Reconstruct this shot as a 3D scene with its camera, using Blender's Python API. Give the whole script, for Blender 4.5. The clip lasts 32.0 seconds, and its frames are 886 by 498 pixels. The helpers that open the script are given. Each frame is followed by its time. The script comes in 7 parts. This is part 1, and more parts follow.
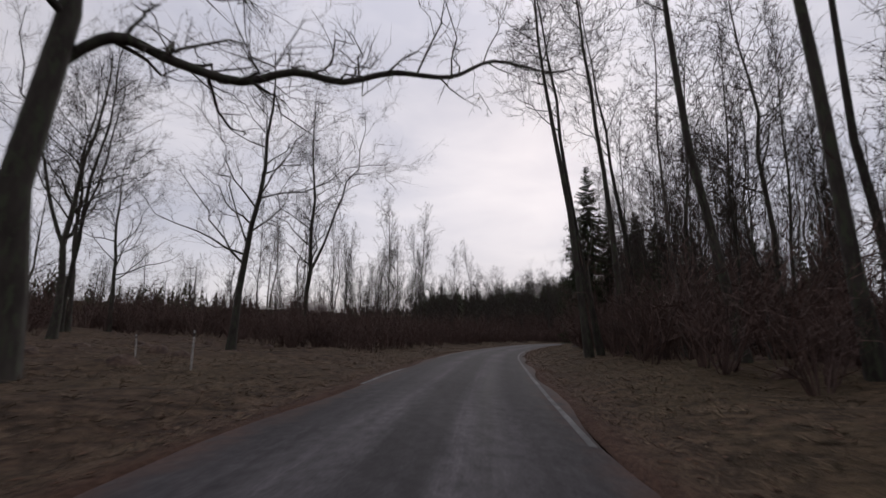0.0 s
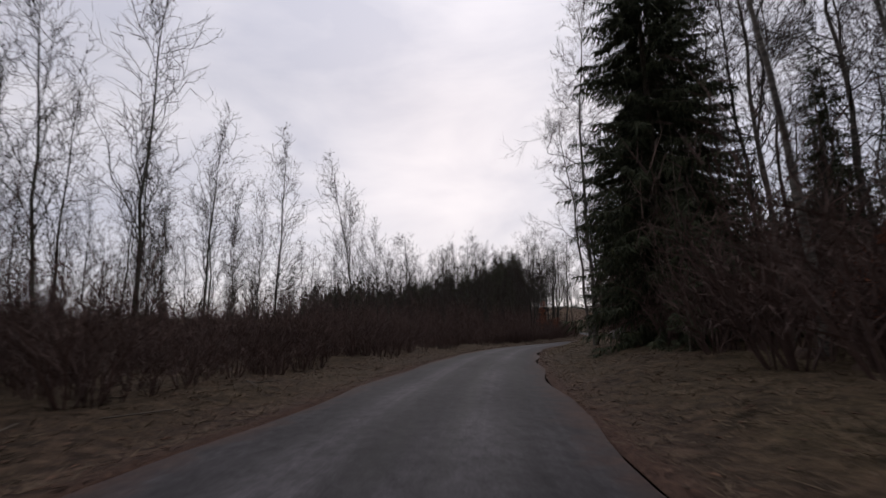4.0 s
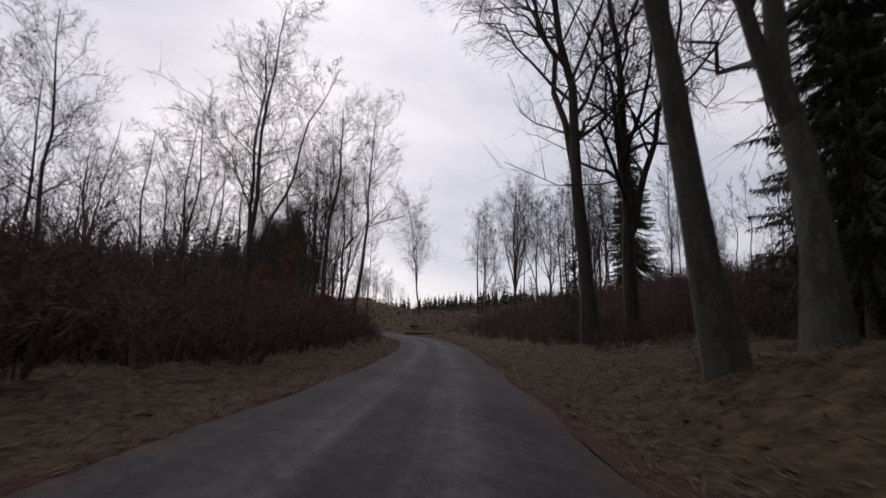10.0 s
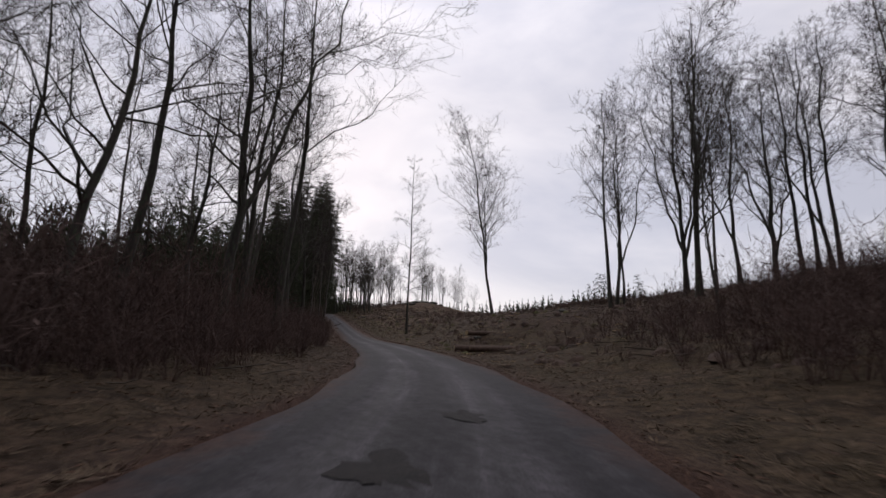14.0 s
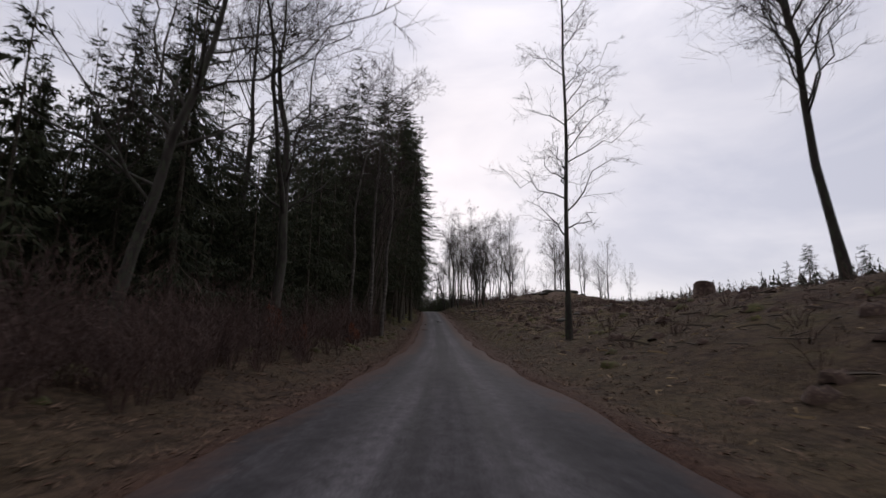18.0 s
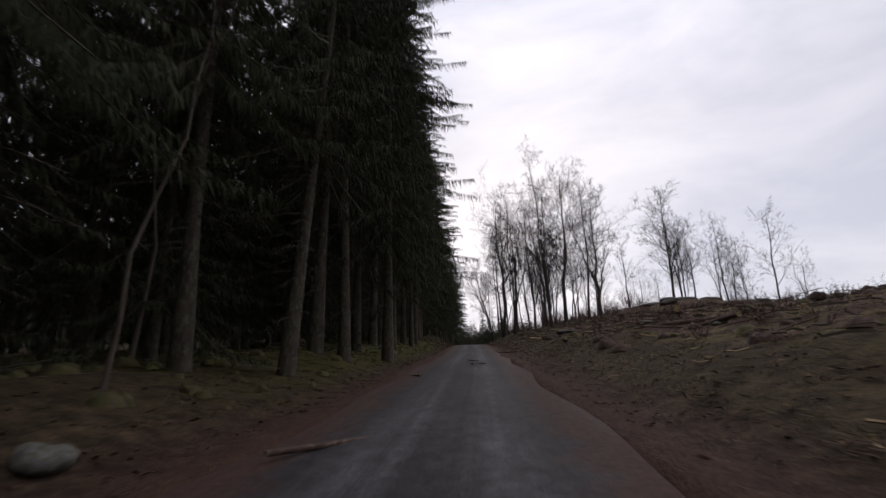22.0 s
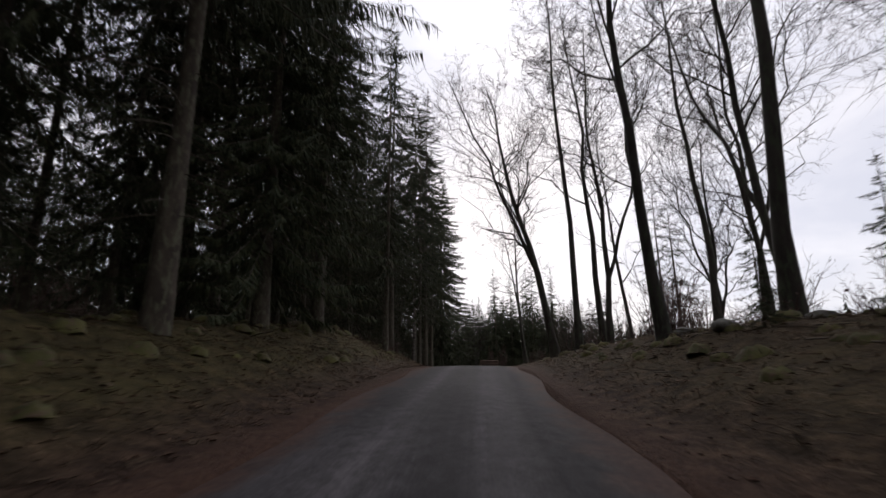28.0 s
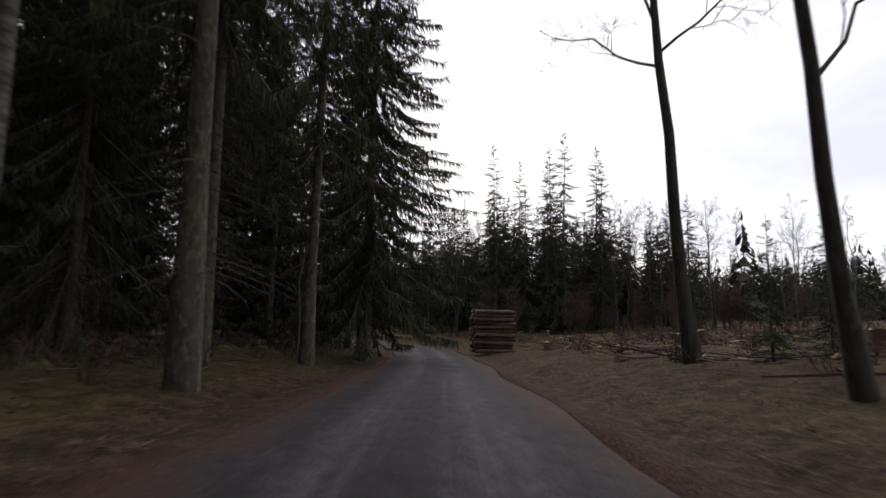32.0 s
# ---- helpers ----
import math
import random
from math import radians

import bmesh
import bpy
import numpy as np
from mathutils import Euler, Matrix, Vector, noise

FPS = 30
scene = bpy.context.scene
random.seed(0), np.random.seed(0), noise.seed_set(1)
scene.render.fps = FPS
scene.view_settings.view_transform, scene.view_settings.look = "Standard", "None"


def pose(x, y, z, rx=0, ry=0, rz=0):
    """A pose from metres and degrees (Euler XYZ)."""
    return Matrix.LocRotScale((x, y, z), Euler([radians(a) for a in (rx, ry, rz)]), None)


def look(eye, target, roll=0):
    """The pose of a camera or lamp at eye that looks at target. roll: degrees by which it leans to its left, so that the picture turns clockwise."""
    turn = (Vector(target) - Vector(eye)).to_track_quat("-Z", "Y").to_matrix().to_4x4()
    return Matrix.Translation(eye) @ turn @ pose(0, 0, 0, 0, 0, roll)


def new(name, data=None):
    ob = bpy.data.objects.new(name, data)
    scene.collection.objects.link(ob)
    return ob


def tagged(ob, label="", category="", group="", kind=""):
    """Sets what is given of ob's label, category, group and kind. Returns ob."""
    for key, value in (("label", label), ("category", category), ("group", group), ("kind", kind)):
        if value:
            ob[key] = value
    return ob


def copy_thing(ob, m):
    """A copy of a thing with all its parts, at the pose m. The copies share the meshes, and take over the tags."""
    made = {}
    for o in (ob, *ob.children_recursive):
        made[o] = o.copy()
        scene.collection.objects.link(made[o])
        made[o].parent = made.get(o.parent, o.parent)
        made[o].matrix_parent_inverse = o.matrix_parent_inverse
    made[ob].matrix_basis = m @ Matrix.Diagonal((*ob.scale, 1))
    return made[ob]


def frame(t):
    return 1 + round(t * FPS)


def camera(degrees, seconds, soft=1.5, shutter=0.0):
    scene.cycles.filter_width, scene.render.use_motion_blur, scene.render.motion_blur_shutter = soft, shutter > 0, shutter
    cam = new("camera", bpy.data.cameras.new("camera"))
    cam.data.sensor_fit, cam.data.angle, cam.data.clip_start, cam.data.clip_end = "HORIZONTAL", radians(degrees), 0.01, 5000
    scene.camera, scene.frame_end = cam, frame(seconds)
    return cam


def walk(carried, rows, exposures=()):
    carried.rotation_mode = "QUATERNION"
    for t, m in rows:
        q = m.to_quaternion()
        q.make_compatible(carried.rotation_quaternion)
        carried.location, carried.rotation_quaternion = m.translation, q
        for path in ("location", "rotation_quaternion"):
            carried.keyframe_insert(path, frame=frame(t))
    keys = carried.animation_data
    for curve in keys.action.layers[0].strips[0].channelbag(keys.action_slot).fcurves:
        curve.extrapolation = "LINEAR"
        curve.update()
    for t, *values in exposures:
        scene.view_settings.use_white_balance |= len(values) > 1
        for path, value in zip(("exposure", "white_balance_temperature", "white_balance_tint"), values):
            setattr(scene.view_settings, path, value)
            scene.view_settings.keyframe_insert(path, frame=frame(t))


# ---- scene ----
cam = camera(83.7, 32.0, soft=1.5, shutter=0.2)
PATH = [
    (0, (0.346, 0.084, 1.659), (0.24, 2.055, 1.985), 1.35),
    (0.5, (0.578, 6.324, 1.617), (0.504, 8.296, 1.941), 1.47),
    (1, (0.84, 12.532, 1.579), (0.799, 14.506, 1.896), 1.10),
    (1.5, (1.155, 18.468, 1.555), (1.157, 20.442, 1.878), 0.74),
    (2, (1.511, 24.126, 1.532), (1.564, 26.098, 1.856), 0.14),
    (2.5, (2.134, 29.72, 1.469), (2.244, 31.689, 1.801), -0.11),
    (3, (2.759, 35.217, 1.372), (2.917, 37.183, 1.709), 0.03),
    (3.5, (3.654, 40.56, 1.303), (3.845, 42.521, 1.647), 0.44),
    (4, (4.557, 46.493, 1.222), (4.792, 48.45, 1.558), -1.37),
    (4.5, (5.42, 52.637, 1.197), (5.704, 54.587, 1.54), -1.59),
    (5, (6.822, 58.635, 1.194), (7.18, 60.572, 1.537), -1.40),
    (5.5, (8.414, 64.53, 1.195), (8.832, 66.456, 1.535), -1.41),
    (6, (10.127, 70.319, 1.188), (10.578, 72.238, 1.524), -1.67),
    (6.5, (11.903, 75.994, 1.163), (12.382, 77.907, 1.496), -1.78),
    (7, (13.793, 81.505, 1.103), (14.34, 83.4, 1.436), -0.69),
    (7.5, (15.866, 86.972, 1.063), (16.488, 88.843, 1.395), -0.05),
    (8, (18.191, 92.319, 0.975), (18.894, 94.163, 1.304), 0.95),
    (8.5, (20.752, 97.444, 0.927), (21.541, 99.253, 1.253), 1.60),
    (9, (23.393, 102.28, 0.9), (24.272, 104.047, 1.226), 1.77),
    (9.5, (26.227, 106.903, 0.875), (27.178, 108.631, 1.202), 1.38),
    (10, (29.481, 111.399, 0.85), (30.459, 113.112, 1.179), 1.36),
    (10.5, (32.551, 116.614, 0.782), (33.501, 118.342, 1.118), 1.62),
    (11, (35.393, 121.885, 0.72), (36.319, 123.624, 1.062), 1.48),
    (11.5, (37.984, 127.092, 0.655), (38.895, 128.84, 0.994), 0.50),
    (12, (41.045, 132.045, 0.593), (41.941, 133.801, 0.93), 0.33),
    (12.5, (44.141, 136.954, 0.63), (45.04, 138.707, 0.976), 0.40),
    (13, (47.161, 141.864, 0.784), (47.997, 143.645, 1.142), 0.35),
    (13.5, (49.472, 146.853, 0.89), (50.232, 148.667, 1.254), 0.82),
    (14, (51.787, 151.823, 0.977), (52.468, 153.667, 1.345), 1.15),
    (14.5, (53.971, 156.858, 1.061), (54.571, 158.732, 1.423), 1.00),
    (15, (55.689, 161.989, 1.135), (56.214, 163.888, 1.477), 2.31),
    (15.5, (57.063, 167.188, 1.207), (57.521, 169.109, 1.526), 3.74),
    (16, (58.272, 172.333, 1.302), (58.622, 174.272, 1.641), 3.07),
    (16.5, (59.239, 177.554, 1.429), (59.515, 179.502, 1.789), 2.09),
    (17, (60.103, 182.929, 1.58), (60.365, 184.878, 1.942), 1.46),
    (17.5, (60.998, 188.548, 1.729), (61.275, 190.497, 2.084), 1.09),
    (18, (61.936, 194.539, 1.839), (62.165, 196.492, 2.205), 0.37),
    (18.5, (62.725, 200.615, 1.912), (62.919, 202.568, 2.295), 0.02),
    (19, (63.471, 206.776, 1.959), (63.639, 208.729, 2.358), -0.35),
    (19.5, (64.325, 212.85, 2.086), (64.47, 214.802, 2.498), -0.86),
    (20, (65.069, 218.693, 2.286), (65.199, 220.643, 2.708), -1.37),
    (20.5, (65.84, 224.312, 2.558), (65.952, 226.26, 2.998), -2.05),
    (21, (66.569, 229.865, 2.843), (66.66, 231.809, 3.305), -2.24),
    (21.5, (67.083, 235.671, 3.195), (67.155, 237.61, 3.682), -1.41),
    (22, (67.63, 241.504, 3.659), (67.683, 243.435, 4.176), -1.67),
    (22.5, (68.111, 247.449, 4.161), (68.155, 249.378, 4.686), -2.07),
    (23, (68.719, 253.454, 4.718), (68.76, 255.381, 5.252), -2.52),
    (23.5, (69.252, 259.489, 5.276), (69.294, 261.414, 5.811), -2.71),
    (24, (69.906, 265.595, 5.79), (69.947, 267.522, 6.311), -2.32),
    (24.5, (70.348, 271.697, 6.298), (70.39, 273.628, 6.811), -1.39),
    (25, (70.786, 277.795, 6.807), (70.825, 279.728, 7.321), -0.61),
    (25.5, (71.224, 283.902, 7.321), (71.266, 285.838, 7.836), -0.17),
    (26, (71.664, 290.033, 7.853), (71.703, 291.974, 8.368), -0.03),
    (26.5, (72.098, 296.205, 8.387), (72.134, 298.15, 8.9), -0.10),
    (27, (72.526, 302.436, 8.917), (72.56, 304.384, 9.42), -0.28),
    (27.5, (72.952, 308.746, 9.428), (72.984, 310.697, 9.919), -0.43),
    (28, (73.567, 315.147, 9.931), (73.602, 317.101, 10.409), -0.30),
    (28.5, (74.14, 321.425, 10.4), (74.18, 323.382, 10.86), -0.12),
    (29, (74.599, 327.341, 10.807), (74.648, 329.299, 11.253), -0.01),
    (29.5, (75.001, 332.828, 11.15), (75.072, 334.789, 11.569), 0.04),
    (30, (75.501, 337.87, 11.393), (75.576, 339.834, 11.785), -0.17),
    (30.5, (75.802, 342.732, 11.47), (75.887, 344.698, 11.842), 0.13),
    (31, (76.009, 347.461, 11.407), (76.101, 349.433, 11.736), 0.60),
    (31.5, (76.072, 351.999, 11.343), (76.174, 353.976, 11.633), 0.18),
    (32, (76.376, 356.811, 11.183), (76.501, 358.792, 11.426), 1.19),
]
walk(cam, [(t, look(eye, target, roll)) for t, eye, target, roll in PATH],
     exposures=[(0, -0.22, 6450, 16), (8, -0.08, 6450, 16), (16, -0.06, 6400, 16), (20, -0.06, 6400, 16), (24, 0.18, 6450, 15), (28, 0.27, 6500, 14), (32, 0.5, 6550, 13)])

# ---- sky and light ----
SUN_AZ, SUN_EL = radians(8), radians(24)       # behind thin cloud, just right of +y
world = bpy.data.worlds.new("overcast_sky")
scene.world = world
world.use_nodes = True
wn, wl = world.node_tree.nodes, world.node_tree.links
wn.clear()


def wnode(kind, **kw):
    n = wn.new(kind)
    for k, v in kw.items():
        n.inputs[k].default_value = v
    return n


w_out, w_bg = wn.new("ShaderNodeOutputWorld"), wn.new("ShaderNodeBackground")
w_tex, w_map = wn.new("ShaderNodeTexCoord"), wn.new("ShaderNodeMapping")
w_map.inputs["Scale"].default_value = (1.0, 1.0, 2.6)
w_noise = wnode("ShaderNodeTexNoise", Scale=2.6, Detail=6.0, Roughness=0.52, Distortion=0.35)
w_ramp = wn.new("ShaderNodeValToRGB")
w_ramp.color_ramp.elements[0].position, w_ramp.color_ramp.elements[0].color = 0.36, (0.60, 0.615, 0.68, 1)
w_ramp.color_ramp.elements[1].position, w_ramp.color_ramp.elements[1].color = 0.66, (0.84, 0.83, 0.85, 1)
w_sky = wn.new("ShaderNodeTexSky")
w_sky.sky_type, w_sky.sun_disc = "NISHITA", False
w_sky.sun_elevation, w_sky.sun_rotation = SUN_EL, SUN_AZ
w_dim = wnode("ShaderNodeMixRGB", Fac=1.0)
w_dim.blend_type = "MULTIPLY"
w_dim.inputs["Color2"].default_value = (0.10, 0.10, 0.10, 1)
w_mix = wnode("ShaderNodeMixRGB", Fac=0.90)
wl.new(w_tex.outputs["Generated"], w_map.inputs["Vector"])
wl.new(w_map.outputs["Vector"], w_noise.inputs["Vector"])
wl.new(w_noise.outputs["Fac"], w_ramp.inputs["Fac"])
wl.new(w_sky.outputs["Color"], w_dim.inputs["Color1"])
wl.new(w_dim.outputs["Color"], w_mix.inputs["Color1"])
wl.new(w_ramp.outputs["Color"], w_mix.inputs["Color2"])
# thick cloud overhead and behind, thin bright cloud low towards the sun
w_dot, w_glow = wn.new("ShaderNodeVectorMath"), wn.new("ShaderNodeMapRange")
w_dot.operation = "DOT_PRODUCT"
w_dot.inputs[1].default_value = (math.sin(SUN_AZ) * math.cos(SUN_EL), math.cos(SUN_AZ) * math.cos(SUN_EL), math.sin(SUN_EL))
w_glow.inputs["From Min"].default_value, w_glow.inputs["From Max"].default_value = -0.6, 1.0
w_glow.inputs["To Min"].default_value, w_glow.inputs["To Max"].default_value = 0.50, 1.12
w_shade = wnode("ShaderNodeMixRGB", Fac=1.0)
w_shade.blend_type = "MULTIPLY"
wl.new(w_tex.outputs["Generated"], w_dot.inputs[0])
wl.new(w_dot.outputs["Value"], w_glow.inputs["Value"])
wl.new(w_mix.outputs["Color"], w_shade.inputs["Color1"])
# an overcast sky is brighter towards the zenith
w_sep, w_zen, w_mul = wn.new("ShaderNodeSeparateXYZ"), wn.new("ShaderNodeMapRange"), wn.new("ShaderNodeMath")
w_zen.inputs["From Min"].default_value, w_zen.inputs["From Max"].default_value = 0.45, 1.0
w_zen.inputs["To Min"].default_value, w_zen.inputs["To Max"].default_value = 1.0, 1.5
w_mul.operation = "MULTIPLY"
wl.new(w_tex.outputs["Generated"], w_sep.inputs["Vector"])
wl.new(w_sep.outputs["Z"], w_zen.inputs["Value"])
wl.new(w_glow.outputs["Result"], w_mul.inputs[0])
wl.new(w_zen.outputs["Result"], w_mul.inputs[1])
wl.new(w_mul.outputs["Value"], w_shade.inputs["Color2"])
wl.new(w_shade.outputs["Color"], w_bg.inputs["Color"])
w_bg.inputs["Strength"].default_value = 1.0
wl.new(w_bg.outputs["Background"], w_out.inputs["Surface"])

sun = new("sun", bpy.data.lights.new("sun", "SUN"))
sun.data.energy, sun.data.angle, sun.data.color = 0.5, radians(30), (1.0, 0.96, 0.92)
sun.matrix_world = look((0, 0, 60), (-math.sin(SUN_AZ), -math.cos(SUN_AZ), 60 - math.tan(SUN_EL)))


# ---- materials ----
def material(name, rough=0.85, metal=0.0, spec=0.3):
    m = bpy.data.materials.new(name)
    m.use_nodes = True
    nt = m.node_tree
    b = nt.nodes["Principled BSDF"]
    b.inputs["Roughness"].default_value, b.inputs["Metallic"].default_value = rough, metal
    b.inputs["Specular IOR Level"].default_value = spec
    return m, nt, b


def noise_node(nt, scale, detail=4.0, rough=0.55, coords="Object", stretch=None, distort=0.0):
    tc = nt.nodes.new("ShaderNodeTexCoord")
    mp = nt.nodes.new("ShaderNodeMapping")
    if stretch:
        mp.inputs["Scale"].default_value = stretch
    n = nt.nodes.new("ShaderNodeTexNoise")
    n.inputs["Scale"].default_value, n.inputs["Detail"].default_value = scale, detail
    n.inputs["Roughness"].default_value, n.inputs["Distortion"].default_value = rough, distort
    nt.links.new(tc.outputs[coords], mp.inputs["Vector"])
    nt.links.new(mp.outputs["Vector"], n.inputs["Vector"])
    return n.outputs["Fac"]


def ramp(nt, fac, *stops):
    r = nt.nodes.new("ShaderNodeValToRGB")
    e = r.color_ramp.elements
    while len(e) < len(stops):
        e.new(0.5)
    for k, (p, c) in enumerate(stops):
        e[k].position, e[k].color = p, (*c, 1) if len(c) == 3 else (c[0], c[0], c[0], 1)
    nt.links.new(fac, r.inputs["Fac"])
    return r.outputs["Color"]


def blend(nt, fac, a, b, mode="MIX"):
    m = nt.nodes.new("ShaderNodeMixRGB")
    m.blend_type = mode
    for k, v in (("Fac", fac), ("Color1", a), ("Color2", b)):
        if isinstance(v, (int, float)):
            m.inputs[k].default_value = v
        elif isinstance(v, tuple):
            m.inputs[k].default_value = (*v, 1)
        else:
            nt.links.new(v, m.inputs[k])
    return m.outputs["Color"]


def maths(nt, op, a, b=0.0):
    m = nt.nodes.new("ShaderNodeMath")
    m.operation = op
    for k, v in ((0, a), (1, b)):
        if isinstance(v, (int, float)):
            m.inputs[k].default_value = v
        else:
            nt.links.new(v, m.inputs[k])
    return m.outputs["Value"]


def bump(nt, b, height, strength=0.4, distance=0.02):
    n = nt.nodes.new("ShaderNodeBump")
    n.inputs["Strength"].default_value, n.inputs["Distance"].default_value = strength, distance
    nt.links.new(height, n.inputs["Height"])
    nt.links.new(n.outputs["Normal"], b.inputs["Normal"])


def random_of(nt, island=False):
    if island:
        return nt.nodes.new("ShaderNodeNewGeometry").outputs["Random Per Island"]
    return nt.nodes.new("ShaderNodeObjectInfo").outputs["Random"]


def mottled(name, c1, c2, scale, rough=0.9, fine=None, c3=None, stretch=None, spec=0.25, bumps=0.0, coords="Object", vary=0.0, island=False):
    """A surface of two mottled colours, a third in finer specks, with relief."""
    m, nt, b = material(name, rough, 0.0, spec)
    n1 = noise_node(nt, scale, 5.0, 0.6, coords, stretch)
    col = ramp(nt, n1, (0.35, c1), (0.65, c2))
    if c3:
        n2 = noise_node(nt, fine or scale * 7, 3.0, 0.6, coords, stretch)
        col = blend(nt, ramp(nt, n2, (0.50, (0.0,)), (0.64, (1.0,))), col, c3)
        if bumps:
            bump(nt, b, n2, bumps)
    elif bumps:
        bump(nt, b, n1, bumps)
    if vary:
        k = ramp(nt, random_of(nt, island), (0.0, (1 - vary,)), (1.0, (1.0,)))
        col = blend(nt, 1.0, col, k, "MULTIPLY")
    nt.links.new(col, b.inputs["Base Color"])
    return m


M_BARK = mottled("grey_brown_bark", (0.040, 0.034, 0.029), (0.080, 0.070, 0.060), 3.0, c3=(0.075, 0.085, 0.055), fine=9, stretch=(1, 1, 0.3), bumps=0.6, vary=0.3)
M_LIMB = mottled("dark_branch_bark", (0.032, 0.027, 0.023), (0.062, 0.053, 0.045), 4.0, vary=0.3)
M_TWIG = mottled("bare_twig_bark", (0.035, 0.027, 0.022), (0.060, 0.046, 0.038), 6.0, vary=0.3)
M_BTWIG = mottled("birch_twig_bark", (0.050, 0.036, 0.032), (0.080, 0.060, 0.052), 6.0, vary=0.3)
M_SBARK = mottled("spruce_bark", (0.056, 0.044, 0.035), (0.115, 0.094, 0.072), 5.0, c3=(0.150, 0.150, 0.100), fine=14, stretch=(1, 1, 0.45), bumps=0.6, vary=0.3)
M_DEAD = mottled("dead_spruce_twigs", (0.070, 0.056, 0.044), (0.120, 0.098, 0.076), 6.0, vary=0.2)
M_NEEDLE = mottled("spruce_needles", (0.034, 0.044, 0.025), (0.066, 0.077, 0.040), 0.9, c3=(0.084, 0.086, 0.042), fine=4, vary=0.4)
M_PINE = mottled("pine_needles", (0.020, 0.034, 0.022), (0.040, 0.060, 0.034), 1.0, vary=0.3)
M_RUST = mottled("withered_oak_leaves", (0.170, 0.060, 0.034), (0.290, 0.112, 0.062), 2.0, vary=0.3, island=True)
M_BRUSH = mottled("bare_brushwood", (0.078, 0.050, 0.043), (0.145, 0.094, 0.078), 1.2, vary=0.4, island=True)
M_GRASS = mottled("withered_grass", (0.105, 0.072, 0.047), (0.210, 0.150, 0.094), 0.35, vary=0.5, island=True)
M_GREEN = mottled("green_verge_grass", (0.120, 0.108, 0.032), (0.240, 0.205, 0.068), 0.5, vary=0.5, island=True)
M_HEATH = mottled("red_brown_heath_grass", (0.130, 0.080, 0.054), (0.260, 0.170, 0.112), 0.5, vary=0.55, island=True)
M_LEAF = mottled("fallen_leaves", (0.065, 0.033, 0.022), (0.140, 0.076, 0.046), 0.8, vary=0.5, island=True)
M_HUMMOCK = mottled("earth_and_litter", (0.032, 0.020, 0.016), (0.085, 0.054, 0.040), 1.6, c3=(0.11, 0.076, 0.055), fine=12, bumps=0.9)
M_MOSS = mottled("moss_and_litter", (0.038, 0.038, 0.014), (0.105, 0.098, 0.032), 1.6, c3=(0.085, 0.055, 0.038), fine=10, bumps=0.9)
M_LOG = mottled("cut_log_bark", (0.060, 0.038, 0.030), (0.130, 0.086, 0.066), 3.0, c3=(0.17, 0.12, 0.09), fine=12, bumps=0.5, vary=0.3)
M_CUT = mottled("sawn_wood", (0.34, 0.24, 0.13), (0.48, 0.36, 0.21), 6.0, vary=0.3)
M_STONE = mottled("lichened_granite", (0.085, 0.080, 0.076), (0.165, 0.155, 0.142), 2.5, c3=(0.075, 0.080, 0.036), fine=6, bumps=0.5, vary=0.25)


def birch_bark():
    m, nt, b = material("white_birch_bark", 0.8)
    n = noise_node(nt, 5.0, 4.0, 0.6, "Object", (0.6, 0.6, 2.4))
    col = ramp(nt, n, (0.40, (0.050, 0.044, 0.038)), (0.58, (0.125, 0.110, 0.092)), (0.8, (0.20, 0.185, 0.16)))
    nt.links.new(col, b.inputs["Base Color"])
    bump(nt, b, n, 0.3)
    return m


M_BIRCH = birch_bark()
M_POLE = mottled("pale_young_birch_bark", (0.10, 0.078, 0.060), (0.20, 0.165, 0.135), 4.0, stretch=(1, 1, 0.4), vary=0.3)


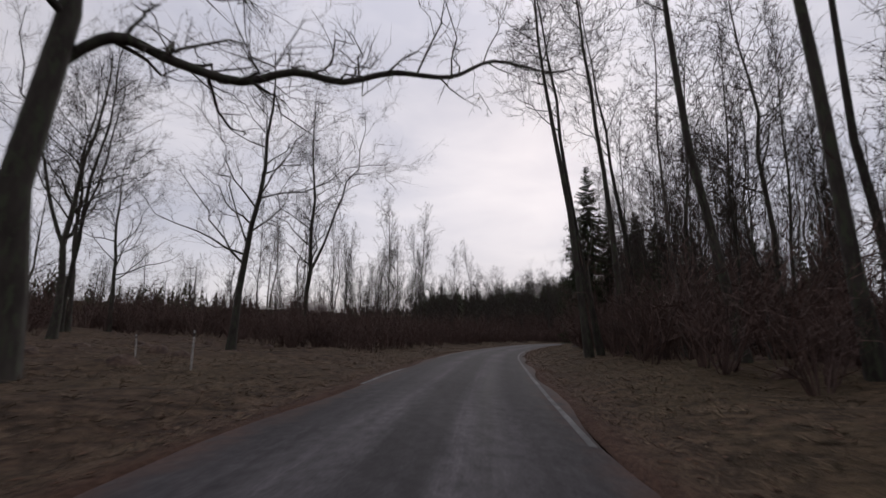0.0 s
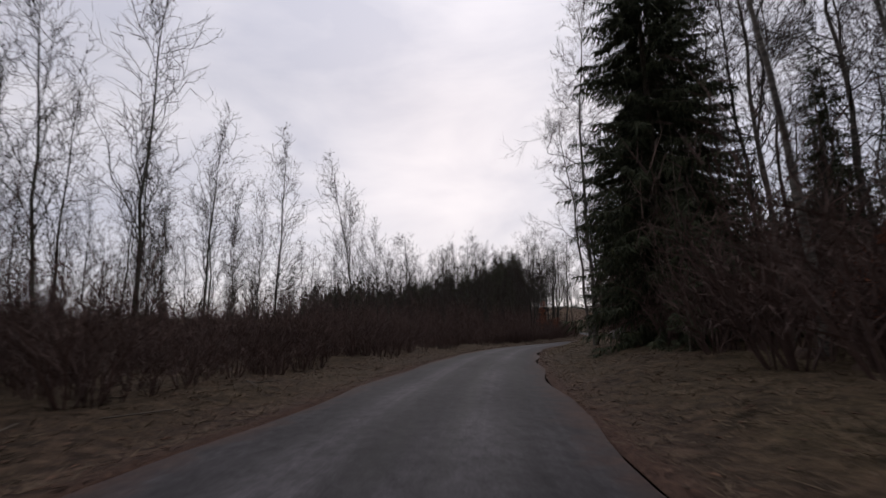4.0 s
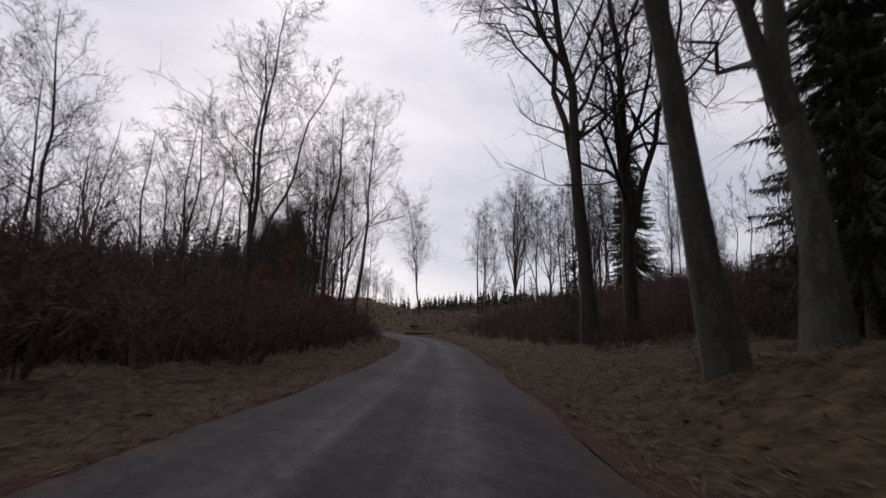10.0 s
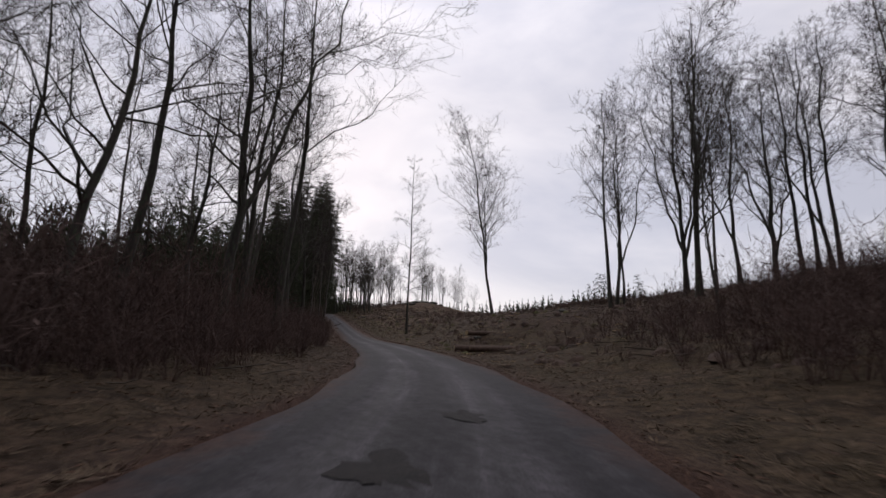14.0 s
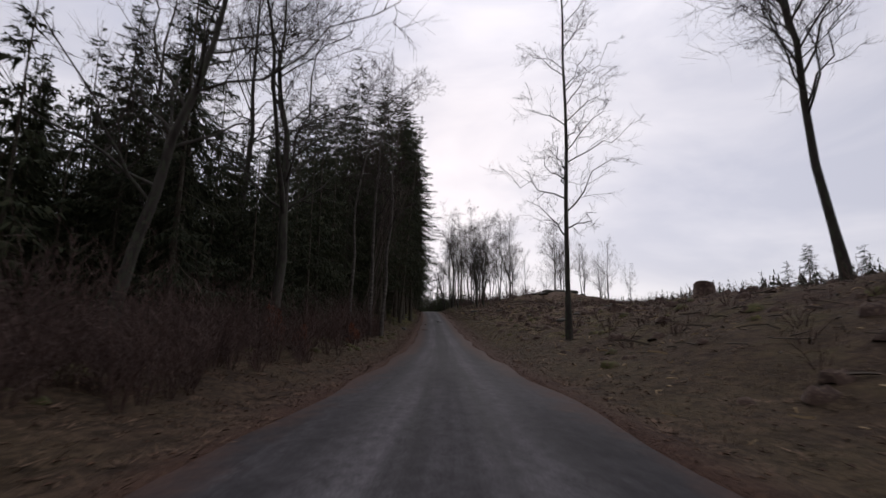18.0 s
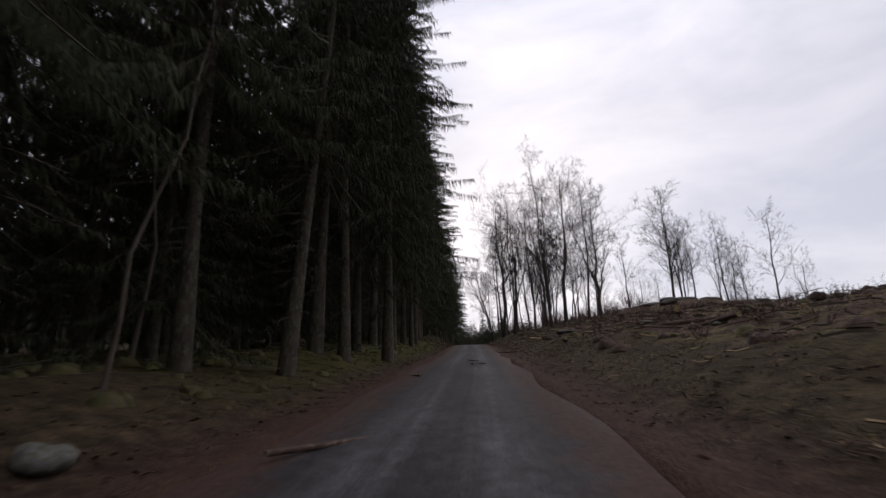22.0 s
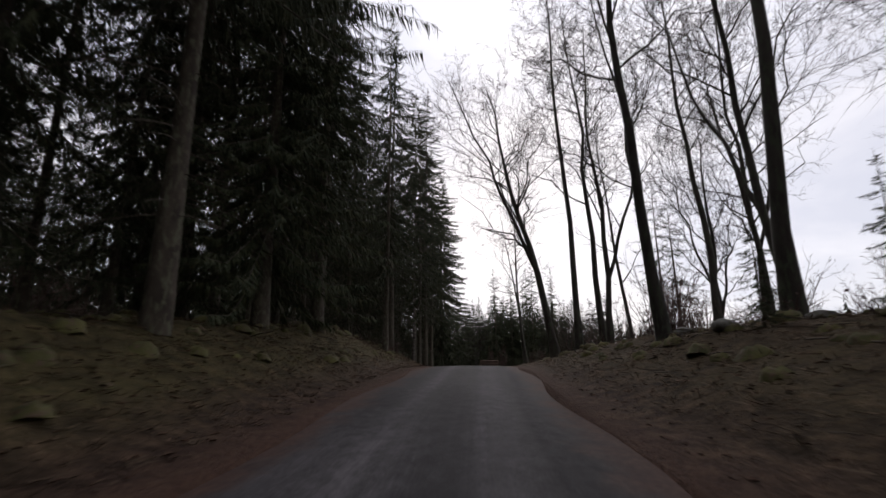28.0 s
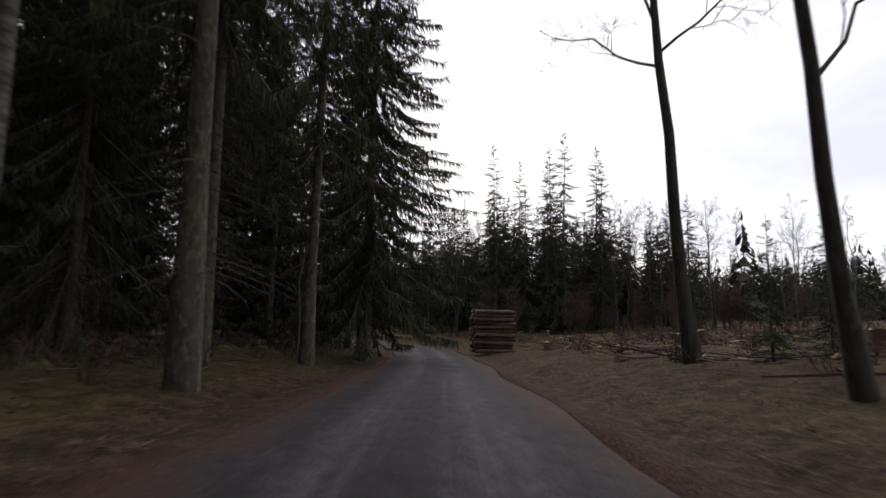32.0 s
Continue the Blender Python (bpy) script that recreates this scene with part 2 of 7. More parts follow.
def road_material():
    """Worn grey asphalt: aggregate, pale polished wheel tracks, patches, litter along the edges."""
    m, nt, b = material("worn_asphalt", 0.9, 0.0, 0.12)
    uv = nt.nodes.new("ShaderNodeUVMap")
    sep = nt.nodes.new("ShaderNodeSeparateXYZ")
    nt.links.new(uv.outputs["UV"], sep.inputs["Vector"])
    across = maths(nt, "ABSOLUTE", sep.outputs["X"])
    fine = noise_node(nt, 38.0, 3.0, 0.7)
    broad = noise_node(nt, 0.35, 4.0, 0.6, "Object", (1.4, 0.5, 1))
    streak = noise_node(nt, 1.0, 4.0, 0.6, "UV", (3.2, 0.06, 1))
    col = ramp(nt, fine, (0.30, (0.031, 0.028, 0.030)), (0.62, (0.058, 0.054, 0.057)), (0.80, (0.10, 0.095, 0.096)))
    col = blend(nt, 1.0, col, ramp(nt, broad, (0.3, (0.66,)), (0.7, (1.28,))), "MULTIPLY")
    col = blend(nt, 1.0, col, ramp(nt, streak, (0.35, (0.66,)), (0.52, (1.0,)), (0.68, (1.45,))), "MULTIPLY")
    mid = noise_node(nt, 5.5, 5.0, 0.7, "Object", (1.0, 0.55, 1.0))
    col = blend(nt, 1.0, col, ramp(nt, mid, (0.32, (0.68,)), (0.68, (1.35,))), "MULTIPLY")
    track = ramp(nt, maths(nt, "MULTIPLY", maths(nt, "ADD", across, maths(nt, "MULTIPLY", maths(nt, "SUBTRACT", streak, 0.5), 0.5)), 0.5),
                 (0.12, (0.80,)), (0.28, (1.40,)), (0.42, (1.42,)), (0.62, (0.78,)))
    col = blend(nt, 1.0, col, track, "MULTIPLY")
    lump = noise_node(nt, 1.3, 5.0, 0.65)
    edge = maths(nt, "ADD", across, maths(nt, "MULTIPLY", maths(nt, "SUBTRACT", lump, 0.5), 1.6))
    litter = ramp(nt, noise_node(nt, 11.0, 4.0, 0.7), (0.3, (0.040, 0.023, 0.018)), (0.7, (0.090, 0.052, 0.040)))
    tc = nt.nodes.new("ShaderNodeTexCoord")
    along = nt.nodes.new("ShaderNodeSeparateXYZ")
    nt.links.new(tc.outputs["Object"], along.inputs["Vector"])
    red = ramp(nt, maths(nt, "MULTIPLY", along.outputs["Y"], 0.0025), (0.50, (0.0,)), (0.56, (1.0,)), (0.74, (1.0,)), (0.80, (0.35,)))
    edge = maths(nt, "ADD", edge, maths(nt, "MULTIPLY", red, 0.55))
    col = blend(nt, ramp(nt, maths(nt, "MULTIPLY", edge, 0.3), (0.50, (0.0,)), (0.68, (0.9,))), col, litter)
    nt.links.new(col, b.inputs["Base Color"])
    nt.links.new(ramp(nt, streak, (0.3, (0.75,)), (0.7, (0.95,))), b.inputs["Roughness"])
    bump(nt, b, fine, 0.5, 0.01)
    return m


def ground_material():
    """Forest ground: leaf litter and withered grass, moss where the sheet's mask says so."""
    m, nt, b = material("litter_and_withered_grass", 0.95, 0.0, 0.1)
    a, f, g = noise_node(nt, 0.22, 5.0, 0.62), noise_node(nt, 2.4, 5.0, 0.7), noise_node(nt, 17.0, 4.0, 0.7)
    litter = ramp(nt, f, (0.32, (0.026, 0.017, 0.013)), (0.48, (0.062, 0.040, 0.029)), (0.60, (0.092, 0.058, 0.041)), (0.74, (0.150, 0.102, 0.070)))
    straw = ramp(nt, g, (0.34, (0.034, 0.024, 0.016)), (0.66, (0.130, 0.092, 0.056)))
    col = blend(nt, ramp(nt, a, (0.42, (0.05,)), (0.62, (0.75,))), litter, straw)
    moss = ramp(nt, f, (0.3, (0.052, 0.056, 0.016)), (0.7, (0.145, 0.142, 0.040)))
    vc = nt.nodes.new("ShaderNodeVertexColor")
    vc.layer_name = "cover"
    sep = nt.nodes.new("ShaderNodeSeparateXYZ")
    nt.links.new(vc.outputs["Color"], sep.inputs["Vector"])
    k = maths(nt, "MULTIPLY", sep.outputs["X"], maths(nt, "ADD", f, 0.45))
    col = blend(nt, 1.0, col, ramp(nt, noise_node(nt, 4.5, 5.0, 0.75, "Object", (1.0, 0.6, 1.0), 0.6), (0.34, (0.45,)), (0.66, (1.4,))), "MULTIPLY")
    col = blend(nt, k, col, moss)
    dirt = ramp(nt, g, (0.3, (0.044, 0.025, 0.019)), (0.7, (0.120, 0.066, 0.048)))
    col = blend(nt, sep.outputs["Y"], col, dirt)
    h = noise_node(nt, 6.5, 6.0, 0.75, "Object", (1.0, 0.55, 1.0), 0.8)
    felled = ramp(nt, h, (0.32, (0.026, 0.017, 0.013)), (0.48, (0.082, 0.050, 0.037)), (0.60, (0.130, 0.084, 0.060)), (0.74, (0.230, 0.170, 0.125)))
    q = noise_node(nt, 0.55, 5.0, 0.65)
    felled = blend(nt, ramp(nt, q, (0.48, (0.0,)), (0.62, (0.45,))), felled, moss)
    felled = blend(nt, 1.0, felled, ramp(nt, noise_node(nt, 1.1, 4.0, 0.7), (0.36, (0.55,)), (0.64, (1.75,))), "MULTIPLY")
    felled = blend(nt, 1.0, felled, ramp(nt, sep.outputs["Z"], (0.4, (0.55,)), (1.0, (1.05,))), "MULTIPLY")
    col = blend(nt, maths(nt, "MULTIPLY", sep.outputs["Z"], 0.9), col, felled)
    nt.links.new(col, b.inputs["Base Color"])
    bump(nt, b, blend(nt, 0.55, f, g), 1.0, 0.14)
    return m


M_ROAD, M_GROUND = road_material(), ground_material()


# ---- mesh helpers ----
def fill(name, V, faces, mat, smooth=False, uv=None, mask=None):
    """A mesh datablock from vertices and one or more index arrays of triangles or quads."""
    me = bpy.data.meshes.new(name)
    V = np.ascontiguousarray(V, dtype=np.float32)
    faces = [np.asarray(f) for f in (faces if isinstance(faces, list) else [faces])]
    loops = np.concatenate([f.ravel() for f in faces]).astype(np.int32)
    sizes = np.concatenate([np.full(len(f), f.shape[1]) for f in faces]).astype(np.int32)
    me.vertices.add(len(V))
    me.vertices.foreach_set("co", V.ravel())
    me.loops.add(len(loops))
    me.loops.foreach_set("vertex_index", loops)
    me.polygons.add(len(sizes))
    me.polygons.foreach_set("loop_start", np.concatenate([[0], np.cumsum(sizes)[:-1]]).astype(np.int32))
    me.polygons.foreach_set("loop_total", sizes)
    me.polygons.foreach_set("use_smooth", np.full(len(sizes), smooth))
    if uv is not None:
        layer = me.uv_layers.new(name="UVMap")
        layer.data.foreach_set("uv", np.ascontiguousarray(uv[loops], dtype=np.float32).ravel())
    if mask is not None:
        layer = me.color_attributes.new("cover", "FLOAT_COLOR", "POINT")
        layer.data.foreach_set("color", np.ascontiguousarray(mask, dtype=np.float32).ravel())
    for m in mat if isinstance(mat, list) else [mat]:
        me.materials.append(m)
    me.update(calc_edges=True)
    me.validate()
    return me


def under(name, me, parent, label=""):
    ob = new(name, me)
    ob.parent = parent
    return tagged(ob, label)


def part(name, bm, mat, parent, label="", smooth=False):
    me = bpy.data.meshes.new(name)
    for f in bm.faces:
        f.smooth = smooth
    bm.to_mesh(me)
    bm.free()
    me.materials.append(mat)
    return under(name, me, parent, label)


def joined(pieces):
    """Several (V, [faces]) as one."""
    V, F, n = [], {}, 0
    for v, fs in pieces:
        for f in fs:
            if len(f):
                F.setdefault(f.shape[1], []).append(f + n)
        V.append(v)
        n += len(v)
    return np.concatenate(V), [np.concatenate(f) for f in F.values()]


def tubes(PL, R, sides):
    """Tapered tubes along polylines PL (n, k, 3) of radii R (n, k)."""
    n, k, _ = PL.shape
    ax = PL[:, -1] - PL[:, 0]
    ax /= np.linalg.norm(ax, axis=1)[:, None] + 1e-9
    ref = np.where(np.abs(ax[:, 2:3]) > 0.9, [[1.0, 0, 0]], [[0, 0, 1.0]])
    u = np.cross(ax, ref)
    u /= np.linalg.norm(u, axis=1)[:, None] + 1e-9
    w = np.cross(ax, u)
    a = np.arange(sides) * 2 * np.pi / sides
    ring = np.cos(a)[None, :, None] * u[:, None] + np.sin(a)[None, :, None] * w[:, None]
    V = PL[:, :, None] + R[:, :, None, None] * ring[:, None]
    i = np.arange(n)[:, None, None] * k * sides + np.arange(k - 1)[None, :, None] * sides
    j, j2 = np.arange(sides), (np.arange(sides) + 1) % sides
    F = np.stack([i + j, i + j2, i + sides + j2, i + sides + j], -1).reshape(-1, 4)
    return V.reshape(-1, 3), [F]


def spikes(PL, R):
    """Three-sided spikes from PL[:, 0] to PL[:, -1]: the finest twigs."""
    n = len(PL)
    ax = PL[:, -1] - PL[:, 0]
    ax = ax / (np.linalg.norm(ax, axis=1)[:, None] + 1e-9)
    u = np.cross(ax, [0.31, 0.52, 0.79])
    u /= np.linalg.norm(u, axis=1)[:, None] + 1e-9
    w = np.cross(ax, u)
    r = R[:, :1]
    V = np.stack([PL[:, 0] + r * u, PL[:, 0] + r * (-0.5 * u + 0.87 * w), PL[:, 0] + r * (-0.5 * u - 0.87 * w), PL[:, -1]], 1)
    b = np.arange(n)[:, None] * 4
    F = np.concatenate([b + [[0, 1, 3]], b + [[1, 2, 3]], b + [[2, 0, 3]]])
    return V.reshape(-1, 3), [F]


def blades(PL, R):
    """The thinnest twigs: one narrow tapering sliver each, turned at random."""
    n = len(PL)
    ax = PL[:, -1] - PL[:, 0]
    u = np.cross(ax, np.sin(np.arange(n)[:, None] * [1.7, 2.9, 4.3] + 0.5))
    u /= np.linalg.norm(u, axis=1)[:, None] + 1e-9
    V = np.stack([PL[:, 0] - R[:, :1] * u, PL[:, 0] + R[:, :1] * u, PL[:, -1]], 1).reshape(-1, 3)
    return V, [np.arange(n * 3).reshape(-1, 3)]


def shoots(PL, R, rng, n, t0, t1, length, angle, lift, k, wig=0.10, thick=0.6, tip=0.35, least=0.004, taper=0.55):
    """n side shoots on each polyline: where they start, how far they lean off, how they curve up."""
    N, kp, _ = PL.shape
    t = t0 + (t1 - t0) * (np.arange(n)[None] + rng.random((N, n))) / n
    f = t * (kp - 1)
    i = np.minimum(f.astype(int), kp - 2)
    w = (f - i)[..., None]
    row = np.arange(N)[:, None]
    P0, P1 = PL[row, i], PL[row, i + 1]
    at = P0 * (1 - w) + P1 * w
    tan = (P1 - P0) / (np.linalg.norm(P1 - P0, axis=-1, keepdims=True) + 1e-9)
    rad = R[row, i] * (1 - w[..., 0]) + R[row, i + 1] * w[..., 0]
    full = np.linalg.norm(PL[:, -1] - PL[:, 0], axis=-1)[:, None]
    side = rng.normal(size=(N, n, 3))
    side -= (side * tan).sum(-1, keepdims=True) * tan
    side /= np.linalg.norm(side, axis=-1, keepdims=True) + 1e-9
    a = np.radians(angle) * (0.75 + 0.5 * rng.random((N, n, 1)))
    way = tan * np.cos(a) + side * np.sin(a) + np.array([0, 0, lift])
    way /= np.linalg.norm(way, axis=-1, keepdims=True)
    L = length * full * (1 - taper * t) * (0.6 + 0.7 * rng.random((N, n)))
    u = np.linspace(0, 1, k)
    out = at[:, :, None] + way[:, :, None] * (L[..., None] * u)[..., None]
    out[..., 2] += (L[..., None] * u ** 2) * lift * 0.5
    out[:, :, 1:] += rng.normal(size=(N, n, k - 1, 3)) * (wig * L)[:, :, None, None] * u[None, None, 1:, None]
    r0 = np.maximum(rad * thick, least)
    rr = np.maximum(r0[..., None] * (1 - (1 - tip) * u), least * 0.6)
    return out.reshape(-1, k, 3), rr.reshape(-1, k)


# ---- the road's line and the lie of the land ----
ROAD = [(-1.20, -45.0, 0.60), (-0.95, -20.0, 0.50), (-0.49, 0.1, 0.38), (0.37, 18.3, 0.30), (1.82, 35.4, 0.13), (4.82, 52.8, -0.03),
        (9.44, 70.4, -0.08), (15.35, 87.1, -0.20), (23.08, 102.4, -0.34), (31.89, 117.0, -0.47), (40.87, 132.1, -0.57), (48.95, 147.04, -0.38),
        (55.39, 162.0, -0.11), (59.30, 177.7, 0.20), (61.90, 194.6, 0.55), (64.14, 212.7, 0.91), (66.06, 230.0, 1.66), (67.67, 247.5, 2.95),
        (69.35, 265.6, 4.53), (70.91, 283.9, 6.03), (72.31, 302.5, 7.64), (73.63, 321.1, 9.11), (75.13, 337.7, 10.02), (76.20, 356.8, 10.01),
        (77.07, 371.0, 9.35), (77.50, 384.0, 8.70), (76.60, 395.0, 8.30), (70.50, 405.0, 8.05), (57.00, 411.0, 7.85), (20.00, 420.0, 7.75)]


def spline(points, step):
    p = np.array(points, float)
    p = np.concatenate([[2 * p[0] - p[1]], p, [2 * p[-1] - p[-2]]])
    out = []
    for a, b, c, d in zip(p[:-3], p[1:-2], p[2:-1], p[3:]):
        u = np.linspace(0, 1, max(2, round(np.linalg.norm(c - b) / step)), endpoint=False)[:, None]
        out.append(0.5 * (2 * b + (c - a) * u + (2 * a - 5 * b + 4 * c - d) * u ** 2 + (3 * b - a - 3 * c + d) * u ** 3))
    return np.concatenate(out)


LINE = spline(ROAD, 1.0)
WAY = np.gradient(LINE[:, :2], axis=0)
WAY /= np.linalg.norm(WAY, axis=1)[:, None]
SIDE = np.stack([WAY[:, 1], -WAY[:, 0]], 1)            # to the right
RUN = np.concatenate([[0], np.cumsum(np.linalg.norm(np.diff(LINE[:, :2], axis=0), axis=1))])

# heights over the road at 6, 15, 40 and 100 m, right and left, by the road's y
PROFILE = [(-45, 0.3, 0.6, 1.0, 3, 0.2, 0.4, 0.9, 3), (50, 0.4, 0.7, 1.5, 3, 0.2, 0.4, 1.0, 4), (80, 0.8, 1.2, 2.0, 4, 0.2, 0.4, 1.0, 4),
           (100, 1.15, 1.25, 2.2, 5, 0.2, 0.4, 1.0, 4), (114, 1.3, 1.35, 2.5, 6, 0.2, 0.5, 1.0, 4), (124, 0.9, 1.8, 5.2, 9, 0.3, 0.5, 1.0, 4), (150, 0.4, 2.1, 7.6, 12, 0.4, 0.6, 1.0, 3),
           (166, 0.25, 2.6, 8.4, 12, 0.5, 0.6, 1.0, 3), (190, 0.0, 2.9, 7.4, 11, 0.5, 0.6, 1.0, 2), (210, 0.4, 3.4, 6.6, 9.5, 0.5, 0.6, 1.0, 2), (230, 0.7, 2.9, 5.0, 6.0, 0.5, 0.6, 1.0, 2),
           (260, 0.9, 2.2, 3.5, 4.0, 0.9, 1.0, 1.2, 2), (285, 1.3, 2.7, 2.6, 2.0, 0.8, 1.0, 1.2, 2), (312, 1.2, 2.2, 1.5, 1.0, 1.5, 1.8, 1.6, 2), (338, 1.0, 1.3, 1.3, 0.8, 1.7, 1.9, 1.6, 2),
           (350, 0.5, 0.9, 1.5, 1.6, 1.4, 1.7, 1.4, 2), (364, 0.5, 1.1, 2.2, 2.6, 0.4, 0.8, 1.0, 2), (480, 0.2, 0.5, 1.2, 3, 0.3, 0.5, 1.0, 2)]
PROF = np.array(PROFILE, float)


def half_width(y):
    return np.interp(y, [12, 33, 91, 111, 131, 151, 170, 204, 227, 251, 276, 293, 324, 349, 364], [2.3, 2.45, 2.35, 2.55, 2.65, 2.5, 2.45, 2.5, 2.1, 2.05, 1.9, 2.05, 1.95, 2.1, 1.95])


def roughness_of(x, y):
    """Soft humps and hollows of the ground."""
    return 0.13 * np.sin(x * 0.61 + 1.3 * np.sin(y * 0.23)) * np.cos(y * 0.53 + 0.7 * np.sin(x * 0.31)) + 0.06 * np.sin(x * 1.7 + y * 1.1) * np.sin(y * 1.9 - x * 0.8)


def nearest(x, y):
    x, y = np.atleast_1d(np.asarray(x, float)), np.atleast_1d(np.asarray(y, float))
    idx = np.empty(len(x), int)
    for a in range(0, len(x), 8000):
        q = (x[a:a + 8000, None] - LINE[None, :, 0]) ** 2 + (y[a:a + 8000, None] - LINE[None, :, 1]) ** 2
        idx[a:a + 8000] = q.argmin(1)
    d = (x - LINE[idx, 0]) * SIDE[idx, 0] + (y - LINE[idx, 1]) * SIDE[idx, 1]
    far = np.hypot(x - LINE[idx, 0], y - LINE[idx, 1])
    return idx, np.where(d >= 0, 1, -1) * np.maximum(np.abs(d), far * 0.999)


def rise(idx, d):
    """Height over the road at signed distance d from its line."""
    yy = LINE[idx, 1]
    a = np.abs(d)
    hw = half_width(yy) + 0.15
    cols = [np.interp(yy, PROF[:, 0], PROF[:, k]) for k in range(1, 9)]
    knots = np.array([6, 15, 40, 100])
    out = np.zeros_like(a)
    for right in (True, False):
        c = cols[:4] if right else cols[4:]
        h = np.where(a < 6, c[0] * np.clip((a - hw) / (6 - hw), 0, 1) ** 1.4, 0)
        for k in range(3):
            u = (a - knots[k]) / (knots[k + 1] - knots[k])
            h = np.where((u >= 0) & (u < 1), c[k] + (c[k + 1] - c[k]) * u, h)
        h = np.where(a >= 100, c[3] + (a - 100).clip(0, 500) * 0.02, h)
        out = np.where((d >= 0) == right, h, out)
    ditch = -0.10 * np.exp(-((a - hw - 0.9) / 0.5) ** 2)
    return out + ditch


def land(x, y):
    idx, d = nearest(x, y)
    a = np.abs(d)
    z = LINE[idx, 2] + rise(idx, d)
    # a knoll with stones right of the climbing road
    x, y = np.atleast_1d(np.asarray(x, float)), np.atleast_1d(np.asarray(y, float))
    z = z + 3.6 * np.exp(-(((x - 103.5) / 13) ** 2 + ((y - 313) / 19) ** 2))
    # a flat turnout cut into the foot of the slope
    z = z - 1.1 * np.exp(-(((x - 70.5) / 4.0) ** 2 + ((y - 183) / 8.5) ** 2))
    return z + roughness_of(x, y) * np.clip((a - 3.0) / 3.0, 0, 1) * (1 + np.clip(a / 40, 0, 2))


def spot(x, y):
    return float(land(x, y)[0])


def ground():
    def axis(lo, hi, step, far):
        mid = np.arange(lo, hi + 0.1, step)
        return np.concatenate([lo - np.array(far[::-1], float), mid, hi + np.array(far, float)])
    xs = axis(-90, 200, 2.5, [20, 60, 120, 250, 500, 1000, 2200])
    ys = axis(-60, 480, 2.5, [20, 60, 120, 250, 500, 1000, 2200])
    X, Y = np.meshgrid(xs, ys)
    x, y = X.ravel(), Y.ravel()
    idx, d = nearest(x, y)
    z = land(x, y) - 0.45 * np.clip((11.0 - np.abs(d)) / 1.5, 0, 1)
    nx, ny = len(xs), len(ys)
    i = (np.arange(ny - 1)[:, None] * nx + np.arange(nx - 1)[None]).ravel()
    mask = np.zeros((len(x), 4))
    mask[:, 0] = 0.25 * ((d < 0) & (y > 170))
    mask[:, 2] = (d > 0) * np.interp(y, [150, 172, 215, 240, 300, 318, 345], [0, 0.4, 0.5, 1, 1, 0.5, 0.75])
    mask[:, 3] = 1
    tagged(new("ground", fill("ground", np.stack([x, y, z], 1), np.stack([i, i + 1, i + nx + 1, i + nx], 1), M_GROUND, True, mask=mask)),
           "uneven woodland ground under brown litter and withered grass", "ground", kind="structure")


def strip(name, dcols, mat, zfun, label, category):
    """A ribbon along the road at the offsets dcols."""
    n, k = len(LINE), len(dcols)
    D = np.tile(dcols, (n, 1)) if np.ndim(dcols) == 1 else dcols
    k = D.shape[1]
    XY = LINE[:, None, :2] + SIDE[:, None] * D[..., None]
    Z = zfun(np.repeat(np.arange(n), k), D.ravel(), XY.reshape(-1, 2))
    V = np.concatenate([XY.reshape(-1, 2), Z[:, None]], 1)
    i = (np.arange(n - 1)[:, None] * k + np.arange(k - 1)[None]).ravel()
    uv = np.stack([D.ravel() * 2.1 / np.repeat(HW, k), np.repeat(RUN, k)], 1)
    yy, a = LINE[np.repeat(np.arange(n), k), 1], np.abs(D.ravel())
    mask = np.zeros((n * k, 4))
    left = D.ravel() < 0
    mask[:, 0] = np.where(left, np.interp(yy, [200, 250, 262, 292, 300, 480], [0.05, 0.15, 0.85, 0.85, 0.35, 0.2]), np.interp(yy, [80, 190, 235, 290, 480], [0.1, 0.1, 0.15, 0.15, 0.2])) * np.clip((a - 3) / 1.0, 0, 1)
    mask[:, 2] = ~left * np.interp(yy, [150, 172, 215, 240, 300, 318, 345], [0, 0.4, 0.5, 1, 1, 0.5, 0.75]) * np.clip((a - 4) / 3, 0, 1)
    mask[:, 1] = 0.9 * np.clip(1 - (a - half_width(yy)) / np.interp(yy, [200, 235, 300, 325], [0.5, 1.5, 1.5, 0.8]), 0, 1)
    mask[:, 3] = 1
    me = fill(name, V, np.stack([i, i + 1, i + k + 1, i + k], 1), mat, True, uv, mask)
    return tagged(new(name, me), label, category, kind="structure")


HW = half_width(LINE[:, 1])


def road_height(i, d, xy):
    return LINE[i, 2] + 0.05 - 0.014 * d ** 2 * 0.8 + 0.006 * np.sin(xy[:, 0] * 2.1) * np.sin(xy[:, 1] * 1.3)


def verge_height(i, d, xy):
    z = land(xy[:, 0], xy[:, 1])
    a = np.abs(d)
    return np.where(a > 12.5, z - 0.3, np.where(a < HW[i] + 0.05, LINE[i, 2] - 0.09, z + 0.02 * np.sin(xy[:, 0] * 5.1) * np.sin(xy[:, 1] * 4.3)))


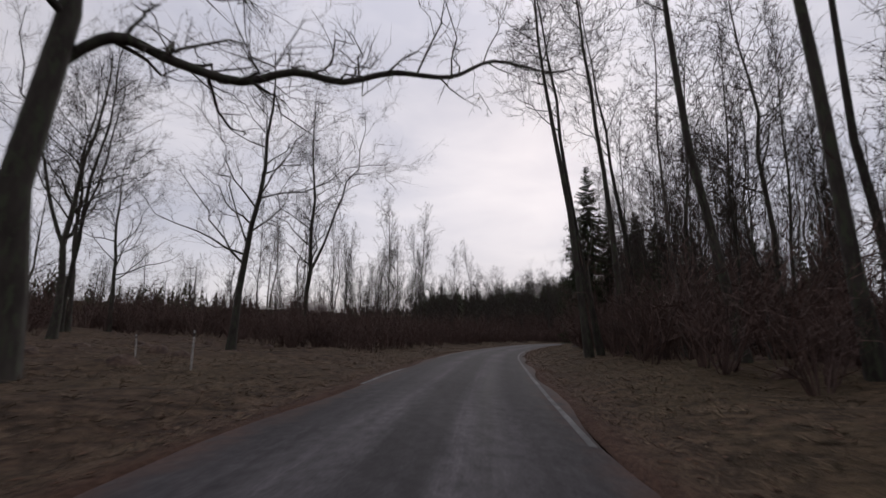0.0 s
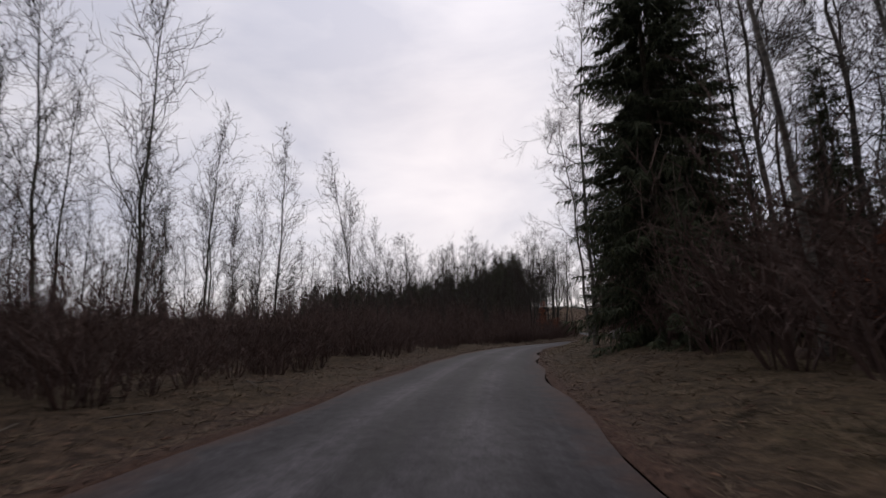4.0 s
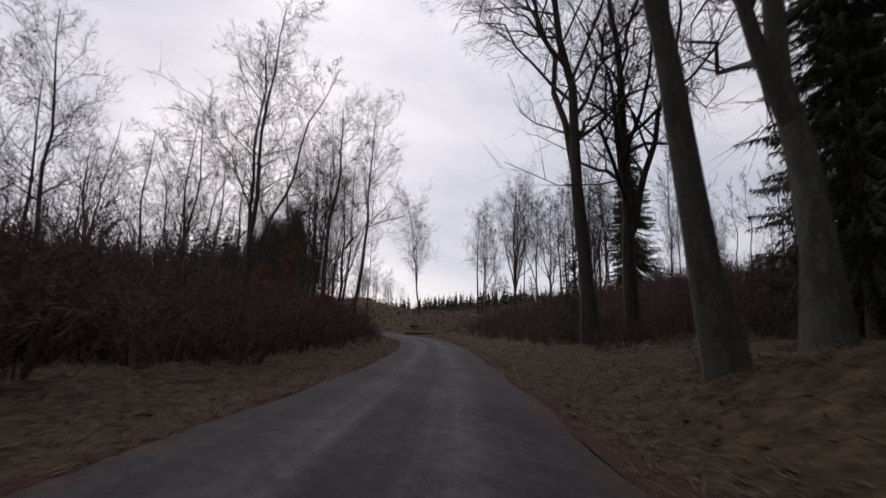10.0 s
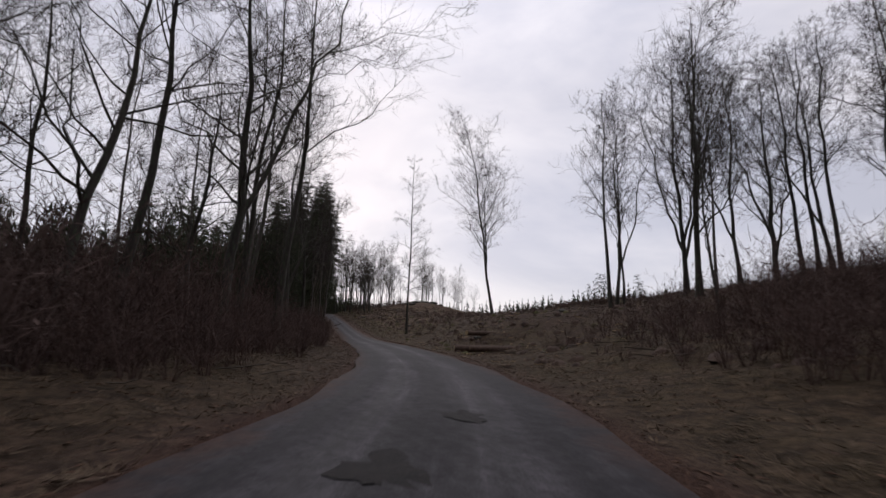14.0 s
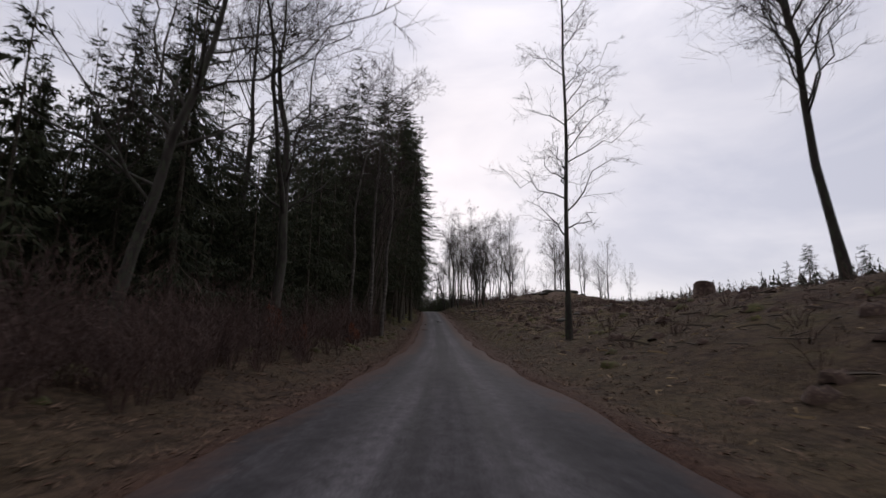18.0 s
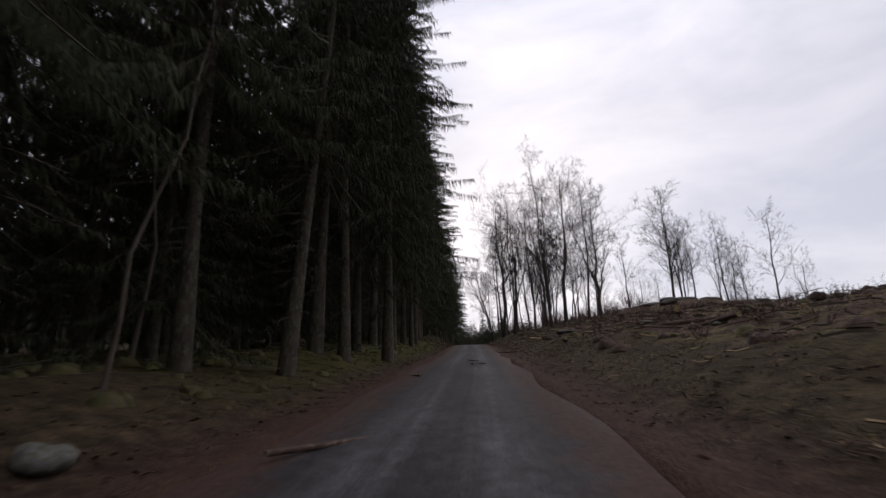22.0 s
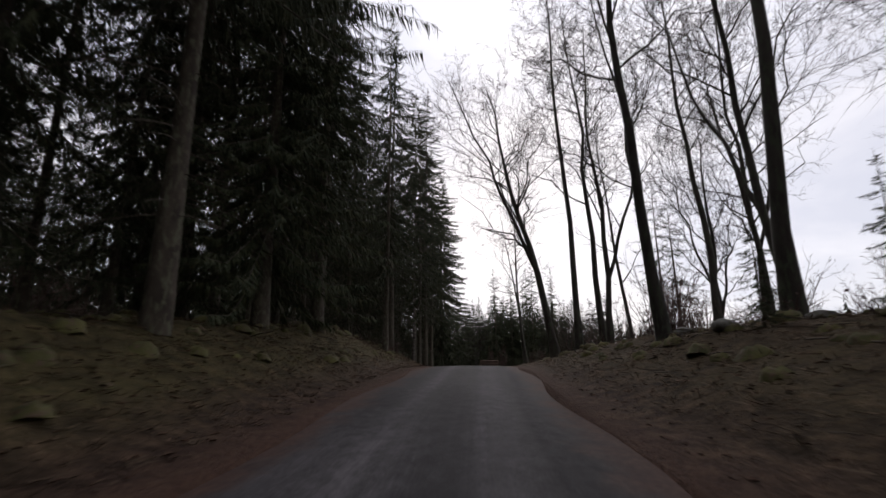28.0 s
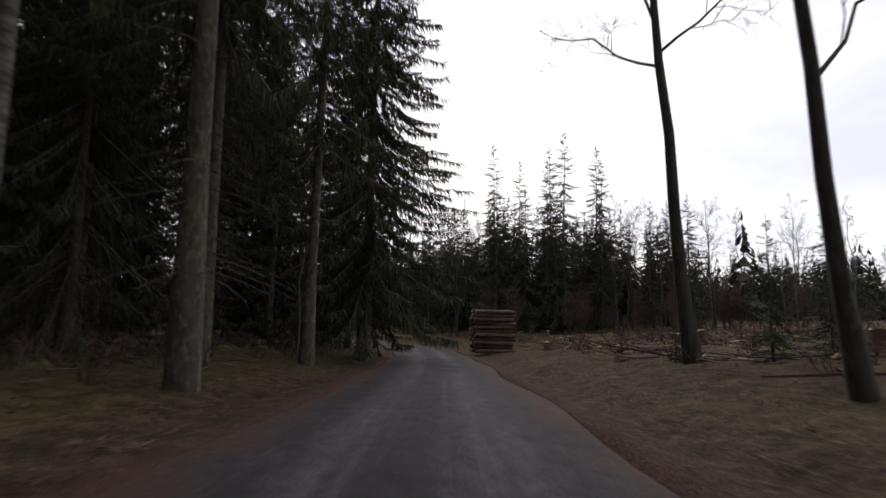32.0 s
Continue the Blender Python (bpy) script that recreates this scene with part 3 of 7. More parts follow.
ground()
strip("road", np.linspace(-1, 1, 19)[None] * (HW[:, None] + 0.12 * np.sin(RUN * 0.7)[:, None] * np.sign(np.linspace(-1, 1, 19))[None] * (np.abs(np.linspace(-1, 1, 19)) > 0.99)),
      M_ROAD, road_height, "narrow worn grey asphalt road with littered edges", "road")
VCOLS = np.concatenate([[0.0, 0.12, 0.4], np.arange(0.8, 9.6, 0.42), [10.4]])
strip("verge_right", HW[:, None] + VCOLS[None], M_GROUND, verge_height, "verge of leaf litter, moss and withered grass", "verge")
strip("verge_left", -(HW[:, None] + VCOLS[None])[:, ::-1], M_GROUND, verge_height, "mossy verge with withered grass and leaves", "verge")


# ---- trees ----
class Kind:
    """A kind of tree built once; every further one is a copy."""

    def __init__(self, root):
        self.root, self.used = root, False

    def put(self, x, y, turn=0.0, size=1.0, lean=0.0, lean_to=0.0, sink=0.12, label="", wide=1.0):
        m = (Matrix.Translation((x, y, spot(x, y) - sink)) @ Matrix.Rotation(radians(lean), 4, Vector((math.cos(radians(lean_to)), math.sin(radians(lean_to)), 0)))
             @ Matrix.Rotation(radians(turn), 4, "Z") @ Matrix.Diagonal((size * wide, size * wide, size, 1)))
        if self.used:
            ob = copy_thing(self.root, m)
        else:
            self.used, ob = True, self.root
            ob.matrix_basis = m
        if label:
            ob["label"] = label
        return ob


def empty_thing(name, label, category, group):
    e = new(name)
    e.empty_display_size = 0.3
    return tagged(e, label, category, group)


def trunk_line(rng, h, r, k=11, wander=0.02, flare=1.35, top=0.12):
    u = np.linspace(0, 1, k)
    off = np.cumsum(rng.normal(size=(k, 2)) * wander * h * 0.35, axis=0) * np.minimum(1, u * 3)[:, None]
    PL = np.concatenate([off - off[0], (u * h)[:, None]], 1)[None]
    R = r * (1 - (1 - top) * u ** 0.9)
    R[0] *= flare
    return PL, R[None]


def bare_tree(seed, h, r, base=0.35, n1=14, spread=0.32, angle=55, lift=0.35, n2=6, n3=6, n4=0, fork=0, bark=M_BARK, twig=M_TWIG,
              label="bare deciduous tree", category="tree", group="bare trees", wander=0.02, fine=0.007, sides=8, name="bare_tree", leaves=0, cut=0.97, stout=0.42, crook=0.07):
    """A leafless tree: trunk, forks, limbs, branches and twigs."""
    rng = np.random.default_rng(seed)
    PL, R = trunk_line(rng, h, r, wander=wander)
    wood, stems, stemr = [tubes(PL, R, sides)], [PL], [R]
    if fork:
        FP, FR = shoots(PL, R, rng, fork, base * 0.55, base * 1.1, 0.62, 24, 0.55, 11, 0.03, 0.72, 0.16)
        wood.append(tubes(FP, FR, 6))
        stems.append(FP)
        stemr.append(FR)
    S, SR = np.concatenate(stems), np.concatenate(stemr)
    b0 = base if not fork else min(base, 0.5)
    L1, R1 = shoots(S[:1], SR[:1], rng, n1, base, cut, spread, angle, lift, 7, crook, stout, 0.20, 0.012, 0.62)
    if fork:
        A, B = shoots(S[1:], SR[1:], rng, max(4, n1 // 2), 0.25, 0.95, spread * 1.25, angle, lift, 7, crook, stout, 0.20, 0.012)
        L1, R1 = np.concatenate([L1, A]), np.concatenate([R1, B])
    wood.append(tubes(L1, R1, 5))
    L2, R2 = shoots(L1, R1, rng, n2 + 1, 0.15, 1.0, 0.50, 48, 0.10, 5, 0.10, 0.50, 0.3, fine * 1.2, 0.45)
    crown = [tubes(L2, R2, 3)]
    L3, R3 = shoots(L2, R2, rng, n3, 0.12, 1.0, 0.55, 46, 0.08, 3, 0.10, 0.55, 0.5, fine * 0.9, 0.4)
    if n4:
        crown.append(blades(L3, R3 * 1.15))
        L4, R4 = shoots(L3, R3, rng, n4 + 2, 0.10, 1.0, 0.95, 34, 0.08, 2, 0.0, 0.7, 0.5, fine * 0.62, 0.35)
        crown.append(blades(L4, R4 * 1.1))
    else:
        crown.append(blades(L3, R3 * 1.15))
        L4, R4 = shoots(L3, R3, rng, 2, 0.2, 1.0, 0.95, 34, 0.08, 2, 0.0, 0.7, 0.5, fine * 0.62, 0.35)
        crown.append(blades(L4, R4 * 1.1))
    top, topr = shoots(L1, R1, rng, 2, 0.9, 1.0, 0.22, 20, 0.2, 2, 0, 0.9, 0.5, fine)
    crown.append(spikes(top, topr * 1.4))
    root = empty_thing(name, label, category, group)
    under("trunk", fill("trunk", *wood[0], bark, True), root)
    tagged(under("limbwork", fill("limbwork", *joined(wood[1:]), bark if bark != M_BIRCH else M_LIMB, True), root), kind="stuff")
    tagged(under("crown", fill("crown", *joined(crown), twig), root), kind="stuff")
    if leaves:
        tagged(under("foliage", fill("foliage", *leaf_cloud(rng, L3, leaves, 0.09), M_RUST), root, "withered rust-brown leaves"), kind="stuff")
    return Kind(root)


def leaf_cloud(rng, PL, n, size):
    """n small folded leaves scattered along polylines."""
    i = rng.integers(0, len(PL), n)
    u = rng.random((n, 1))
    at = PL[i, 0] * (1 - u) + PL[i, -1] * u + rng.normal(size=(n, 3)) * 0.06
    a, b = rng.normal(size=(n, 3)), rng.normal(size=(n, 3))
    a /= np.linalg.norm(a, axis=1)[:, None]
    b -= (a * b).sum(1)[:, None] * a
    b /= np.linalg.norm(b, axis=1)[:, None]
    s = size * (0.6 + 0.8 * rng.random((n, 1)))
    V = np.stack([at, at + a * s + b * s * 0.45, at + a * s * 2, at + a * s - b * s * 0.45], 1).reshape(-1, 3)
    k = np.arange(n)[:, None] * 4
    return V, [k + [[0, 1, 2, 3]]]


def sprays(rng, PL, n, length, width, droop, t0=0.12, scale=None):
    """Flat needle sprays on both sides of each branch, hanging a little."""
    N, kp, _ = PL.shape
    t = t0 + (1 - t0) * (np.arange(n)[None] + rng.random((N, n))) / n
    f = t * (kp - 1)
    i = np.minimum(f.astype(int), kp - 2)
    w = (f - i)[..., None]
    row = np.arange(N)[:, None]
    at = PL[row, i] * (1 - w) + PL[row, i + 1] * w
    tan = PL[row, i + 1] - PL[row, i]
    tan /= np.linalg.norm(tan, axis=-1, keepdims=True) + 1e-9
    side = np.cross(tan, [0, 0, 1.0])
    side *= np.where(np.arange(n) % 2 == 0, 1, -1)[None, :, None]
    way = tan * 0.55 + side * (0.25 + 0.6 * rng.random((N, n, 1))) + rng.normal(size=(N, n, 3)) * 0.32
    way[..., 2] -= droop * (0.35 + 1.25 * rng.random((N, n)))
    way /= np.linalg.norm(way, axis=-1, keepdims=True)
    sc = np.ones((N, 1)) if scale is None else scale[:, None]
    L = (length * sc * (1.15 - 0.6 * t) * (0.6 + 0.8 * rng.random((N, n))))[..., None]
    flat = np.cross(way, rng.normal(size=(N, n, 3)) * 0.5 + [0, 0, 1.0])
    flat /= np.linalg.norm(flat, axis=-1, keepdims=True) + 1e-9
    wd = width * np.maximum(sc, 0.5)[..., None] * (0.7 + 0.6 * rng.random((N, n, 1)))
    base = at + way * L * 0.1
    V = np.stack([base - flat * wd, base + flat * wd, at + way * L], 2).reshape(-1, 3)
    return V, [np.arange(N * n)[:, None] * 3 + [[0, 1, 2]]]


def spruce(seed, h, r, base=0.05, reach=0.20, step=0.42, per=6, n=14, spray=0.62, width=0.10, droop=0.35, dead=0, label="dark green spruce", group="spruces",
           name="spruce", category="tree", bark=M_SBARK, needle=M_NEEDLE, peak=0.75, sides=7, raw=False, sagging=1.0):
    """A spruce: straight trunk, whorls of drooping branches with hanging needle sprays, dead twigs below."""
    rng = np.random.default_rng(seed)
    PL, R = trunk_line(rng, h, r, 9, 0.004, 1.3, 0.06)
    root = None if raw else empty_thing(name, label, category, group)
    wood = [tubes(PL, R, sides)]
    z = np.arange(base * h, h * 0.985, step)
    z = np.repeat(z, per) + rng.normal(size=len(z) * per) * step * 0.55
    z = np.clip(z, base * h * 0.9, h * 0.985)
    u = (h - z) / (h * (1 - base))
    L = reach * h * np.minimum(u ** peak + 0.02, 1) * (0.50 + 0.60 * rng.random(len(z))) * np.where(u > 0.85, 0.9, 1)
    a = rng.random(len(z)) * 2 * np.pi
    k = np.linspace(0, 1, 4)
    out = np.stack([np.cos(a)[:, None] * k, np.sin(a)[:, None] * k, 0 * k + 0 * a[:, None]], -1) * L[:, None, None]
    sag = sagging * (0.25 + 0.75 * u)[:, None] * (-k ** 1.2 + 0.50 * k ** 3) + (u < 0.25)[:, None] * 0.4 * k
    out[..., 2] = z[:, None] + L[:, None] * sag
    cx = np.interp(z, PL[0, :, 2], PL[0, :, 0])
    cy = np.interp(z, PL[0, :, 2], PL[0, :, 1])
    out[..., 0] += cx[:, None]
    out[..., 1] += cy[:, None]
    wood.append(tubes(out, 0.0065 * L[:, None] * (1 - 0.8 * k)[None], 3))
    if not raw:
        under("trunk", fill("trunk", *wood[0], bark, True), root)
        tagged(under("branchwork", fill("branchwork", *wood[1], bark), root), kind="stuff")
    size = np.clip(L / (reach * h * 0.55), 0.22, 1)
    V, F = sprays(rng, out, n, spray, width, droop, 0.12, size)
    if raw:
        return wood[0], (V, F)
    tagged(under("needles", fill("needles", V, F, needle), root), kind="stuff")
    if dead:
        zd = rng.uniform(0.06 * h, base * h * 1.15, dead)
        a = rng.random(dead) * 2 * np.pi
        ld = rng.uniform(0.5, 2.0, dead)
        D = np.stack([np.cos(a)[:, None] * k, np.sin(a)[:, None] * k, 0 * a[:, None] * k], -1) * ld[:, None, None]
        D[..., 2] = zd[:, None] - ld[:, None] * 0.35 * k ** 1.5
        DR = np.maximum(0.010 * (1 - 0.7 * k), 0.004)[None] + 0 * D[..., 0]
        S, SR = shoots(D, DR, rng, 4, 0.3, 1.0, 0.4, 40, -0.1, 2, 0, 0.7, 0.5, 0.004)
        tagged(under("dead_twigwork", fill("dead_twigwork", *joined([tubes(D, DR, 3), spikes(S, SR)]), M_DEAD), root, "bare dead lower branches"), kind="stuff")
    return Kind(root)


OAK = [bare_tree(11, 20, 0.26, 0.26, 21, 0.48, 68, 0.14, 7, 6, 2, fine=0.010, label="tall bare oak with spreading crooked limbs", wander=0.03),
       bare_tree(12, 21, 0.27, 0.28, 20, 0.44, 64, 0.18, 7, 6, 2, fine=0.010, fork=1, label="tall bare oak with a forked crown", wander=0.03)]
OLDOAK = [bare_tree(13, 19, 0.36, 0.30, 18, 0.46, 62, 0.2, 7, 6, 3, fine=0.009, fork=2, label="old bare oak with a stout trunk and heavy limbs", wander=0.02, stout=0.46, crook=0.09, name="old_oak"),
          bare_tree(14, 20, 0.31, 0.36, 20, 0.44, 60, 0.2, 7, 6, 3, fine=0.009, fork=1, label="old bare oak with a thick leaning trunk", wander=0.015, stout=0.46, crook=0.09, name="old_oak")]
ALDER = [bare_tree(21, 21, 0.19, 0.38, 18, 0.30, 56, 0.25, 6, 6, 3, fine=0.010, label="slender bare alder with upswept branches", name="alder"),
         bare_tree(22, 20, 0.18, 0.32, 17, 0.32, 58, 0.22, 6, 6, 3, fine=0.010, fork=1, label="slender bare alder with a forked stem", name="alder"),
         bare_tree(23, 22, 0.21, 0.44, 17, 0.34, 60, 0.25, 6, 6, 3, fine=0.010, label="tall bare ash with a high crown", name="ash")]
TALL = [bare_tree(26, 25, 0.20, 0.58, 17, 0.26, 58, 0.20, 6, 6, 3, fine=0.010, label="tall leaning bare aspen with a high crown", name="aspen", wander=0.012),
        bare_tree(27, 24, 0.18, 0.52, 17, 0.26, 58, 0.20, 6, 6, 3, fine=0.010, label="tall slim bare aspen leaning over brushwood", name="aspen", wander=0.012)]
MID = bare_tree(29, 27, 0.17, 0.20, 32, 0.17, 62, 0.12, 6, 5, 2, fine=0.009, label="tall slender bare aspen with short side branches", name="aspen", wander=0.012)
LONE = bare_tree(24, 26, 0.20, 0.26, 34, 0.31, 50, 0.34, 6, 6, 3, fine=0.010, fork=1, label="tall lone bare aspen standing on felled ground", name="aspen")
SNAG = bare_tree(30, 21, 0.20, 0.28, 10, 0.26, 58, 0.20, 3, 4, 1, fine=0.009, label="tall bare tree with a few broken limbs on the felled edge", name="old_tree", wander=0.012)
BUSHY = [bare_tree(31, 19, 0.21, 0.20, 15, 0.40, 48, 0.38, 6, 5, 3, fine=0.010, fork=3, label="broad many-stemmed bare sallow on the felled edge", name="sallow", wander=0.02),
         bare_tree(32, 15, 0.20, 0.22, 18, 0.42, 52, 0.35, 6, 6, 3, fine=0.010, fork=2, label="round-crowned bare maple with dense twigs", name="maple")]
SAPLING = [bare_tree(41, 11, 0.07, 0.20, 22, 0.30, 36, 0.55, 5, 4, 0, label="thin bare aspen sapling among brushwood", name="sapling", group="saplings", sides=5, fine=0.010),
           bare_tree(42, 9, 0.055, 0.16, 22, 0.32, 38, 0.5, 5, 4, 0, label="thin crooked bare sapling among brushwood", name="sapling", group="saplings", sides=5, fine=0.010, wander=0.03),
           bare_tree(43, 12, 0.075, 0.22, 22, 0.28, 34, 0.55, 5, 4, 0, label="thin upright bare aspen above brushwood", name="sapling", group="saplings", sides=5, fine=0.010)]
BIRCH = [bare_tree(51, 19, 0.13, 0.36, 18, 0.27, 54, 0.15, 6, 7, 3, bark=M_BIRCH, twig=M_BTWIG, label="slender birch with white bark and fine bare twigs", name="birch", group="birches", fine=0.010),
         bare_tree(52, 15, 0.10, 0.40, 14, 0.24, 50, 0.2, 5, 6, 0, bark=M_BIRCH, twig=M_BTWIG, label="young birch with pale bark", name="birch", group="birches", fine=0.011, wander=0.03)]
POLEB = bare_tree(53, 9, 0.034, 0.45, 9, 0.20, 36, 0.4, 4, 4, 0, bark=M_POLE, twig=M_BTWIG, label="thin leaning young birch at the wood's edge", name="thin_birch", group="birches", sides=5, wander=0.04)
FARTREE = [bare_tree(61, 16, 0.17, 0.24, 14, 0.36, 52, 0.3, 5, 5, 0, label="distant bare tree above the brushwood", name="bare_tree", sides=5, fine=0.014),
           bare_tree(62, 15, 0.15, 0.28, 13, 0.36, 54, 0.3, 5, 5, 0, fork=1, label="distant bare tree with forked crown", name="bare_tree", sides=5, fine=0.014)]
THICKET = [bare_tree(44, 9, 0.06, 0.06, 17, 0.34, 42, 0.5, 6, 6, 0, twig=M_BRUSH, label="tall bare thicket shrub with close brown twigs", name="thicket_shrub", group="thicket shrubs", sides=5, fine=0.016, fork=3),
           bare_tree(45, 7.5, 0.05, 0.05, 17, 0.38, 46, 0.45, 6, 6, 0, twig=M_BRUSH, label="bushy bare thicket shrub with close brown twigs", name="thicket_shrub", group="thicket shrubs", sides=5, fine=0.016, fork=4)]
RUSTY = bare_tree(71, 10, 0.13, 0.20, 14, 0.38, 62, 0.15, 6, 5, 0, label="small oak that keeps its withered rust leaves", name="young_oak", leaves=6000)
RUSTB = bare_tree(73, 2.3, 0.022, 0.05, 12, 0.45, 48, 0.4, 5, 4, 0, label="small shrub with withered orange-brown leaves", name="leafy_shrub", category="shrub", group="leafy shrubs", leaves=1300, sides=5)
LIMBED = bare_tree(72, 19, 0.36, 0.36, 14, 0.46, 70, 0.15, 7, 6, 3, label="old oak with a long low limb over the road", name="old_oak", wander=0.03)
EDGE = [spruce(81, 25, 0.26, 0.03, 0.20, 0.36, 9, 100, 0.80, 0.036, 0.9, label="tall spruce with branches down to the ground"),
        spruce(82, 23, 0.24, 0.10, 0.21, 0.36, 8, 120, 0.52, 0.028, 1.2, dead=20, label="tall spruce with long hanging needle sprays")]
WOOD = [spruce(83, 26, 0.19, 0.26, 0.165, 0.55, 6, 76, 0.50, 0.021, 1.2, dead=90, label="tall woodland spruce with a bare lower trunk"),
        spruce(84, 27, 0.20, 0.32, 0.155, 0.55, 6, 76, 0.50, 0.021, 1.2, dead=100, label="tall woodland spruce with dead lower twigs"),
        spruce(85, 24, 0.16, 0.22, 0.165, 0.55, 6, 76, 0.50, 0.021, 1.2, dead=80, label="slim woodland spruce beside the road")]
SHADY = [spruce(97, 25, 0.17, 0.10, 0.17, 0.50, 6, 80, 0.48, 0.020, 1.3, dead=80, peak=0.5, sagging=1.4, label="crowded woodland spruce with low hanging branches"),
         spruce(98, 23, 0.15, 0.14, 0.18, 0.50, 6, 80, 0.48, 0.020, 1.5, dead=90, peak=0.5, sagging=1.4, label="crowded woodland spruce with sprays hanging low among dead twigs")]
CURTAIN = [spruce(95, 25, 0.19, 0.22, 0.17, 0.45, 7, 128, 0.50, 0.016, 2.2, dead=90, peak=0.55, sagging=1.35, label="tall spruce with a bare lower trunk under long hanging sprays"),
           spruce(96, 24, 0.17, 0.27, 0.18, 0.45, 7, 128, 0.52, 0.016, 2.4, dead=90, peak=0.55, sagging=1.4, label="tall spruce overhanging the road with long hanging sprays")]
DENSE = [spruce(90, 15, 0.13, 0.03, 0.18, 0.50, 6, 56, 0.44, 0.024, 0.8, label="close-grown spruce of middle height", sides=5),
         spruce(91, 13, 0.12, 0.03, 0.19, 0.50, 6, 56, 0.44, 0.024, 0.8, label="close-grown spruce of middle height", sides=5)]
YOUNG = [spruce(88, 6, 0.08, 0.04, 0.24, 0.36, 6, 44, 0.30, 0.018, 0.35, label="young spruce among brushwood", name="young_spruce", group="young spruces", sides=5)]
AIRY = spruce(92, 8, 0.09, 0.10, 0.28, 0.55, 5, 50, 0.30, 0.014, 0.45, label="young airy spruce with open whorls", name="young_spruce", group="young spruces", sides=6, peak=0.8)
PINE = [spruce(89, 17, 0.18, 0.62, 0.17, 0.8, 6, 60, 0.45, 0.035, -0.2, label="pine with a small high crown on a bare trunk", name="pine", group="pines", needle=M_PINE, peak=0.45, sides=6)]


def beside(yy, d):
    """The place at signed distance d off the road where it passes y = yy."""
    i = int(np.abs(LINE[:, 1] - yy).argmin())
    return LINE[i, 0] + SIDE[i, 0] * d, LINE[i, 1] + SIDE[i, 1] * d


def belt(kinds, y0, y1, d0, d1, gap, size=(0.85, 1.15), seed=1, lean=3):
    """Trees of the given kinds scattered in a belt along the road, at least about gap apart."""
    g = random.Random(seed)
    side = 1 if d0 >= 0 else -1
    a, b = sorted((abs(d0), abs(d1)))
    rows = max(1, int((b - a) / gap) + 1)
    for j in range(rows):
        yy = y0 + g.random() * gap
        while yy < y1:
            d = a + (j + 0.15 + 0.7 * g.random()) * (b - a) / rows
            x, y = beside(yy, side * d)
            g.choice(kinds).put(x, y, g.random() * 360, g.uniform(*size), g.uniform(0, lean), g.random() * 360)
            yy += gap * g.uniform(0.7, 1.35)


def stand(kinds, x0, x1, y0, y1, n, size=(0.8, 1.15), seed=1, lean=3, clear=6.0):
    """n trees scattered over a rectangle."""
    g = random.Random(seed)
    for _ in range(n):
        x, y = g.uniform(x0, x1), g.uniform(y0, y1)
        if abs(nearest(x, y)[1][0]) < clear:
            continue
        g.choice(kinds).put(x, y, g.random() * 360, g.uniform(*size), g.uniform(0, lean), g.random() * 360)


def row_of(places):
    for kind, x, y, turn, size, lean, to in places:
        kind.put(x, y, turn, size, lean, to)


for k, (x, y, s) in enumerate([(14.2, 54.5, 1.0), (15.8, 57.0, 0.9), (37.2, 142.6, 0.9), (39.0, 145.6, 1.25), (40.2, 148.0, 1.3), (40.6, 150.6, 1.1), (60.2, 223.5, 0.5)]):
    RUSTB.put(x, y, 50 * k, s)
POLEB.put(62.6, 249.4, 20, 1.25, 5, 90)
POLEB.put(60.6, 253.4, 140, 1.35, 2, 90)
LIMBED.put(-8.6, 9.2, 0, 1.0, 5, 95)
# -- first bend: oaks on the left, slim trees on the right --
row_of([(OAK[0], -11.2, 24.1, 20, 0.80, 1, 90), (OAK[1], -12.9, 40.2, 130, 0.92, 2, 60), (OAK[0], -30, 41, 200, 1.0, 3, 60),
        (ALDER[1], -25, 30, 60, 1.0, 3, 90), (ALDER[0], -27, 33, 10, 0.95, 2, 0), (OAK[1], -22, 26, 300, 0.9, 2, 200),
        (TALL[0], 6.4, 25.5, 80, 1.0, 8, 270), (TALL[1], 7.1, 26.0, 190, 0.98, 8, 270), (TALL[0], 8.7, 26.8, 30, 1.0, 7, 270),
        (TALL[1], 10.2, 28.4, 220, 0.95, 7, 265), (BIRCH[0], 10.6, 24.5, 0, 0.95, 2, 250), (TALL[1], 9.2, 16.7, 120, 1.05, 8, 265),
        (TALL[0], 9.6, 12.0, 15, 1.0, 7, 270), (TALL[1], 12.5, 14.5, 77, 0.95, 6, 270), (ALDER[0], 14.0, 22.0, 77, 0.9, 3, 270)])
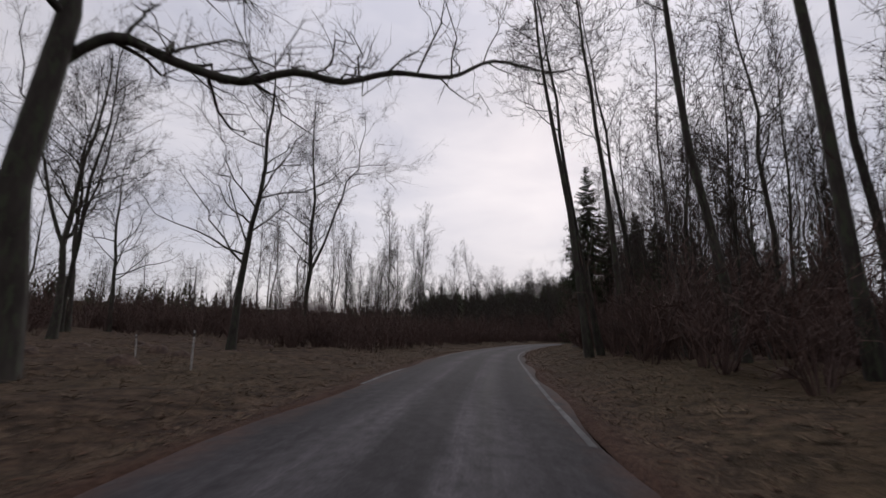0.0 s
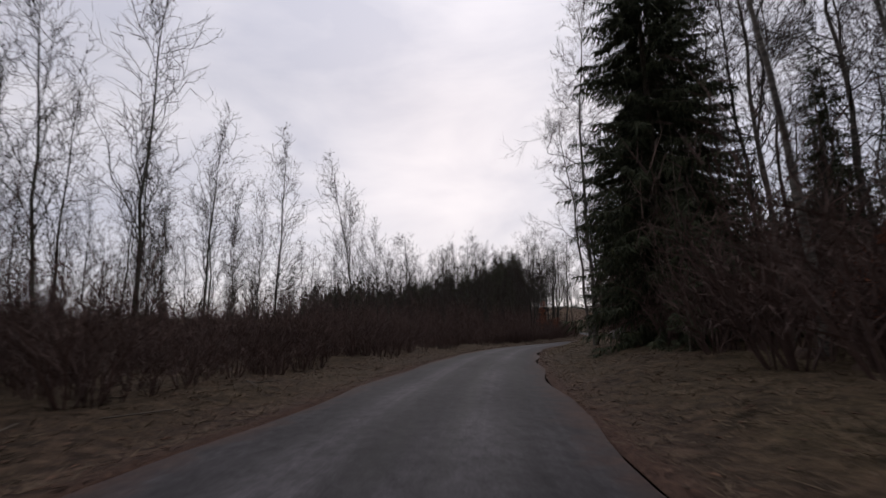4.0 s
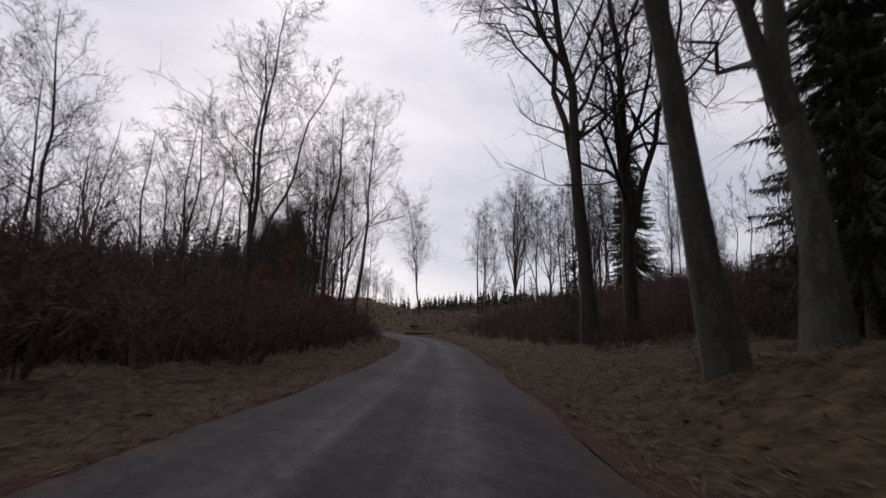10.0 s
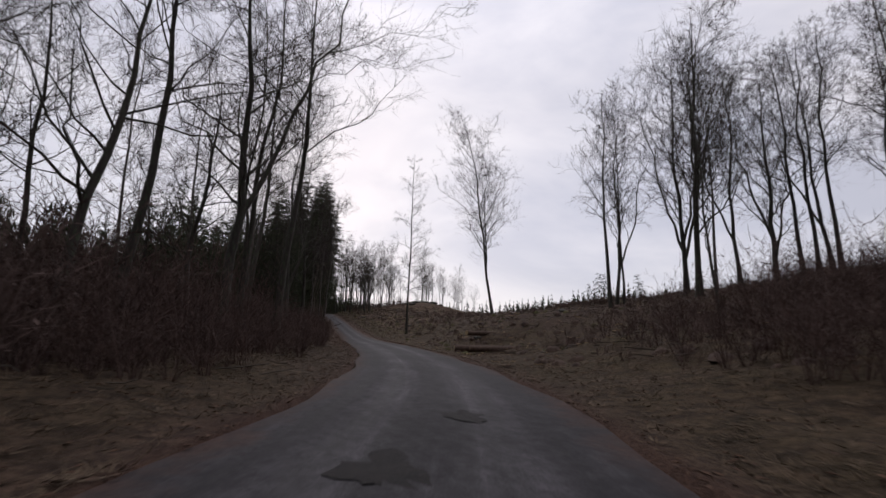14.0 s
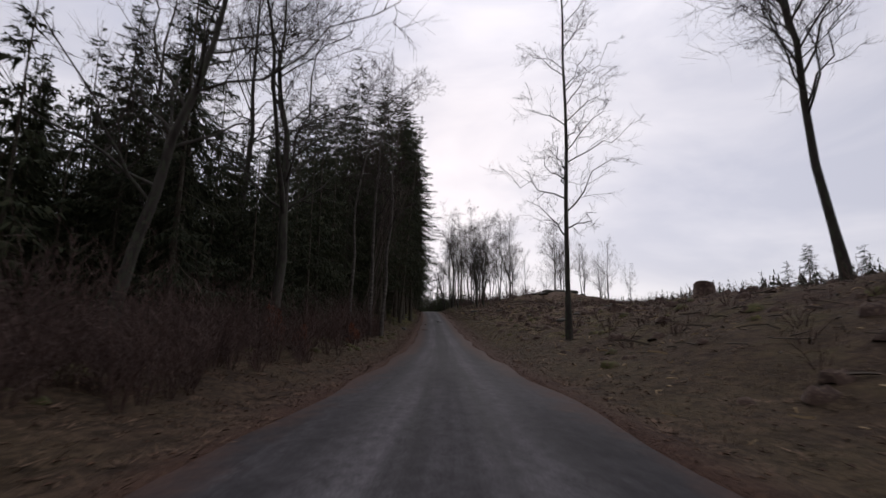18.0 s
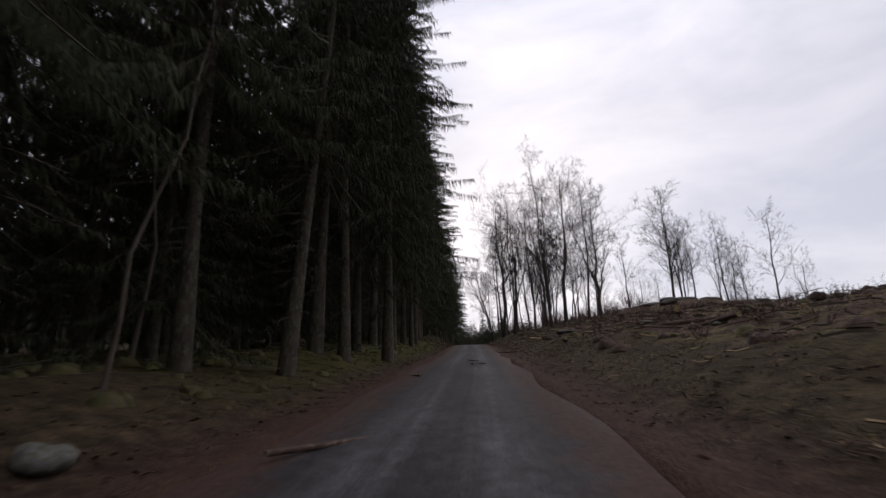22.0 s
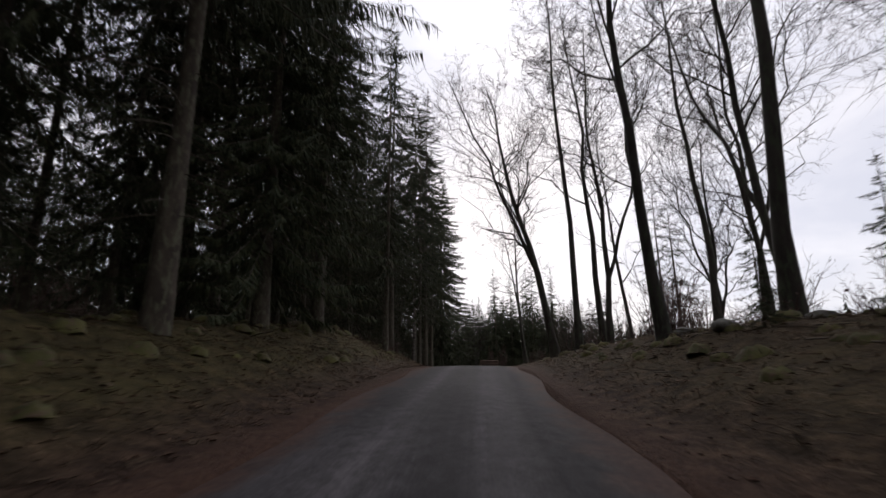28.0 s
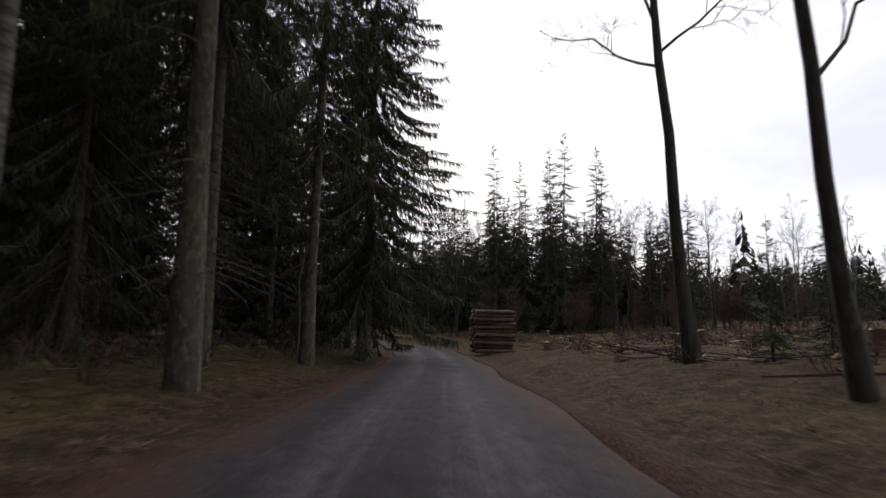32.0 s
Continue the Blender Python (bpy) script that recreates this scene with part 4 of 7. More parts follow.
row_of([(EDGE[0], 15.9, 65.4, 0, 0.95, 0, 0), (EDGE[1], 19.4, 67.8, 120, 0.85, 0, 0), (DENSE[0], 22.0, 63.0, 20, 0.9, 0, 0), (EDGE[1], 27.2, 93.6, 40, 1.0, 0, 0), (EDGE[0], 30.5, 90.5, 90, 1.0, 0, 0), (EDGE[1], 32.5, 96.0, 10, 1.02, 0, 0),
        (DENSE[0], 13.6, 60.5, 0, 0.55, 0, 0), (DENSE[1], 19.5, 61.0, 0, 0.8, 0, 0), (DENSE[0], 21.5, 55.5, 0, 0.75, 0, 0), (EDGE[0], 38.3, 102.8, 10, 1.0, 0, 0), (EDGE[1], 33.8, 100.8, 60, 1.3, 0, 0), (EDGE[0], 35.8, 104.0, 130, 1.12, 0, 0), (EDGE[1], 44.5, 109.0, 200, 1.0, 0, 0),
        (BIRCH[0], 15.0, 70.5, 0, 1.05, 2, 100), (BIRCH[0], 21.0, 74.0, 40, 1.2, 2, 40), (BIRCH[1], 18.5, 57.0, 90, 1.1, 3, 200), (BIRCH[0], 24.5, 80.0, 140, 1.1, 2, 0),
        (BIRCH[0], 19.3, 81.2, 200, 0.95, 5, 260), (DENSE[1], 15.5, 46.0, 0, 0.62, 0, 0), (DENSE[0], 13.5, 38.5, 0, 0.5, 0, 0), (YOUNG[0], -12.0, 53.6, 0, 0.8, 0, 0),
        (EDGE[1], 47.0, 117.5, 20, 0.95, 0, 0), (EDGE[0], 49.5, 114.5, 100, 0.95, 0, 0), (EDGE[1], 52.5, 113.0, 0, 1.0, 0, 0), (EDGE[0], 53.5, 119.0, 0, 1.0, 0, 0),
        (EDGE[1], 40.5, 98.0, 0, 0.95, 0, 0), (EDGE[0], 36.0, 92.5, 0, 0.9, 0, 0)])
row_of([(DENSE[k % 2], x, y, 53 * k, q, 0, 0) for k, (x, y, q) in enumerate([(12.6, 33.0, 0.5), (14.4, 36.5, 0.62), (15.6, 41.0, 0.7), (17.4, 44.0, 0.6), (16.6, 49.5, 0.72), (18.6, 52.5, 0.8), (20.2, 47.0, 0.66), (14.6, 29.0, 0.48)])])
stand(DENSE, 16, 34, 48, 84, 22, (0.6, 0.95), 36, 1, 9.5)
stand(BIRCH, 14, 34, 50, 88, 15, (1.05, 1.4), 37, 3, 8.5)
belt(THICKET, 100, 186, -16, -36, 8.5, (0.45, 0.75), 38, 4)
belt(THICKET, 108, 142, -7.5, -14, 4.2, (0.4, 0.62), 53, 4)
belt(THICKET, 40, 100, -20, -44, 8.5, (0.5, 0.85), 39, 4)
belt(THICKET, 14, 86, 11, 24, 6.0, (0.7, 1.2), 40, 4)
belt(THICKET, 126, 162, 18, 44, 5.2, (0.5, 0.85), 41, 4)
belt(SAPLING, 8, 70, 9.5, 26, 4.0, (0.8, 1.3), 8, 7)
belt([BIRCH[1]], 30, 95, 14, 34, 7.5, (0.8, 1.25), 9, 4)
belt(SAPLING, 45, 78, -10.5, -30, 4.7, (0.7, 1.05), 6, 4)
belt(SAPLING, 78, 130, -10.5, -30, 5.2, (0.5, 0.8), 48, 4)
belt(FARTREE, 30, 150, -36, -80, 11, (0.6, 0.95), 5)
stand(FARTREE, -14, 24, 118, 186, 34, (0.7, 1.1), 45)
row_of([(SAPLING[2], -9.4, 62.0, 0, 1.15, 2, 0), (SAPLING[0], -10.5, 66, 40, 1.25, 3, 90), (SAPLING[2], -6.5, 70, 80, 1.15, 3, 90), (SAPLING[1], -4.0, 75, 120, 1.2, 4, 10),
        (PINE[0], -22, 190, 0, 1.15, 0, 0), (PINE[0], -27, 195, 0, 1.0, 0, 0), (SAPLING[2], 2.5, 96, 20, 1.15, 9, 300), (SAPLING[0], 5, 101, 70, 1.0, 4, 0)])

row_of([(SAPLING[k % 3], x, y, 67 * k, q, 3, 40 * k) for k, (x, y, q) in enumerate([(-12, 71, 1.05), (-9.5, 76, 1.0), (-7.5, 81, 1.0), (-14, 68, 1.05), (-16, 74, 1.1), (-11, 80, 1.0), (-13, 63, 0.95), (-18, 66, 1.05)])])
row_of([(BIRCH[1], x, y, 67 * k, q, 3, 40 * k) for k, (x, y, q) in enumerate([(-15, 47, 0.85), (-17, 50, 0.9), (-19.5, 48, 0.85), (-21, 52, 0.95), (-14, 52, 0.8), (-18, 54, 0.9)])])

# -- by the parked car: old trees, then mixed wood on the left --
row_of([(OLDOAK[1], 37.6, 116.2, 200, 0.95, 8, 265), (DENSE[1], 48.5, 131.0, 0, 0.6, 0, 0), (OLDOAK[1], 46.8, 127.9, 30, 1.3, 7, 265), (OLDOAK[0], 39.6, 115.6, 90, 1.0, 4, 90),
        (OLDOAK[0], 50.4, 128.4, 250, 1.15, 3, 270), (ALDER[0], 34.7, 146.1, 10, 1.1, 1, 0), (ALDER[1], 33.2, 141.0, 70, 1.05, 2, 90), (OAK[1], 41.0, 150.3, 170, 1.0, 2, 120),
        (ALDER[2], 45.6, 157.4, 40, 1.05, 3, 60), (OAK[0], 43.2, 161.0, 140, 0.95, 2, 0), (OAK[1], 50.4, 175.5, 100, 1.05, 2, 90), (OAK[0], 45.5, 171.6, 60, 1.05, 3, 80), (ALDER[2], 52.8, 182.4, 0, 1.05, 2, 90), (OAK[0], 47.0, 186.0, 0, 1.05, 2, 90), (ALDER[1], 50.9, 181.0, 0, 1.1, 2, 90), (ALDER[2], 50.8, 195.8, 0, 1.1, 2, 90), (ALDER[0], 54.2, 198.5, 0, 1.15, 1, 90), (OAK[1], 57.0, 217.9, 0, 1.05, 2, 260),
        (ALDER[2], 46.0, 176.5, 60, 1.1, 2, 160), (OAK[1], 41.4, 166.5, 60, 1.0, 3, 160), (BIRCH[0], 44.5, 183, 10, 1.0, 2, 0), (BIRCH[0], 47.5, 187, 10, 1.05, 2, 0),
        (ALDER[0], 41.0, 181.0, 100, 1.0, 1, 0), (ALDER[2], 36.5, 172.0, 100, 0.95, 2, 0), (ALDER[1], 30.5, 158.0, 100, 0.95, 2, 0), (ALDER[0], 23.5, 146.0, 100, 0.95, 2, 0),
        (OAK[0], 9.0, 164.5, 30, 1.1, 1, 0), (OAK[1], 21.2, 180.3, 30, 1.1, 1, 0), (ALDER[1], 27.0, 168.0, 100, 1.0, 2, 0), (ALDER[0], 31.5, 182.0, 60, 1.0, 2, 0),
        (ALDER[2], 20.0, 158.0, 10, 0.85, 2, 0), (ALDER[1], 14.0, 148.0, 10, 0.8, 2, 0), (RUSTY, 38.6, 150.5, 0, 0.7, 0, 0), (RUSTY, 39.5, 145.5, 90, 0.55, 0, 0),
        (RUSTY, 34.0, 138.5, 180, 0.6, 0, 0), (RUSTY, 37.8, 147.0, 200, 0.5, 0, 0), (RUSTY, 35.0, 144.0, 120, 0.5, 0, 0), (RUSTB, 57.8, 214.2, 30, 0.65, 0, 0), (RUSTB, 58.7, 215.0, 130, 0.45, 0, 0)])
belt(FARTREE, 112, 190, -14, -45, 11.5, (0.75, 1.1), 15)
stand(FARTREE + ALDER[:2], 4, 40, 118, 190, 24, (0.6, 0.95), 19)
belt(YOUNG, 124, 192, -16, -34, 6.5, (0.8, 1.4), 16)
row_of([(EDGE[0], 91.3, 161.5, 0, 1.12, 0, 0), (DENSE[0], 82.0, 163.5, 0, 1.25, 0, 0), (DENSE[1], 94.0, 150.0, 0, 0.9, 0, 0), (DENSE[0], 100, 157, 0, 1.1, 0, 0),
        (BUSHY[0], 84.0, 181.0, 0, 1.22, 0, 0), (BUSHY[0], 88.0, 186.0, 70, 1.0, 0, 0), (BUSHY[1], 91.5, 180.0, 70, 1.2, 0, 0), (ALDER[0], 80.3, 186.9, 0, 1.0, 2, 0), (ALDER[1], 81.8, 188.0, 90, 0.95, 3, 0),
        (SAPLING[2], 83.5, 189.0, 0, 1.3, 3, 0), (BIRCH[0], 89.0, 167.0, 0, 1.0, 2, 0)])
stand(FARTREE + BIRCH[1:], 82, 130, 128, 172, 22, (0.75, 1.1), 17)
stand(ALDER[:2] + BIRCH[:1], 84, 102, 164, 183, 14, (0.95, 1.25), 46)
stand(SAPLING, 70, 100, 128, 168, 20, (0.8, 1.2), 18, 5)

# -- the felled ground on the right and its trees --
LONE.put(82.3, 214.0, 0, 1.1, 11, 280)
row_of([(MID, 71.9, 220.7, 0, 1.0, 1, 90), (OAK[0], 81.6, 292.6, 60, 1.05, 2, 0), (ALDER[1], 81.4, 297.6, 10, 1.05, 5, 270),
        (BUSHY[1], 105.2, 316.5, 40, 1.0, 0, 0), (BUSHY[1], 107.5, 318.5, 200, 0.7, 0, 0), (BUSHY[1], 93.2, 315.5, 140, 1.1, 0, 0), (ALDER[2], 88.0, 305.0, 0, 0.8, 2, 0), (SAPLING[0], 108, 318, 0, 1.0, 9, 90)])
stand(FARTREE, 84, 128, 300, 345, 20, (0.75, 1.1), 20, 4)
row_of([(PINE[0], x, y, 37 * k, s, 2, 90 * k) for k, (x, y, s) in enumerate([(190, 330, 1.1), (196, 345, 0.9), (212, 352, 1.2), (222, 340, 1.15), (232, 350, 1.0), (205, 290, 1.0)])])

# -- spruce wood on the left --
row_of([(OAK[0], 53.7, 210.2, 0, 1.1, 9, 95), (BIRCH[0], 50.7, 217.8, 0, 1.15, 2, 100), (BIRCH[0], 50.5, 203.0, 60, 1.2, 3, 90), (ALDER[2], 52.5, 224.5, 60, 1.1, 1, 90),
        (BIRCH[0], 60.8, 232.9, 0, 1.2, 3, 80), (BIRCH[0], 61.7, 233.7, 90, 1.2, 4, 80), (BIRCH[1], 59.4, 231.4, 0, 1.2, 3, 80), (WOOD[0], 63.8, 254.9, 0, 1.05, 5, 90),
        (WOOD[1], 64.4, 260.2, 0, 1.05, 0, 0), (WOOD[2], 63.5, 267.0, 0, 1.0, 0, 0), (WOOD[0], 65.9, 284.6, 0, 1.0, 0, 0), (WOOD[1], 64.2, 276.5, 40, 1.0, 0, 0),
        (WOOD[1], 69.1, 334.1, 0, 1.0, 1, 90), (WOOD[0], 64.5, 335.6, 30, 1.0, 0, 0), (WOOD[2], 72.3, 357.6, 30, 0.95, 0, 0), (WOOD[0], 70.4, 351.8, 30, 1.0, 0, 0),
        (BIRCH[0], 71.6, 362.5, 30, 1.1, 2, 80), (WOOD[1], 72.7, 365.3, 90, 1.1, 0, 0), (WOOD[0], 73.2, 372.7, 160, 1.0, 0, 0), (WOOD[0], 66.6, 372.0, 60, 1.0, 0, 0), (WOOD[2], 70.6, 345.5, 30, 1.0, 0, 0)])
for k in range(9):
    POLEB.put(60.1 + 0.5 * math.sin(k * 2.1), 242.0 + 0.2 * k, 40 * k, 1.15 + 0.08 * (k % 4), 10 + 2.0 * (k % 3), 70 + 9 * k)
for k, (x, y) in enumerate([(72.4, 375.0), (72.1, 379.0), (71.3, 382.5), (71.9, 386.0), (66.0, 356.5), (69.6, 372.0)]):
    POLEB.put(x, y, 70 * k, 1.2, 3, 60 * k)
belt(SHADY, 238, 296, -7.5, -16, 4.6, (0.85, 1.08), 3, 1.5)
belt(WOOD + SHADY, 296, 400, -6.8, -15, 5.6, (0.85, 1.08), 23, 1.5)
belt(CURTAIN, 243, 298, -5.2, -6.4, 5.0, (1.05, 1.28), 24, 2)
belt(SHADY, 246, 306, -8.5, -15, 5.5, (1.0, 1.25), 51, 1.5)
belt(SHADY, 308, 329, -9.0, -18, 5.2, (1.0, 1.2), 54, 1.5)
belt(SHADY, 356, 402, -10.0, -22, 8.0, (1.0, 1.2), 52, 1.5)
belt(EDGE[1:] + CURTAIN, 300, 334, -5.4, -6.6, 6.0, (1.1, 1.3), 27, 1)
row_of([(EDGE[1], 74.4, 378.6, 30, 1.38, 0, 0), (CURTAIN[1], 71.4, 369.0, 130, 1.12, 0, 0), (EDGE[1], 72.6, 388.0, 130, 1.05, 0, 0), (EDGE[0], 66.5, 391.0, 230, 1.0, 0, 0), (CURTAIN[0], 65.6, 264.5, 30, 1.12, 0, 0)])
belt(DENSE, 212, 240, -8.5, -15, 3.2, (1.05, 1.4), 25, 1)
row_of([(DENSE[k % 2], 51.5 - 2.5 * k, 214.5 + 1.6 * math.sin(k * 2.3) - 0.3 * k, 47 * k, 0.92 + 0.12 * math.sin(k * 1.7), 0, 0) for k in range(13)])

row_of([(DENSE[k % 2], 52.8 - 2.4 * k, 221.0 + 1.4 * math.sin(k * 1.9), 61 * k, 1.18 + 0.12 * math.sin(k * 2.9), 0, 0) for k in range(19)])

# -- crest: deciduous strip on the right, then the open felled plot and the far wood --
row_of([(OAK[1], 79.1, 319.3, 0, 1.1, 1, 270), (ALDER[2], 82.5, 327.3, 0, 1.1, 2, 270), (ALDER[0], 80.4, 329.9, 50, 1.1, 1, 270), (OLDOAK[1], 80.3, 342.9, 150, 0.85, 14, 295),
        (TALL[0], 81.2, 341.5, 80, 0.95, 2, 270), (ALDER[1], 82.9, 341.6, 80, 1.0, 2, 270), (ALDER[0], 84.8, 338.8, 80, 1.0, 5, 270), (ALDER[2], 88.5, 341.0, 100, 1.0, 3, 270), (ALDER[1], 85.5, 331.5, 200, 1.05, 3, 270), (ALDER[0], 90.0, 339.0, 250, 1.0, 4, 270), (OAK[1], 92.0, 342.0, 40, 0.9, 3, 270), (ALDER[0], 83.2, 343.3, 80, 1.1, 1, 270), (ALDER[1], 84.5, 322.0, 80, 1.05, 3, 270), (ALDER[2], 88.5, 328.0, 80, 1.0, 3, 270),
        (ALDER[1], 93.5, 330.0, 80, 0.95, 3, 270), (ALDER[1], 78.4, 305.5, 80, 0.9, 2, 270), (OAK[1], 84.0, 311.0, 80, 0.9, 3, 270),
        (YOUNG[0], 84.0, 366.9, 0, 0.68, 0, 0), (YOUNG[0], 84.9, 366.4, 90, 0.60, 0, 0), (YOUNG[0], 83.2, 369.3, 50, 0.32, 0, 0), (SNAG, 88.3, 352.0, 90, 0.9, 3, 270), (AIRY, 88.0, 344.0, 0, 1.2, 0, 0),
        (AIRY, 84.0, 337.5, 70, 0.8, 0, 0), (YOUNG[0], 80.5, 325.5, 0, 0.6, 0, 0), (YOUNG[0], 82.0, 323.8, 60, 0.7, 0, 0)])
row_of([(BUSHY[1], x, y, 47 * k, q, 0, 0) for k, (x, y, q) in enumerate([(86.5, 325.0, 0.85), (97.0, 328.0, 0.8), (91.0, 345.0, 0.8)])])
ALDER[0].put(83.25, 368.6, 40, 0.98, 1, 270, wide=1.05, label="slender bare birch-like tree with fine twigs on the felled plot")
SNAG.put(82.45, 363.2, 180, 0.82, 8, 270, wide=0.9)
YOUNG[0].put(87.2, 369.0, 30, 0.85)
stand(THICKET, 80, 112, 396, 403, 18, (0.5, 0.85), 47)
stand(DENSE, 82, 106, 402, 414, 24, (1.0, 1.5), 30, 1)
stand(DENSE, 106, 150, 424, 440, 26, (0.5, 0.85), 35, 1)
stand(BIRCH[1:] + FARTREE, 78, 140, 400, 410, 34, (0.55, 0.9), 31)
stand(DENSE, 66, 88, 406, 420, 26, (0.9, 1.3), 32, 1)
stand(DENSE, 40, 68, 414, 424, 16, (0.9, 1.3), 33, 1)
stand(WOOD, 40, 66, 384, 401, 14, (0.85, 1.0), 34, 1)

# ---- stuff: brushwood, grass, leaves, slash, far woods ----
def merged(name, variants, xy, sizes, mat, label, category, seed=1, sink=0.05, lean=0.0, smooth=False):
    """Many copies of a few shapes as one mesh, standing on the land."""
    rng = np.random.default_rng(seed)
    z = land(xy[:, 0], xy[:, 1]) - sink
    pieces = []
    pick = rng.integers(0, len(variants), len(xy))
    for k, (V, Fs) in enumerate(variants):
        m = np.flatnonzero(pick == k)
        if not len(m):
            continue
        a = rng.random(len(m)) * 2 * np.pi
        c, s = np.cos(a)[:, None], np.sin(a)[:, None]
        W = np.stack([V[None, :, 0] * c - V[None, :, 1] * s, V[None, :, 0] * s + V[None, :, 1] * c, np.tile(V[None, :, 2], (len(m), 1))], -1)
        W = W * sizes[m][:, None, None]
        if lean:
            W[..., 0] += W[..., 2] * rng.normal(size=(len(m), 1)) * lean
            W[..., 1] += W[..., 2] * rng.normal(size=(len(m), 1)) * lean
        W += np.stack([xy[m, 0], xy[m, 1], z[m]], -1)[:, None]
        n = np.arange(len(m))[:, None, None] * len(V)
        pieces.append((W.reshape(-1, 3), [(F[None] + n).reshape(-1, F.shape[1]) for F in Fs]))
    return tagged(new(name, fill(name, *joined(pieces), mat, smooth)), label, category, kind="stuff")


def strewn(rng, n, y0, y1, d0, d1, power=1.0):
    """n places in a band along the road."""
    m = (LINE[:, 1] >= y0) & (LINE[:, 1] <= y1)
    i = rng.choice(np.flatnonzero(m), n)
    d = d0 + (d1 - d0) * rng.random(n) ** power
    off = rng.random(n) - 0.5
    return LINE[i, :2] + SIDE[i] * d[:, None] + WAY[i] * off[:, None]


def shrub(seed, h=2.4, stems=10, side=5, spread=0.42, leaves=0, width=1.3, thin=False):
    """A leafless shrub: spreading stems with side twigs."""
    rng = np.random.default_rng(seed)
    a = rng.random(stems) * 2 * np.pi
    k = np.linspace(0, 1, 3)
    L = h * (0.55 + 0.55 * rng.random(stems))
    s = spread * (0.3 + rng.random(stems))
    PL = np.stack([np.cos(a)[:, None] * (0.12 + s[:, None] * L[:, None] * k ** 1.3), np.sin(a)[:, None] * (0.12 + s[:, None] * L[:, None] * k ** 1.3), L[:, None] * k], -1)
    PL[:, 1:] += rng.normal(size=(stems, 2, 3)) * 0.08
    R = 0.016 * (1 - 0.75 * k)[None] + 0 * PL[..., 0]
    T, TR = shoots(PL, R, rng, side, 0.12, 1.0, 0.40, 50, 0.15, 3, 0.12, 0.7, 0.4, 0.008)
    U, UR = shoots(T, TR, rng, 2, 0.3, 1.0, 0.7, 44, 0.10, 2, 0, 0.7, 0.4, 0.007)
    out = [spikes(PL[:, [0, 2]], R * 1.2) if thin else tubes(PL, R, 3), blades(T, TR * width), blades(U, UR * width)]
    if leaves:
        out.append(leaf_cloud(rng, T, leaves, 0.055))
    return joined(out)


SHRUBS = [shrub(1, 2.4, 11, 6), shrub(2, 2.0, 11, 6, 0.55), shrub(3, 2.9, 11, 7, 0.3), shrub(4, 1.7, 10, 5, 0.6, 30)]
HEDGE = [shrub(7, 2.6, 9, 8, 0.46, width=1.5, thin=True), shrub(8, 2.2, 9, 8, 0.60, width=1.5, thin=True), shrub(9, 2.9, 9, 8, 0.40, width=1.5, thin=True)]
LOW = [shrub(5, 0.8, 8, 3, 0.7), shrub(6, 0.6, 8, 3, 0.9, 16)]
rg = np.random.default_rng(5)


def sized(n, a, b):
    return a + (b - a) * rg.random(n)


def brushwood(label, n, y0, y1, d0, d1, a, b, seed, power=1.0, variants=None):
    merged("brushwood", variants or SHRUBS, strewn(rg, n, y0, y1, d0, d1, power), sized(n, a, b), M_BRUSH, label, "brushwood", seed, 0.05, 0.05)


brushwood("dense dark brown leafless brushwood beside the first bend", 600, 26, 112, -5.6, -14, 0.6, 1.2, 1, 1.0, SHRUBS + HEDGE[:1])
brushwood("tall dense brown brushwood behind the roadside scrub", 260, 36, 96, -12, -30, 0.7, 1.3, 14, 1.0, HEDGE)
brushwood("dense dark brown brushwood close beside the straight", 300, 104, 152, -5.6, -13, 0.75, 1.25, 17, 1.0, HEDGE)
brushwood("tall dense brown brushwood along the straight", 480, 88, 150, -13, -32, 1.1, 1.9, 16, 1.0, HEDGE)
brushwood("sparse brown brushwood on the rough grass", 60, 2, 40, -20, -40, 0.6, 1.0, 12)
brushwood("dense dark brushwood across the back of the clearing", 300, 34, 62, -13, -52, 0.8, 1.35, 18, 1.0, HEDGE)
brushwood("dense brown brushwood farther back", 260, 10, 150, -28, -60, 1.1, 1.9, 2, 1.0, HEDGE)
brushwood("dense bare brushwood under the slim trees", 460, 10, 84, 6.4, 20, 0.9, 1.7, 3, 0.9, HEDGE)
brushwood("bare brushwood in front of the mixed wood", 520, 112, 200, -6.2, -16, 0.7, 1.4, 4)
brushwood("tall brushwood under the mixed wood", 500, 108, 198, -13, -34, 1.3, 2.4, 15, 1.0, HEDGE)
brushwood("dense bare red-brown brushwood on the slope beyond the old trees", 900, 126, 168, 11, 44, 0.6, 1.2, 5, 1.0, HEDGE)
brushwood("thin low brushwood at the foot of the slope", 340, 122, 174, 8, 25, 0.45, 0.95, 17)
brushwood("brushwood and heather behind the parked car", 160, 108, 126, 15, 34, 0.8, 1.4, 6, 1.0, HEDGE)
brushwood("low red-brown brushwood at the edge of the spruce wood", 380, 192, 240, -4.9, -12, 0.4, 0.95, 7)
brushwood("low dark brown brushwood over the rough verge", 380, 146, 216, -4.4, -10, 0.35, 0.75, 21)
brushwood("brown undergrowth below the bare trees of the crest", 70, 306, 340, 12, 26, 0.4, 0.7, 22, 1.0, HEDGE)
brushwood("low dark undergrowth along the edge of the thinner wood", 240, 346, 384, -4.6, -14, 0.5, 1.0, 25, 1.0, LOW)
brushwood("low brown heather and slash on the far felled plot", 520, 346, 402, 6, 42, 0.5, 1.1, 26, 1.0, LOW)
brushwood("dark undergrowth deep in the spruce wood", 180, 244, 400, -22, -52, 0.8, 1.4, 19, 1.0, HEDGE)
